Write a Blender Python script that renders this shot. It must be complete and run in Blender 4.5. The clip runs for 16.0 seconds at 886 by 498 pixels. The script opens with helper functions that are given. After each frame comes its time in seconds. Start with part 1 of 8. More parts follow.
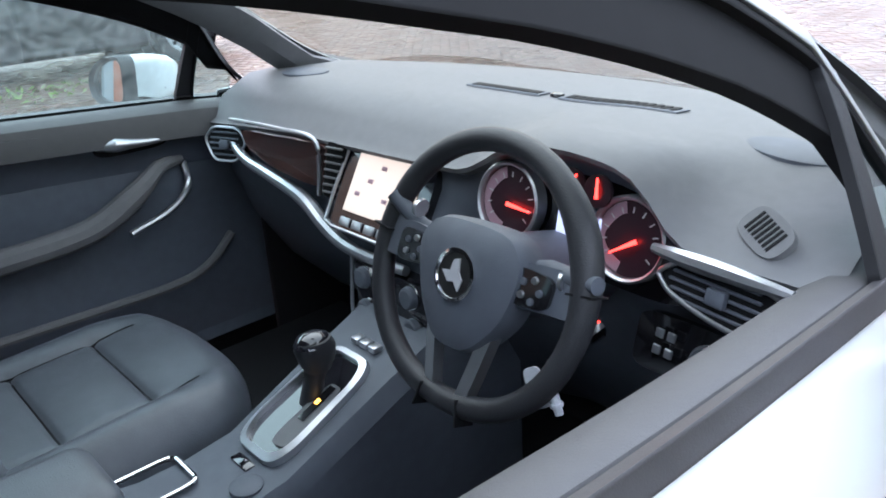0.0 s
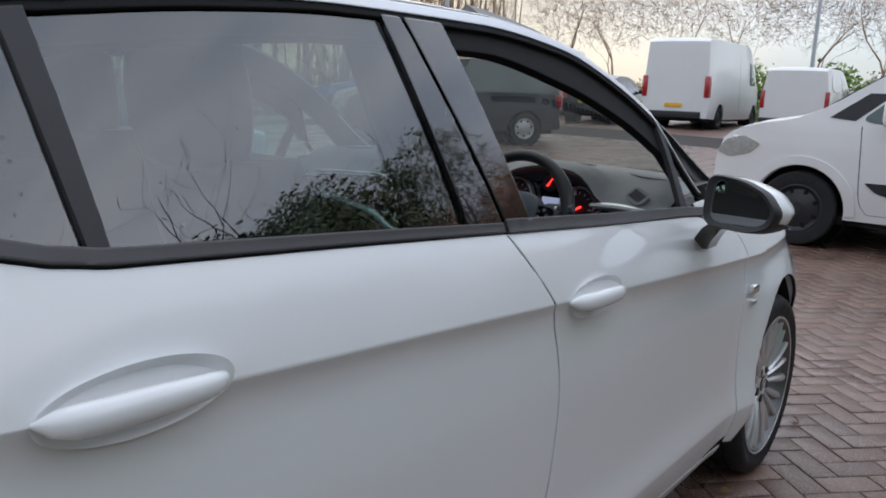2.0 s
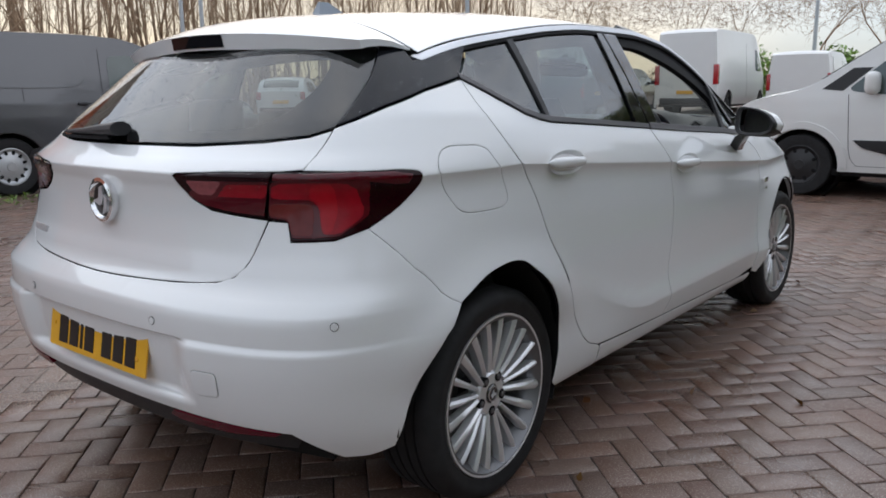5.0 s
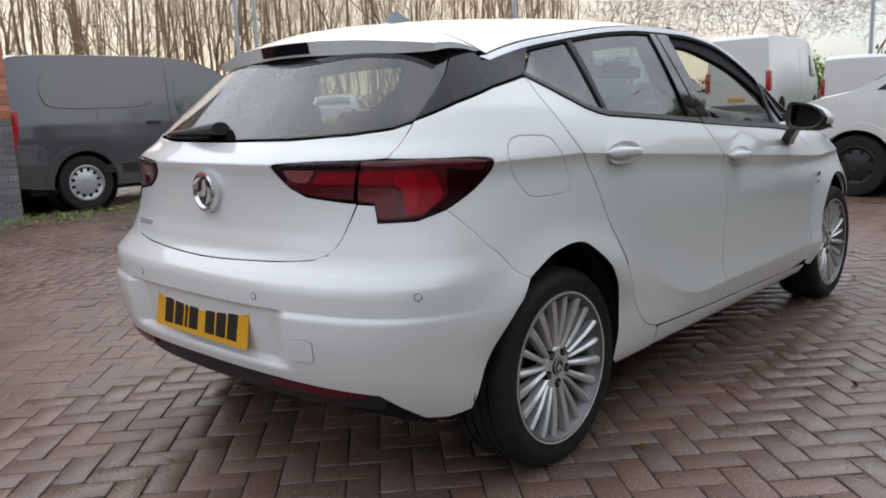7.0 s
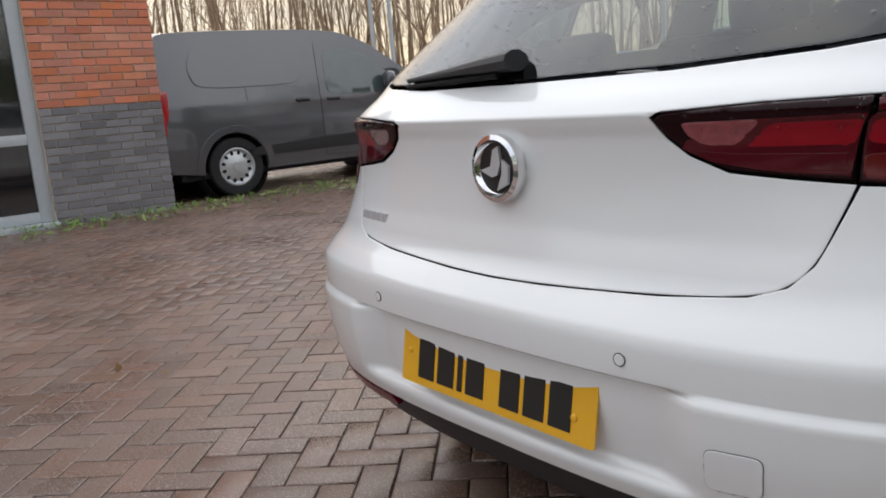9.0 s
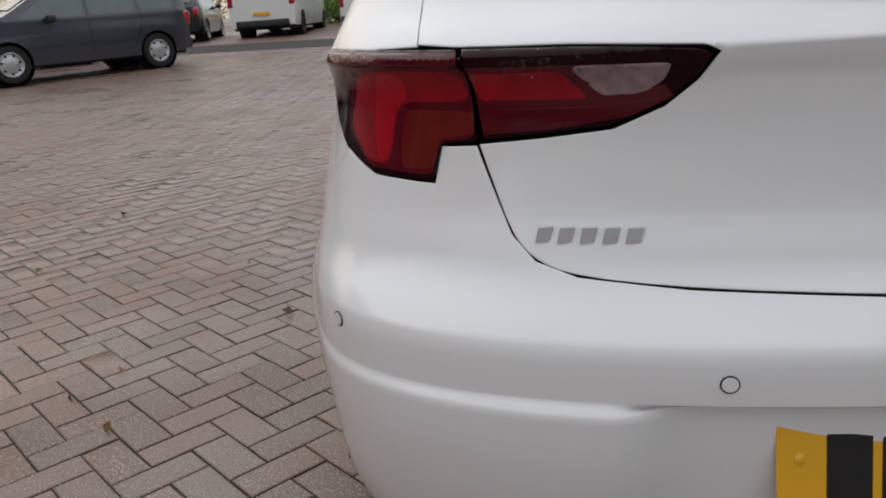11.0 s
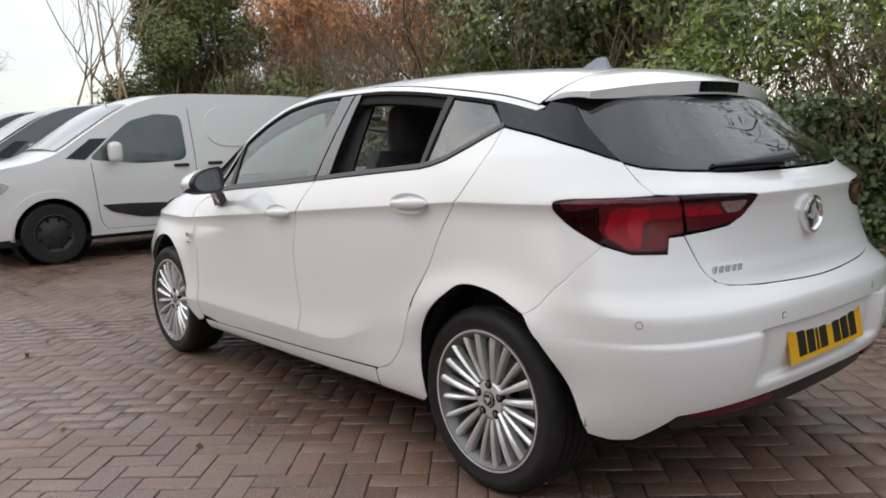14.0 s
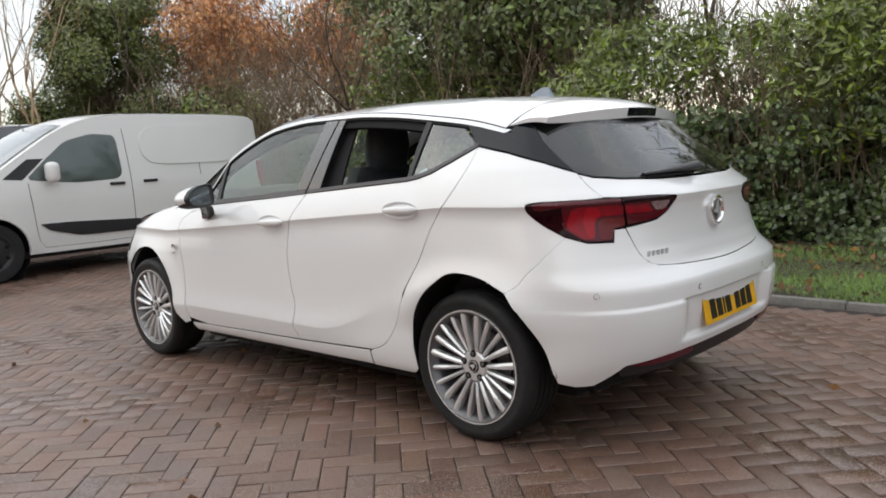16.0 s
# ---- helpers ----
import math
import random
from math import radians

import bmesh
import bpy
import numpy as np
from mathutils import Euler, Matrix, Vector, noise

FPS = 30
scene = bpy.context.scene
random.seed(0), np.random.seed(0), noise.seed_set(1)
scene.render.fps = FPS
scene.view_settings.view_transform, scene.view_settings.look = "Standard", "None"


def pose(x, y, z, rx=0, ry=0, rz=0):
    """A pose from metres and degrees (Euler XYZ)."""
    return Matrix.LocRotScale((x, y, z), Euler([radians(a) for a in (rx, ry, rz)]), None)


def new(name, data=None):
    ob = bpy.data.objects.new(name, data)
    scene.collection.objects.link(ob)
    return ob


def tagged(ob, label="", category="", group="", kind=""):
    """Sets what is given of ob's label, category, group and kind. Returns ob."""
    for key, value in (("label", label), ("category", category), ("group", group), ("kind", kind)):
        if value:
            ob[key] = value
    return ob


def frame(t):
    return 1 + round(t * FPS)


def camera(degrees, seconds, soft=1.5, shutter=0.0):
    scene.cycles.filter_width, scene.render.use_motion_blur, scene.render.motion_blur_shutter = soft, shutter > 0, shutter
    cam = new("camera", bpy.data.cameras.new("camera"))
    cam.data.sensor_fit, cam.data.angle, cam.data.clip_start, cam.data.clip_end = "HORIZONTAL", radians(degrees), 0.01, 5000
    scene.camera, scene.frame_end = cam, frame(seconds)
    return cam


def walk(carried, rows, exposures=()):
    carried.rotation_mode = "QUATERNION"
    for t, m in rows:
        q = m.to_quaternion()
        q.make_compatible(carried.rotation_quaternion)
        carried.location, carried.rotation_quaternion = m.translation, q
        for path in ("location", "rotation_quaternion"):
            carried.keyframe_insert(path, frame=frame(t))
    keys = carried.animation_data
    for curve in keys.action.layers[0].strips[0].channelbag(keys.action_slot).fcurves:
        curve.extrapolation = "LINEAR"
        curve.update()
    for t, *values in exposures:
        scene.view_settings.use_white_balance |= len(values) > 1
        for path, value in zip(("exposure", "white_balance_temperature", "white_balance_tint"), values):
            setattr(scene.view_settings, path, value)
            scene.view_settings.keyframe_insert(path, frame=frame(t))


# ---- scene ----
cam = camera(58.7, 16.0, soft=1.8)
PATH = [
    (0.0, 1.021, 1.108, 1.338, 67.47, 3.15, 47.44),
    (0.5, 1.183, 0.931, 1.308, 73.38, -0.27, 44.45),
    (1.0, 1.292, 0.660, 1.271, 76.96, -1.03, 41.26),
    (1.5, 1.366, 0.333, 1.268, 76.70, -3.09, 39.09),
    (2.0, 1.531, -0.035, 1.261, 78.54, -2.17, 38.55),
    (2.5, 1.614, -0.369, 1.227, 79.74, -0.76, 36.55),
    (3.0, 1.648, -0.714, 1.187, 79.89, -0.22, 34.96),
    (3.5, 1.755, -1.028, 1.171, 79.38, -0.85, 34.20),
    (4.0, 1.830, -1.307, 1.155, 79.37, -0.98, 33.78),
    (4.5, 1.912, -1.593, 1.147, 79.38, -0.92, 34.78),
    (4.7, 2.021, -1.665, 1.171, 78.61, 0.13, 37.44),
    (6.8, 2.174, -1.959, 1.115, 79.93, 1.72, 41.87),
    (7.0, 2.168, -1.957, 1.115, 79.95, 2.11, 42.26),
    (7.5, 2.060, -1.932, 1.087, 79.93, 2.84, 43.94),
    (8.0, 1.748, -1.858, 1.058, 79.66, 3.50, 46.55),
    (8.4, 1.498, -1.771, 1.028, 79.62, 3.82, 49.52),
    (8.5, 1.430, -1.746, 1.024, 79.21, 4.08, 50.33),
    (8.7, 1.284, -1.691, 1.032, 79.10, 4.20, 52.26),
    (10.8, -0.411, -1.531, 1.026, 72.82, 4.70, 9.72),
    (11.0, -0.547, -1.540, 1.045, 72.55, 4.10, 4.25),
    (11.2, -0.709, -1.487, 1.014, 72.19, 4.03, -1.47),
    (11.5, -0.969, -1.404, 1.013, 72.49, 2.53, -9.84),
    (11.6, -1.079, -1.424, 1.012, 73.33, 1.55, -12.59),
    (12.0, -1.336, -1.343, 1.047, 74.51, 2.43, -23.18),
    (12.5, -1.664, -1.413, 1.086, 77.98, 2.18, -31.57),
    (13.0, -1.966, -1.566, 1.127, 79.95, 2.14, -35.31),
    (13.5, -2.302, -1.672, 1.150, 81.35, 1.94, -38.14),
    (14.0, -2.563, -1.832, 1.155, 82.49, 2.00, -40.55),
    (14.5, -2.809, -1.968, 1.181, 82.83, 2.36, -43.28),
    (15.0, -3.072, -2.015, 1.193, 83.02, 2.62, -45.42),
    (15.5, -3.204, -2.052, 1.200, 83.03, 2.82, -46.93),
    (16.0, -3.211, -2.064, 1.190, 83.03, 3.03, -47.55),
]
walk(cam, [(t, pose(*p)) for t, *p in PATH], [(0, 2.25, 5650, 10), (0.5, 1.6, 5800, 10), (1.0, 0.92, 5950, 10), (1.8, 0.58, 6000, 10), (3.5, 0.52, 6100, 10), (7.0, 0.62, 6330, 9), (8.5, 0.74, 6520, 9), (11.0, 0.32, 6640, 9), (12.5, 0.48, 6540, 8), (16, 0.76, 6650, 8)])



# ---- world, sun ----
SUN_UP, SUN_TURN = 32.0, 60.0
world = bpy.data.worlds.new("overcast_sky")
scene.world = world
world.use_nodes = True
wt = world.node_tree
wt.nodes.clear()


def wnode(kind, **values):
    n = wt.nodes.new(kind)
    for k, v in values.items():
        n.inputs[k].default_value = v
    return n


sky = wt.nodes.new("ShaderNodeTexSky")
sky.sky_type, sky.sun_disc = "NISHITA", False
sky.sun_elevation, sky.sun_rotation = radians(SUN_UP), radians(SUN_TURN)
sky.air_density, sky.dust_density, sky.ozone_density = 1.0, .6, 1.0
tc = wt.nodes.new("ShaderNodeTexCoord")
flat = wt.nodes.new("ShaderNodeMapping")
flat.inputs["Scale"].default_value = (1.0, 1.0, 3.2)
cloud = wnode("ShaderNodeTexNoise", Scale=2.3, Detail=6.0, Roughness=.55)
ramp = wt.nodes.new("ShaderNodeValToRGB")
ramp.color_ramp.elements[0].position, ramp.color_ramp.elements[0].color = .32, (.61, .64, .69, 1)
ramp.color_ramp.elements[1].position, ramp.color_ramp.elements[1].color = .68, (1.0, .97, .93, 1)
sep = wt.nodes.new("ShaderNodeSeparateXYZ")
low = wt.nodes.new("ShaderNodeValToRGB")
low.color_ramp.elements[0].position, low.color_ramp.elements[0].color = .04, (.46, .445, .44, 1)
low.color_ramp.elements[1].position, low.color_ramp.elements[1].color = .52, (.85, .86, .88, 1)
low.color_ramp.elements.new(.22).color = (.60, .59, .59, 1)
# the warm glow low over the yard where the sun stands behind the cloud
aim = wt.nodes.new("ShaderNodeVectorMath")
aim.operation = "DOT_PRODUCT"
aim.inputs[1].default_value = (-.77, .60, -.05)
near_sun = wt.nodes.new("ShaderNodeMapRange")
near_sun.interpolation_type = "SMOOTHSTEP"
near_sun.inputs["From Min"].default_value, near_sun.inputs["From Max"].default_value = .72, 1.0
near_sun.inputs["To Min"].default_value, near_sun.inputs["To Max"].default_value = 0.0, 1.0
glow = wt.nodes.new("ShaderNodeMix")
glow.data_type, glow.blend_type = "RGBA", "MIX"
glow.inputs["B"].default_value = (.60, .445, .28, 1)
# the cloud is brightest round the veiled sun
sunward = wt.nodes.new("ShaderNodeVectorMath")
sunward.operation = "DOT_PRODUCT"
sunward.inputs[1].default_value = (math.cos(radians(SUN_UP)) * math.sin(radians(-SUN_TURN)), math.cos(radians(SUN_UP)) * math.cos(radians(SUN_TURN)), math.sin(radians(SUN_UP)))
veiled = wt.nodes.new("ShaderNodeMapRange")
veiled.interpolation_type = "SMOOTHSTEP"
veiled.inputs["From Min"].default_value, veiled.inputs["From Max"].default_value = .50, 1.0
veiled.inputs["To Min"].default_value, veiled.inputs["To Max"].default_value = 1.02, 1.6
lit = wt.nodes.new("ShaderNodeVectorMath")
lit.operation = "SCALE"
mul = wt.nodes.new("ShaderNodeMix")
mul.data_type, mul.blend_type = "RGBA", "MULTIPLY"
mul.inputs["Factor"].default_value = 1
bg_sky, bg_cloud = wnode("ShaderNodeBackground", Strength=.035), wnode("ShaderNodeBackground", Strength=.95)
both, out = wt.nodes.new("ShaderNodeAddShader"), wt.nodes.new("ShaderNodeOutputWorld")
link = wt.links.new
link(tc.outputs["Generated"], flat.inputs["Vector"])
link(flat.outputs["Vector"], cloud.inputs["Vector"])
link(cloud.outputs["Fac"], ramp.inputs["Fac"])
link(tc.outputs["Generated"], sep.inputs["Vector"])
link(sep.outputs["Z"], low.inputs["Fac"])
link(ramp.outputs["Color"], mul.inputs["A"])
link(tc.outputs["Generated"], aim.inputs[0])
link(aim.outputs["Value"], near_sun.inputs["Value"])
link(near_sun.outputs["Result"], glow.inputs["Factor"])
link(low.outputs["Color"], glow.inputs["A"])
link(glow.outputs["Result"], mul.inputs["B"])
link(tc.outputs["Generated"], sunward.inputs[0])
link(sunward.outputs["Value"], veiled.inputs["Value"])
link(veiled.outputs["Result"], lit.inputs["Scale"])
link(mul.outputs["Result"], lit.inputs[0])
link(lit.outputs["Vector"], bg_cloud.inputs["Color"])
link(sky.outputs["Color"], bg_sky.inputs["Color"])
link(bg_sky.outputs["Background"], both.inputs[0])
link(bg_cloud.outputs["Background"], both.inputs[1])
link(both.outputs["Shader"], out.inputs["Surface"])

sun = new("sun", bpy.data.lights.new("sun", "SUN"))
sun.data.energy, sun.data.angle, sun.data.color = .35, radians(110), (1.0, .92, .82)
sun.matrix_world = pose(0, 0, 30, 90 - SUN_UP, 0, 180 + SUN_TURN)


# ---- materials ----
def mat(name, color, rough=.5, metal=0.0, spread=.12, scale=30.0, bump=.0, bump_scale=200.0, coat=0.0, specular=.5, sheen=0.0, big=2.0, random_tint=0.0, noise_rough=.0, emit=None, stain=None):
    """A surface with grain at two scales: colour spread, fine relief, uneven gloss."""
    m = bpy.data.materials.new(name)
    m.use_nodes = True
    t = m.node_tree
    p = t.nodes["Principled BSDF"]
    p.inputs["Roughness"].default_value, p.inputs["Metallic"].default_value = rough, metal
    p.inputs["Specular IOR Level"].default_value = specular
    p.inputs["Coat Weight"].default_value, p.inputs["Coat Roughness"].default_value = coat, .03
    p.inputs["Sheen Weight"].default_value = sheen
    geo = t.nodes.new("ShaderNodeNewGeometry")
    n1, n2 = t.nodes.new("ShaderNodeTexNoise"), t.nodes.new("ShaderNodeTexNoise")
    n1.inputs["Scale"].default_value, n2.inputs["Scale"].default_value = scale, big
    n1.inputs["Detail"].default_value, n2.inputs["Detail"].default_value = 5, 4
    mixn = t.nodes.new("ShaderNodeMath")
    mixn.operation = "ADD"
    for n in (n1, n2):
        t.links.new(geo.outputs["Position"], n.inputs["Vector"])
    t.links.new(n1.outputs["Fac"], mixn.inputs[0])
    t.links.new(n2.outputs["Fac"], mixn.inputs[1])
    r = t.nodes.new("ShaderNodeValToRGB")
    c = Vector(color)
    r.color_ramp.elements[0].position, r.color_ramp.elements[1].position = .30, .70
    r.color_ramp.elements[0].color = (*(c * (1 - spread)), 1)
    r.color_ramp.elements[1].color = (*[min(1, v * (1 + spread)) for v in c], 1)
    half = t.nodes.new("ShaderNodeMath")
    half.operation = "MULTIPLY"
    half.inputs[1].default_value = .5
    t.links.new(mixn.outputs[0], half.inputs[0])
    t.links.new(half.outputs[0], r.inputs["Fac"])
    col = r.outputs["Color"]
    if random_tint:
        info = t.nodes.new("ShaderNodeObjectInfo")
        add = t.nodes.new("ShaderNodeMath")
        add.operation = "ADD"
        t.links.new(info.outputs["Random"], add.inputs[0])
        t.links.new(geo.outputs["Random Per Island"], add.inputs[1])
        fr = t.nodes.new("ShaderNodeMath")
        fr.operation = "FRACT"
        t.links.new(add.outputs[0], fr.inputs[0])
        hsv = t.nodes.new("ShaderNodeHueSaturation")
        for key, lo, hi in (("Value", 1 - random_tint, 1 + random_tint), ("Saturation", 1 - random_tint * .8, 1 + random_tint * .5), ("Hue", .5 - random_tint * .03, .5 + random_tint * .03)):
            mr = t.nodes.new("ShaderNodeMapRange")
            mr.inputs["To Min"].default_value, mr.inputs["To Max"].default_value = lo, hi
            if key == "Value":
                t.links.new(fr.outputs[0], mr.inputs["Value"])
            else:
                w = t.nodes.new("ShaderNodeMath")
                w.operation = "FRACT"
                k = t.nodes.new("ShaderNodeMath")
                k.operation, k.inputs[1].default_value = "MULTIPLY", 7.31 if key == "Hue" else 3.77
                t.links.new(fr.outputs[0], k.inputs[0])
                t.links.new(k.outputs[0], w.inputs[0])
                t.links.new(w.outputs[0], mr.inputs["Value"])
            t.links.new(mr.outputs["Result"], hsv.inputs[key])
        t.links.new(col, hsv.inputs["Color"])
        col = hsv.outputs["Color"]
    t.links.new(col, p.inputs["Base Color"])
    if noise_rough:
        mr = t.nodes.new("ShaderNodeMapRange")
        mr.inputs["From Min"].default_value, mr.inputs["From Max"].default_value = .35, .65
        mr.inputs["To Min"].default_value, mr.inputs["To Max"].default_value = max(rough - noise_rough, .02), rough + noise_rough
        t.links.new(n2.outputs["Fac"], mr.inputs["Value"])
        t.links.new(mr.outputs["Result"], p.inputs["Roughness"])
    if bump:
        nb = t.nodes.new("ShaderNodeTexNoise")
        nb.inputs["Scale"].default_value, nb.inputs["Detail"].default_value = bump_scale, 3
        t.links.new(geo.outputs["Position"], nb.inputs["Vector"])
        b = t.nodes.new("ShaderNodeBump")
        b.inputs["Strength"].default_value, b.inputs["Distance"].default_value = bump, .002
        t.links.new(nb.outputs["Fac"], b.inputs["Height"])
        t.links.new(b.outputs["Normal"], p.inputs["Normal"])
    if emit:
        p.inputs["Emission Color"].default_value, p.inputs["Emission Strength"].default_value = (*emit[0], 1), emit[1]
    return m


def glass(name, tint, gloss=.07, haze=0.0, film=0.0):
    """A thin pane: it lets light straight through, tinted, and mirrors by its gloss."""
    m = bpy.data.materials.new(name)
    m.use_nodes = True
    t = m.node_tree
    t.nodes.clear()
    o, mx = t.nodes.new("ShaderNodeOutputMaterial"), t.nodes.new("ShaderNodeMixShader")
    tr, gl, fr = t.nodes.new("ShaderNodeBsdfTransparent"), t.nodes.new("ShaderNodeBsdfGlossy"), t.nodes.new("ShaderNodeLayerWeight")
    five, share = t.nodes.new("ShaderNodeMath"), t.nodes.new("ShaderNodeMath")
    five.operation, five.inputs[1].default_value = "POWER", 4.2
    share.operation, share.use_clamp = "MULTIPLY_ADD", True
    share.inputs[1].default_value, share.inputs[2].default_value = .93, gloss
    fr.inputs["Blend"].default_value = .5
    tr.inputs["Color"].default_value = (*tint, 1)
    gl.inputs["Roughness"].default_value = haze
    t.links.new(fr.outputs["Facing"], five.inputs[0])
    t.links.new(five.outputs[0], share.inputs[0])
    t.links.new(share.outputs[0], mx.inputs[0])
    t.links.new(tr.outputs[0], mx.inputs[1])
    t.links.new(gl.outputs[0], mx.inputs[2])
    last = mx.outputs[0]
    if film:
        # a thin film of rain and road dirt scatters a little light
        mist, veil = t.nodes.new("ShaderNodeBsdfTranslucent"), t.nodes.new("ShaderNodeMixShader")
        mist.inputs["Color"].default_value = (.72, .86, .82, 1)
        spots, level = t.nodes.new("ShaderNodeTexNoise"), t.nodes.new("ShaderNodeMapRange")
        place = t.nodes.new("ShaderNodeNewGeometry")
        spots.inputs["Scale"].default_value, spots.inputs["Detail"].default_value = 60, 4
        level.inputs["From Min"].default_value, level.inputs["From Max"].default_value = .35, .70
        level.inputs["To Min"].default_value, level.inputs["To Max"].default_value = film * .5, film * 1.8
        t.links.new(place.outputs["Position"], spots.inputs["Vector"])
        t.links.new(spots.outputs["Fac"], level.inputs["Value"])
        t.links.new(level.outputs["Result"], veil.inputs[0])
        t.links.new(mx.outputs[0], veil.inputs[1])
        t.links.new(mist.outputs[0], veil.inputs[2])
        last = veil.outputs[0]
    t.links.new(last, o.inputs["Surface"])
    return m


PAINT = mat("white_car_paint", (.79, .80, .805), .32, spread=.012, scale=3, big=.8, coat=1.0, specular=.4)
PAINT_VAN = mat("white_van_paint", (.74, .74, .73), .35, spread=.02, scale=3, big=.7, coat=.7, specular=.35)
PAINT_GREY = mat("grey_van_paint", (.092, .094, .103), .24, metal=.4, spread=.08, scale=900, big=1.0, coat=1.0)
GLOSS_BLACK = mat("gloss_black_trim", (.010, .010, .012), .06, spread=.1, scale=20, coat=.7, specular=.7, noise_rough=.05)
FIN_BLACK = mat("gloss_black_pillar_cover", (.006, .007, .010), .07, spread=.1, scale=20, coat=.0, specular=.30, noise_rough=.05)
BORDER = mat("printed_glass_border", (.008, .008, .009), .9, spread=.2, specular=.05)
# Black for rubber seals, and for painted shade in gaps, slots and recesses
GAP_BLACK = mat("black_seal_and_gap_shade", (.008, .008, .009), .7, spread=.2, specular=.2)
BLACK_PLASTIC = mat("black_textured_plastic", (.016, .016, .018), .50, spread=.15, bump=.25, bump_scale=900)
GREY_TRIM = mat("dark_grey_window_moulding", (.055, .052, .055), .42, spread=.12, bump=.1, bump_scale=600)
CHROME = mat("chrome", (.82, .82, .83), .07, metal=1.0, spread=.03)
SATIN = mat("satin_silver", (.62, .63, .65), .36, metal=1.0, spread=.03, bump=.03, bump_scale=1500)
ALLOY = mat("silver_alloy", (.76, .77, .78), .34, metal=.65, spread=.05, scale=14, coat=.4, noise_rough=.06)
# Silver alloy darkened in colour for the shade behind the spokes
ALLOY_DARK = mat("alloy_with_painted_shade", (.17, .17, .175), .4, metal=.8, spread=.15, scale=10)
RUBBER = mat("tyre_rubber", (.017, .017, .018), .66, specular=.3, spread=.45, scale=25, big=9, bump=.2, bump_scale=300, noise_rough=.12)
UNDER = mat("underbody_black", (.008, .008, .009), .85, spread=.3)
LENS_DARK = mat("smoked_red_lens", (.013, .0006, .0025), .07, spread=.1, scale=40, coat=.0, specular=.2)
LENS_RED = mat("red_lamp_lens", (.24, .002, .010), .12, spread=.30, scale=22, big=9, coat=.15, specular=.3, bump=.25, bump_scale=420)
LENS_DEEP = mat("deep_red_lens", (.075, .001, .006), .10, spread=.25, scale=30, coat=.15, specular=.4)
LENS_AMBER = mat("amber_lamp_lens", (.12, .008, .008), .12, spread=.25, scale=30, coat=.1, specular=.35)
LENS_GUIDE = mat("bright_red_light_guide", (.33, .003, .011), .12, spread=.15, scale=40, coat=.15, specular=.3, bump=.2, bump_scale=500)
LENS_CLEAR = mat("clear_reversing_lens", (.24, .16, .17), .12, metal=.2, spread=.5, scale=70, coat=1.0, bump=.5, bump_scale=260)
REFLECT = mat("red_reflector", (.085, .001, .010), .2, spread=.15, scale=60, coat=.15, specular=.3)
PLATE = mat("yellow_number_plate", (.80, .42, .015), .35, spread=.03, scale=20, coat=.5)
EMBLEM = mat("polished_silver_emblem", (.58, .59, .61), .22, metal=.25, spread=.05, specular=.8)
INK = mat("black_plate_characters", (.012, .012, .012), .4, spread=.1)
LENS_FOG = mat("dim_pink_lens", (.26, .06, .07), .14, spread=.3, scale=70, coat=.4)
GLASS = glass("tinted_window_glass", (.25, .36, .36), gloss=.17)
FRONT_GLASS = glass("clear_front_door_glass", (.60, .75, .72), gloss=.08, film=.06)
GLASS_DARK = glass("dark_rear_window_glass", (.27, .32, .31), gloss=.11)
SCREEN_GLASS = glass("windscreen_glass", (.70, .72, .66))
MIRROR = mat("mirror_silver", (.85, .87, .88), .015, metal=1.0, spread=.01)
# Door copy of the cabin plastic, lightened and blued to paint in haze
DOOR_GREY = mat("hazed_dark_door_trim", (.120, .136, .166), .55, spread=.12, scale=40, bump=.3, bump_scale=700)
# Base lifted above black to stand in for the sky's sheen
LEATHER = mat("black_leather", (.092, .101, .114), .36, spread=.18, scale=35, bump=.35, bump_scale=420, noise_rough=.08)
SOFT_GREY = mat("soft_grey_dashboard", (.150, .151, .154), .58, spread=.1, scale=50, bump=.35, bump_scale=700)
# Dark plastic with its colour raised for the veil of haze
SOFT_DARK = mat("hazed_dark_cabin_plastic", (.092, .103, .124), .52, spread=.15, scale=40, bump=.3, bump_scale=700)
PIANO = mat("piano_black", (.008, .008, .010), .08, spread=.1, coat=1.0)
WOODGRAIN = mat("brown_wood_trim", (.062, .030, .024), .2, spread=.5, scale=22, big=7, coat=1.0)
HEADLINER = mat("dark_grey_headlining", (.11, .11, .11), .9, spread=.06, scale=80, bump=.3, bump_scale=500)
CARPET = mat("dark_carpet", (.015, .015, .017), .95, spread=.3, scale=200)


def smooth_table(rows):
    """A smooth curve through (t, v) rows, without overshoot."""
    t = np.array([r[0] for r in rows], float)
    v = np.array([r[1] for r in rows], float)
    h = np.diff(t)
    d = np.diff(v) / h
    m = np.zeros(len(t))
    m[0], m[-1] = d[0], d[-1]
    for i in range(1, len(t) - 1):
        if d[i - 1] * d[i] > 0:
            w1, w2 = 2 * h[i] + h[i - 1], h[i] + 2 * h[i - 1]
            m[i] = (w1 + w2) / (w1 / d[i - 1] + w2 / d[i])

    def curve(x):
        x = np.clip(np.asarray(x, float), t[0], t[-1])
        i = np.clip(np.searchsorted(t, x, side="right") - 1, 0, len(t) - 2)
        s = (x - t[i]) / h[i]
        return ((1 + 2 * s) * (1 - s) ** 2 * v[i] + s * (1 - s) ** 2 * h[i] * m[i]
                + s * s * (3 - 2 * s) * v[i + 1] + s * s * (s - 1) * h[i] * m[i + 1])
    return curve


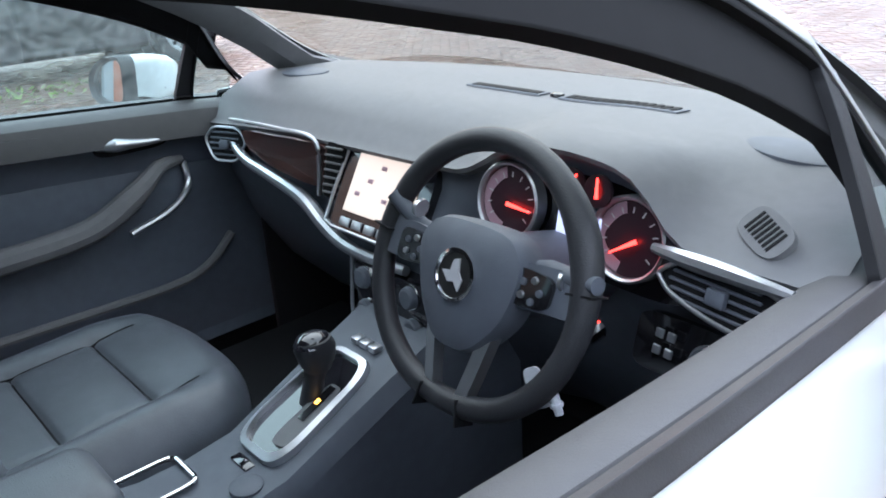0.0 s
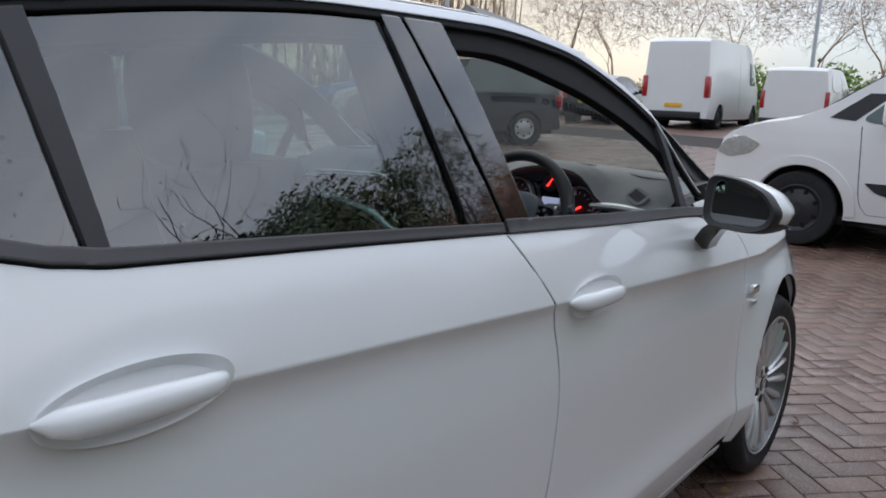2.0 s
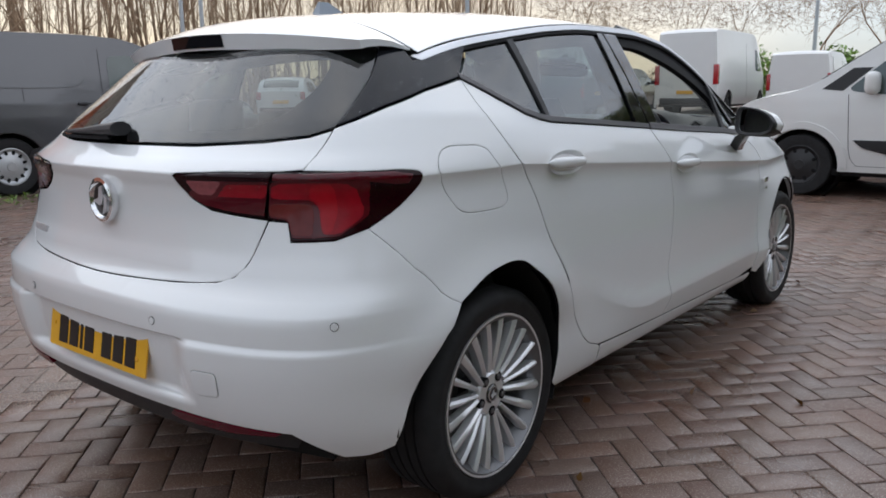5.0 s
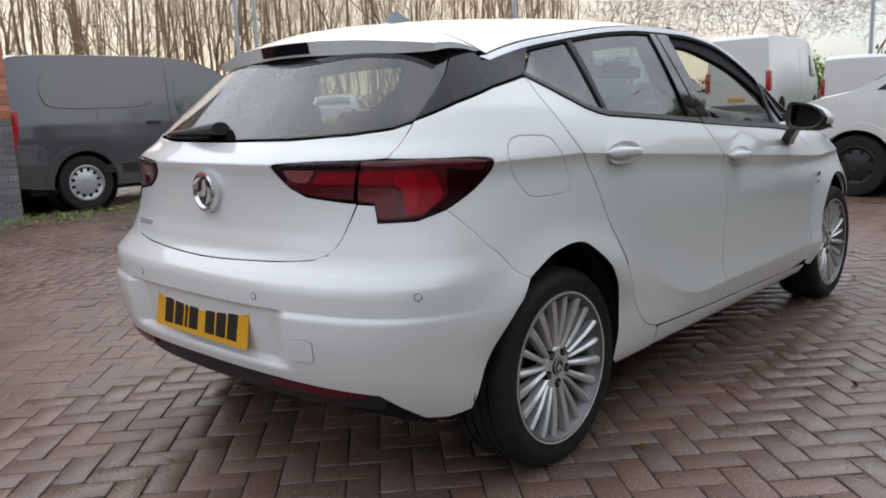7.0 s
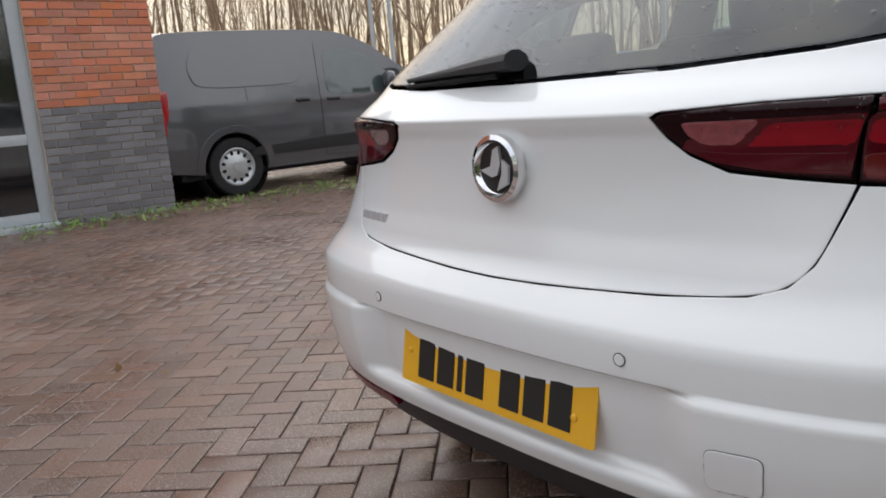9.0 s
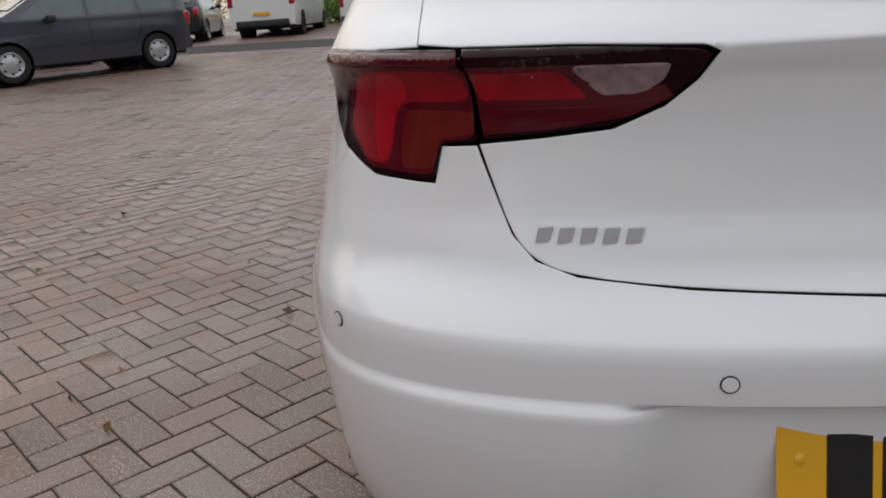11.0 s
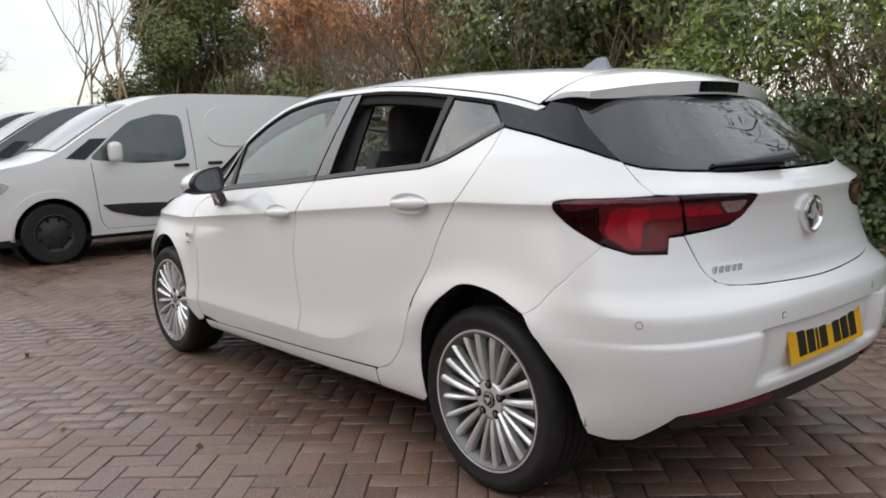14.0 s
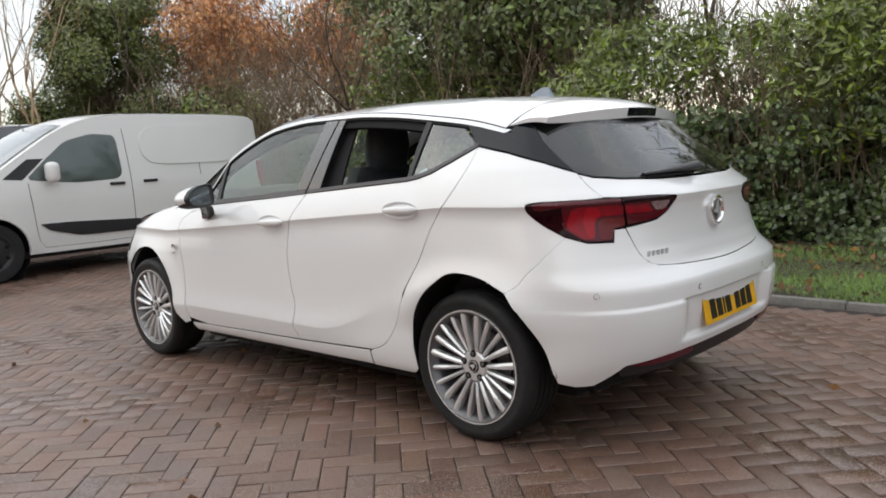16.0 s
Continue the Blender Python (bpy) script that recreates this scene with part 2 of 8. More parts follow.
def step(a, b, x):
    s = np.clip((np.asarray(x, float) - a) / (b - a), 0, 1)
    return s * s * (3 - 2 * s)


# half width of the body by height, the crease at 0.935 and the window line at 1.066
WIDTH_LOW = smooth_table([(.16, .76), (.21, .815), (.25, .845), (.30, .861), (.345, .873), (.378, .880)])
WIDTH_MID = smooth_table([(.378, .880), (.40, .8775), (.44, .870), (.49, .8655), (.60, .8635), (.75, .861), (.84, .8545), (.89, .8505), (.915, .8535), (.935, .8605)])
WIDTH_TOP = smooth_table([(.935, .8605), (.955, .853), (1.0, .833), (1.04, .812), (1.066, .796), (1.08, .791)])

WIDTH_PLAIN = smooth_table([(.16, .76), (.21, .815), (.25, .845), (.30, .858), (.38, .866), (.49, .8665), (.60, .8635), (.75, .861), (.84, .8545), (.89, .8505), (.915, .8535), (.935, .8605)])


def WIDTH(z):
    return np.where(z < .378, WIDTH_LOW(z), np.where(z < .935, WIDTH_MID(z), WIDTH_TOP(z)))


LEAN = smooth_table([(-.5, .95), (-.1, .95), (.06, .88), (.33, .52), (.60, .40), (.95, .34), (1.4, .36), (2.1, .45)])
REAR_LOW = smooth_table([(.16, -.56), (.22, -.62), (.28, -.67), (.36, -.715), (.45, -.745), (.53, -.758), (.572, -.760)])
REAR_LEDGE = smooth_table([(.572, -.760), (.578, -.7585), (.586, -.752), (.590, -.748)])
REAR_MID = smooth_table([(.590, -.748), (.62, -.749), (.655, -.747), (.664, -.744)])
REAR_SHELF = smooth_table([(.664, -.744), (.68, -.728), (.70, -.703), (.72, -.684), (.735, -.676), (.748, -.672)])
REAR_HATCH = smooth_table([(.748, -.672), (.80, -.657), (.88, -.651), (.94, -.656), (.965, -.664), (.980, -.668)])
REAR_TOP = smooth_table([(.980, -.668), (1.0, -.647), (1.035, -.598), (1.06, -.572), (1.10, -.53), (1.2, -.42), (1.3, -.315), (1.40, -.21)])


def REAR(z):
    z = np.asarray(z, float)
    return np.where(z < .572, REAR_LOW(z), np.where(z < .590, REAR_LEDGE(z), np.where(z < .664, REAR_MID(z), np.where(z < .748, REAR_SHELF(z), np.where(z < .980, REAR_HATCH(z), REAR_TOP(z))))))


FRONT = smooth_table([(.16, 3.30), (.25, 3.42), (.45, 3.47), (.60, 3.46), (.75, 3.40), (.85, 3.25), (.95, 3.0), (1.02, 2.6), (1.4, 2.4)])
SQUARE = smooth_table([(.2, 7), (.5, 8), (.66, 8), (.76, 7), (.92, 5.5), (1.06, 5), (1.4, 5)])
Y0, YF, ROUND = .35, 1.9, 2.6
_g = np.linspace(0, np.pi / 2, 6001) ** 3 / (np.pi / 2) ** 2
_g = np.unique(np.concatenate([_g, np.linspace(0, np.pi / 2, 6001)]))
_px, _py = .85 * np.cos(_g) ** (2 / ROUND), Y0 - 1.03 * np.sin(_g) ** (2 / 6.0)
ARC = np.concatenate([[0], np.cumsum(np.hypot(np.diff(_px), np.diff(_py)))])
SPAN = float(ARC[-1])


_px, _py = .85 * np.cos(_g) ** (2 / 3.2), YF + 1.55 * np.sin(_g) ** (2 / 4.0)
ARC_N = np.concatenate([[0], np.cumsum(np.hypot(np.diff(_px), np.diff(_py)))])
NOSE = float(ARC_N[-1])


def turn_of(q):
    return np.interp(np.clip(Y0 - np.asarray(q, float), 0, SPAN), ARC, _g)


def q_at(turn):
    return Y0 - float(np.interp(turn, _g, ARC))



def half_width(y, z):
    y, z = np.asarray(y, float), np.asarray(z, float)
    zs = z + .07 * (np.clip(y, .1, 2.4) - .6) * step(.5, .85, z)
    low = .14 * np.clip((1.02 - y) / .5, 0, 1) ** 2 * step(.30, .42, z) * step(.90, .50, z)
    fade = step(.82, .50, y) * step(.95, .45, z)
    w = np.where(zs < 1.066, WIDTH(zs - low) * (1 - fade) + WIDTH_PLAIN(zs) * fade, .796 - LEAN(y) * (zs - 1.066) - .25 * np.maximum(zs - 1.066, 0) ** 2)
    w = w - .012 * step(1.5, 2.3, y) * step(.75, 1.0, zs)
    w = w + .009 * step(.10, -.25, y) * step(.44, .60, z) * step(.86, .70, z) - .004 * step(.15, -.30, y) * step(.84, .96, z)
    for hub in (0.0, 2.662):
        r = np.hypot(y - hub, z - .317)
        w = w + (.038 if hub == 0 else .026) * np.exp(-((r - .36) / .095) ** 2) * step(.88, .6, z) * (step(.40, .62, z) if hub == 0 else 1)
    return w


def body(q, z):
    """Right-hand side of the body: q is the place along it (metres ahead of the rear axle; below Y0 it wraps round to the middle of the tail)."""
    q, z = np.broadcast_arrays(np.asarray(q, float), np.asarray(z, float))
    phi = turn_of(q)
    n, yc = SQUARE(z), REAR(z)
    u = np.sin(phi) ** (2 / n)
    y_tail = Y0 - (Y0 - yc) * u
    y = np.where(q < Y0, y_tail, q)
    x = half_width(y, z) * np.cos(phi) ** (2 / ROUND)
    # the nose
    f = np.interp(np.clip(q - YF, 0, NOSE), ARC_N, _g)
    y_nose = YF + (FRONT(z) - YF) * np.sin(f) ** (2 / 4.0)
    x = np.where(q > YF, half_width(np.clip(y_nose, 0, 2.9), z) * np.cos(f) ** (2 / 3.2), x)
    y = np.where(q > YF, y_nose, y)
    # the recess for the number plate
    rec = step(.455, .345, np.abs(x)) * step(.592, .582, z) * step(.415, .435, z) * (q < 0)
    y = y + .034 * rec
    return np.stack([x, y, z], -1)


def q_of_y(y, z):
    if y >= Y0:
        return y
    u = min(max((Y0 - y) / (Y0 - float(REAR(z))), 0), 1)
    return q_at(math.asin(u ** (float(SQUARE(z)) / 2)))


RAIL = smooth_table([(-.45, 1.15), (-.22, 1.225), (-.05, 1.274), (.16, 1.323), (.37, 1.356), (.6, 1.383), (.81, 1.396), (1.18, 1.398), (1.48, 1.373),
                     (1.73, 1.303), (1.97, 1.183), (2.24, 1.014), (2.5, .935), (2.9, .86), (3.4, .70)])
RIDGE = smooth_table([(-.45, 1.345), (-.2, 1.392), (0, 1.418), (.3, 1.443), (.7, 1.460), (1.0, 1.460), (1.25, 1.445), (1.5, 1.405), (1.8, 1.315), (2.1, 1.195),
                      (2.4, 1.06), (2.55, 1.0), (2.7, .972), (3.0, .91), (3.3, .81), (3.45, .70)])


def top(s, y):
    """The roof, windscreen and bonnet: s runs from -1 at one edge to 1 at the other."""
    s, y = np.broadcast_arrays(np.asarray(s, float), np.asarray(y, float))
    edge = np.clip(RAIL(y), .6, 1.5)
    xe = half_width(y, edge) - .004
    c = RIDGE(y)
    z = c - (c - edge - .004) * np.abs(s) ** 2.6
    return np.stack([s * xe, y, z], -1)


# ---- tools for building ----
def link_mesh(name, mesh, material, parent, label=""):
    if material is not None:
        mesh.materials.append(material)
    ob = new(name, mesh)
    ob.parent = parent
    if label:
        ob["label"] = label
    return ob


def part(name, bm, material, parent, label="", smooth=True):
    """Links a bmesh as one mesh object under a thing or a part."""
    bmesh.ops.recalc_face_normals(bm, faces=bm.faces)
    mesh = bpy.data.meshes.new(name)
    bm.to_mesh(mesh)
    bm.free()
    if smooth:
        mesh.shade_smooth()
        mesh.set_sharp_from_angle(angle=radians(35))
    return link_mesh(name, mesh, material, parent, label)


def thing(name, label, category, group="", at=(0, 0, 0), turn=0):
    ob = new(name)
    ob.empty_display_size = .1
    ob.matrix_world = pose(*at, 0, 0, turn)
    return tagged(ob, label, category, group)


def box(bm, x0, x1, y0, y1, z0, z1, bevel=0.0, segments=2, m=None):
    made = bmesh.ops.create_cube(bm, size=1)["verts"]
    bmesh.ops.scale(bm, vec=(x1 - x0, y1 - y0, z1 - z0), verts=made)
    bmesh.ops.translate(bm, vec=((x0 + x1) / 2, (y0 + y1) / 2, (z0 + z1) / 2), verts=made)
    if bevel:
        edges = list({e for v in made for e in v.link_edges})
        res = bmesh.ops.bevel(bm, geom=edges, offset=bevel, segments=segments, profile=.5, affect="EDGES")
        made = list({v for f in res["faces"] for v in f.verts} | {v for v in made if v.is_valid})
    if m is not None:
        bmesh.ops.transform(bm, matrix=m, verts=made)
    return made


def lathe(bm, profile, steps=48, m=None, closed=False):
    """Turns (radius, height) rows about z."""
    rings = []
    for k in range(steps):
        a = 2 * math.pi * k / steps
        rings.append([bm.verts.new((r * math.cos(a), r * math.sin(a), h)) for r, h in profile])
    n = len(profile)
    for k in range(steps):
        a, b = rings[k], rings[(k + 1) % steps]
        for i in range(n if closed else n - 1):
            j = (i + 1) % n
            bm.faces.new((a[i], b[i], b[j], a[j]))
    verts = [v for r in rings for v in r]
    bmesh.ops.remove_doubles(bm, verts=verts, dist=1e-5)
    verts = [v for v in verts if v.is_valid]
    if m is not None:
        bmesh.ops.transform(bm, matrix=m, verts=verts)
    return verts


def tube(bm, points, radius, sides=8, closed=False, flat=1.0):
    """A round bar along points; radius may be a list."""
    pts = [Vector(p) for p in points]
    n = len(pts)
    radii = [float(r) for r in radius] if isinstance(radius, (list, tuple)) else [float(radius)] * n
    rings, up = [], Vector((0, 0, 1))
    for i, p in enumerate(pts):
        a = pts[(i - 1) % n] if (closed or i > 0) else p
        b = pts[(i + 1) % n] if (closed or i < n - 1) else p
        d = (b - a).normalized()
        s = d.cross(up)
        s = s.normalized() if s.length > 1e-4 else Vector((1, 0, 0))
        t = s.cross(d).normalized()
        rings.append([bm.verts.new(p + radii[i] * (math.cos(2 * math.pi * k / sides) * s + flat * math.sin(2 * math.pi * k / sides) * t)) for k in range(sides)])
    for i in range(n if closed else n - 1):
        a, b = rings[i], rings[(i + 1) % n]
        for k in range(sides):
            bm.faces.new((a[k], a[(k + 1) % sides], b[(k + 1) % sides], b[k]))
    if not closed:
        bm.faces.new(rings[0][::-1])
        bm.faces.new(rings[-1])


def loft(bm, rings, closed_ring=True, caps=True):
    """Skins rows of points of equal count."""
    vs = [[bm.verts.new(p) for p in r] for r in rings]
    n = len(vs[0])
    for a, b in zip(vs, vs[1:]):
        for i in range(n if closed_ring else n - 1):
            j = (i + 1) % n
            bm.faces.new((a[i], a[j], b[j], b[i]))
    if caps and closed_ring:
        bm.faces.new(vs[0][::-1])
        bm.faces.new(vs[-1])
    return vs


def slab(bm, outline, thick, m=None, bevel=0.0):
    """A plate of the given outline (x, y), of that thickness downwards from z = 0."""
    vs = [bm.verts.new((x, y, 0)) for x, y in outline]
    f = bm.faces.new(vs)
    if f.normal.z < 0:
        f.normal_flip()
    res = bmesh.ops.extrude_face_region(bm, geom=[f])
    low = [v for v in res["geom"] if isinstance(v, bmesh.types.BMVert)]
    bmesh.ops.translate(bm, vec=(0, 0, -thick), verts=low)
    allv = vs + low
    if bevel:
        top_edges = [e for e in f.edges] if f.is_valid else []
        bmesh.ops.bevel(bm, geom=top_edges, offset=bevel, segments=2, profile=.5, affect="EDGES") if top_edges else None
        allv = None
    if m is not None:
        bmesh.ops.transform(bm, matrix=m, verts=[v for v in (allv or bm.verts) if v.is_valid])


def rounded(pts, k=6, sharp=.35):
    """A closed outline with its corners eased."""
    out, n = [], len(pts)
    for i in range(n):
        a, b, c = (np.array(pts[j % n], float) for j in (i - 1, i, i + 1))
        p, q = b + (a - b) * sharp, b + (c - b) * sharp
        for s in np.linspace(0, 1, k):
            out.append(tuple((1 - s) ** 2 * p + 2 * s * (1 - s) * b + s * s * q))
    return out


def glide(pts, k=6):
    """An open line eased through its points."""
    p = [np.array(a, float) for a in pts]
    p = [2 * p[0] - p[1]] + p + [2 * p[-1] - p[-2]]
    out = []
    for a, b, c, d in zip(p, p[1:], p[2:], p[3:]):
        for s in np.linspace(0, 1, k, endpoint=False):
            out.append(tuple(.5 * (2 * b + (c - a) * s + (2 * a - 5 * b + 4 * c - d) * s * s + (3 * b - a - 3 * c + d) * s ** 3)))
    out.append(tuple(p[-2]))
    return out


def inside(poly, pts):
    """Which of the points lie in the closed outline."""
    x, y = pts[:, 0], pts[:, 1]
    res = np.zeros(len(pts), bool)
    a, b = poly, np.roll(poly, -1, 0)
    for (x0, y0), (x1, y1) in zip(a, b):
        hit = (y0 > y) != (y1 > y)
        with np.errstate(divide="ignore", invalid="ignore"):
            res ^= hit & (x < (x1 - x0) * (y - y0) / (y1 - y0 + 1e-12) + x0)
    return res


def shrink(poly, d):
    """The outline moved inwards by d."""
    p = np.array(poly, float)
    area = np.sum(p[:, 0] * np.roll(p[:, 1], -1) - np.roll(p[:, 0], -1) * p[:, 1])
    if area < 0:
        p = p[::-1]
    e0, e1 = p - np.roll(p, 1, 0), np.roll(p, -1, 0) - p
    e0, e1 = (e / np.maximum(np.linalg.norm(e, axis=1, keepdims=True), 1e-9) for e in (e0, e1))
    n0, n1 = np.stack([-e0[:, 1], e0[:, 0]], 1), np.stack([-e1[:, 1], e1[:, 0]], 1)
    n = n0 + n1
    n /= np.maximum(np.sum(n * n0, 1, keepdims=True), .35)
    return p + d * n


def densify(poly, d):
    out = []
    for a, b in zip(poly, np.roll(poly, -1, 0)):
        k = max(1, int(math.ceil(np.linalg.norm(b - a) / d)))
        out.extend(a + (b - a) * s / k for s in range(k))
    return np.array(out)


QC = Y0 - SPAN


def whole(v, z):
    """The body's skin, v metres round from the middle of the tail, to the right or (below 0) to the left."""
    p = body(Y0 - SPAN + np.abs(v), z)
    p[..., 0] *= np.where(np.asarray(v) < 0, -1, 1)
    return p


def panel(name, outline, material, parent, label="", surface=whole, lift=0.0, thick=.012, grid=.03, gap=.002, holes=(), round_edge=True, flip=False):
    """A sheet of the given outline, laid on a surface, with eased edges and a folded rim."""
    poly = np.array(outline, float)
    poly = densify(shrink(poly, gap), grid * .6)
    inner = shrink(poly, .003) if round_edge else None
    loops = [poly]
    for h in holes:
        hp = densify(shrink(h, -gap), grid * .6)
        loops.append(hp)
    pts, edges = [], []
    for lp in loops:
        k = len(pts)
        pts.extend(lp)
        edges.extend((k + i, k + (i + 1) % len(lp)) for i in range(len(lp)))
    nb = len(pts)
    if inner is not None:
        ok = inside(poly, inner)
        pts.extend(inner[ok])
        for lp in loops[1:]:
            pts.extend(shrink(lp, -.003))
    if surface is whole:
        lo0, hi0 = poly.min(0), poly.max(0)
        vv = np.arange(lo0[0], hi0[0], .011)
        yy = body(QC + np.abs(vv), np.full(len(vv), .9))[:, 1]
        lines = [np.stack([vv, .935 - .07 * (np.clip(yy, .1, 2.4) - .6) + d], 1) for d in (-.010, -.003, 0, .003, .010)]
        lines += [np.stack([vv, .378 + d + .14 * np.clip((1.02 - yy) / .5, 0, 1) ** 2], 1) for d in (-.006, 0, .006)]
        tail = np.abs(vv) < 1.25
        lines += [np.stack([vv[tail], np.full(tail.sum(), z + d)], 1) for z in (.572, .590, .664, .748, .980) for d in (-.004, 0, .004)] + [np.stack([vv[tail], np.full(tail.sum(), .581)], 1)]
        e = np.concatenate(lines)
        e = e[inside(poly, e)]
        for lp in loops[1:]:
            e = e[~inside(lp, e)]
        near = np.concatenate(loops)
        e = e[np.array([np.min(np.sum((near - q) ** 2, 1)) for q in e]) > .005 ** 2] if len(e) else e
        creases = e
        pts.extend(e)
    else:
        creases = np.zeros((0, 2))
    lo, hi = poly.min(0), poly.max(0)
    gx, gy = np.meshgrid(np.arange(lo[0], hi[0], grid), np.arange(lo[1], hi[1], grid * .87))
    gx = gx + (np.arange(gx.shape[0]) % 2)[:, None] * grid / 2
    g = np.stack([gx.ravel(), gy.ravel()], 1)
    g = g[inside(poly, g)]
    for lp in loops[1:]:
        g = g[~inside(lp, g)]
    if len(g):
        al = np.concatenate(loops + [creases])
        far = np.array([np.min(np.sum((al - q) ** 2, 1)) for q in g]) > (grid * .40) ** 2
        pts.extend(g[far])
    from mathutils import geometry
    res = geometry.delaunay_2d_cdt([Vector(p) for p in pts], edges, [], 0, 1e-6)
    uv = np.array([tuple(v) for v in res[0]])
    tri = np.array([f for f in res[2] if len(f) == 3])
    cen = uv[tri].mean(1)
    keep = inside(poly, cen)
    for lp in loops[1:]:
        keep &= ~inside(lp, cen)
    tri = tri[keep]
    a, b, c = uv[tri[:, 0]], uv[tri[:, 1]], uv[tri[:, 2]]
    neg = (b[:, 0] - a[:, 0]) * (c[:, 1] - a[:, 1]) - (b[:, 1] - a[:, 1]) * (c[:, 0] - a[:, 0]) < 0
    tri[neg] = tri[neg][:, ::-1]
    h = 2e-4
    p = surface(uv[:, 0], uv[:, 1])
    du = surface(uv[:, 0] + h, uv[:, 1]) - surface(uv[:, 0] - h, uv[:, 1])
    dv = surface(uv[:, 0], uv[:, 1] + h) - surface(uv[:, 0], uv[:, 1] - h)
    n = np.cross(du, dv)
    n /= np.maximum(np.linalg.norm(n, axis=1, keepdims=True), 1e-12)
    # the rim: every edge that has one face only
    count = {}
    for f in tri:
        for i in range(3):
            e = (int(f[i]), int(f[(i + 1) % 3]))
            count[e] = count.get(e, 0) + 1
    rim = [e for e in count if (e[1], e[0]) not in count]
    border = sorted({v for e in rim for v in e})
    where = {v: i for i, v in enumerate(border)}
    out = np.zeros((len(border), 3))
    for e0, e1 in rim:
        t = p[e1] - p[e0]
        o = np.cross(t, n[e0])
        o /= max(np.linalg.norm(o), 1e-9)
        out[where[e0]] += o
        out[where[e1]] += o
    out /= np.maximum(np.linalg.norm(out, axis=1, keepdims=True), 1e-9)
    pos = p + n * lift
    nor = n.copy()
    if round_edge:
        pos[border] -= n[border] * .0008
        nor[border] = n[border] + out * .5
        nor[border] /= np.linalg.norm(nor[border], axis=1, keepdims=True)
    k = len(pos)
    low = pos[border] - n[border] * thick
    mid = pos[border] - n[border] * min(.0022, thick * .5)
    verts = np.concatenate([pos, pos[border], mid, mid, low])
    norms = np.concatenate([nor, out, out, out, out])
    faces = [tuple(int(i) for i in f) for f in tri]
    m = len(border)
    for j in (0, 2):
        faces += [(k + j * m + where[e1], k + j * m + where[e0], k + (j + 1) * m + where[e0], k + (j + 1) * m + where[e1]) for e0, e1 in rim]
    mesh = bpy.data.meshes.new(name)
    mesh.from_pydata([tuple(v) for v in verts], [], faces)
    mesh.shade_smooth()
    mesh.normals_split_custom_set_from_vertices([tuple(v) for v in norms])
    ob = link_mesh(name, mesh, material, parent, label)
    if material is PAINT:
        # the folded rim behind the painted edge is coloured black for the gap's shade
        mesh.materials.append(GAP_BLACK)
        for f in mesh.polygons[len(mesh.polygons) - len(rim):]:
            f.material_index = 1
    return ob


def right(pts):
    return [(q - QC, z) for q, z in pts]


def left(pts):
    return [(QC - q, z) for q, z in pts][::-1]


def across(pts):
    """A half outline, from the middle of the tail back to the middle, mirrored into a whole one."""
    r = right(pts)
    return r + [(-v, z) for v, z in r[::-1] if abs(v) > 1e-6]


# ---- the white hatchback ----
car = thing("hatchback_car", "white five-door hatchback with two windows down on block paving", "car")

# outlines on the skin, in metres along it and up
REAR_GAP = [(-.138, 1.206), (-.098, 1.123), (-.036, 1.048), (.032, .992), (.098, .940), (.167, .880), (.238, .808)]
REAR_GAP += [(q_of_y(y, z) if y < Y0 else y, z) for y, z in ((.262, .728), (.2815, .698), (.300, .670), (.318, .642), (.334, .612), (.346, .588), (.352, .575), (.362, .552), (.383, .505), (.404, .463))] + [(.455, .392), (.51, .343), (.585, .316)]
MID_GAP = [(1.119, .297), (1.158, .359), (1.142, .469), (1.169, .581), (1.185, .722), (1.173, .83), (1.145, .906), (1.068, 1.026)]
BELT_REAR = [(.70, 1.052), (.372, 1.074), (.26, 1.084), (.155, 1.103), (.02, 1.147)]
FRONT_GAP = [(2.02, .962), (2.26, .92), (2.318, .865), (2.265, .753), (2.212, .604), (2.187, .298)]
ARCH_UP = [(-.085, .646), (-.041, .668), (.018, .697), (.118, .708), (.20, .688), (.272, .625), (.322, .52), (.338, .404), (.328, .26)]
ARCH_DOWN = [(-.139, .576), (-.224, .465), (-.305, .355), (-.35, .306)]
LAMP_SIDE = [(-.395, .988), (-.345, .982), (-.334, .970), (-.339, .945), (-.385, .902), (-.463, .853)]
HATCH_LOW = [(-.705, .876), (-.73, .82), (-.755, .768), (-.785, .738), (-.835, .722), (-.96, .711), (-1.19, .701), (QC, .699)]
rear_door = glide(REAR_GAP, 4) + [(1.119, .297)] + glide(MID_GAP[1:], 4) + BELT_REAR
front_door = [(1.122, .297)] + glide(MID_GAP[1:], 4) + [(1.45, .999), (1.80, .977), (2.02, .962)] + glide(FRONT_GAP[1:], 4) + [(2.0, .276), (1.6, .287)]
quarter = ([(-.138, 1.206), (-.313, 1.173), (-.464, 1.130), (-.588, 1.086), (-.621, .993), (-.517, .989)] + glide(LAMP_SIDE, 3) + [(-.385, .802), (-.305, .752), (-.19, .698)]
           + glide(ARCH_UP, 4) + [(.345, .236), (.60, .236), (.60, .305)] + glide(REAR_GAP, 4)[::-1])
fender = ([(2.187, .276)] + glide(FRONT_GAP[1:], 4)[::-1][1:] + [(2.02, .962), (2.06, .995), (2.2, .998), (2.35, .990), (2.6, .962), (2.9, .905), (2.96, .868), (3.06, .80), (3.02, .66), (2.965, .60)]
          + [(2.662 + .362 * math.cos(a), .345 + .358 * math.sin(a)) for a in np.linspace(.7, math.pi + .05, 18)] + [(2.245, .26)])
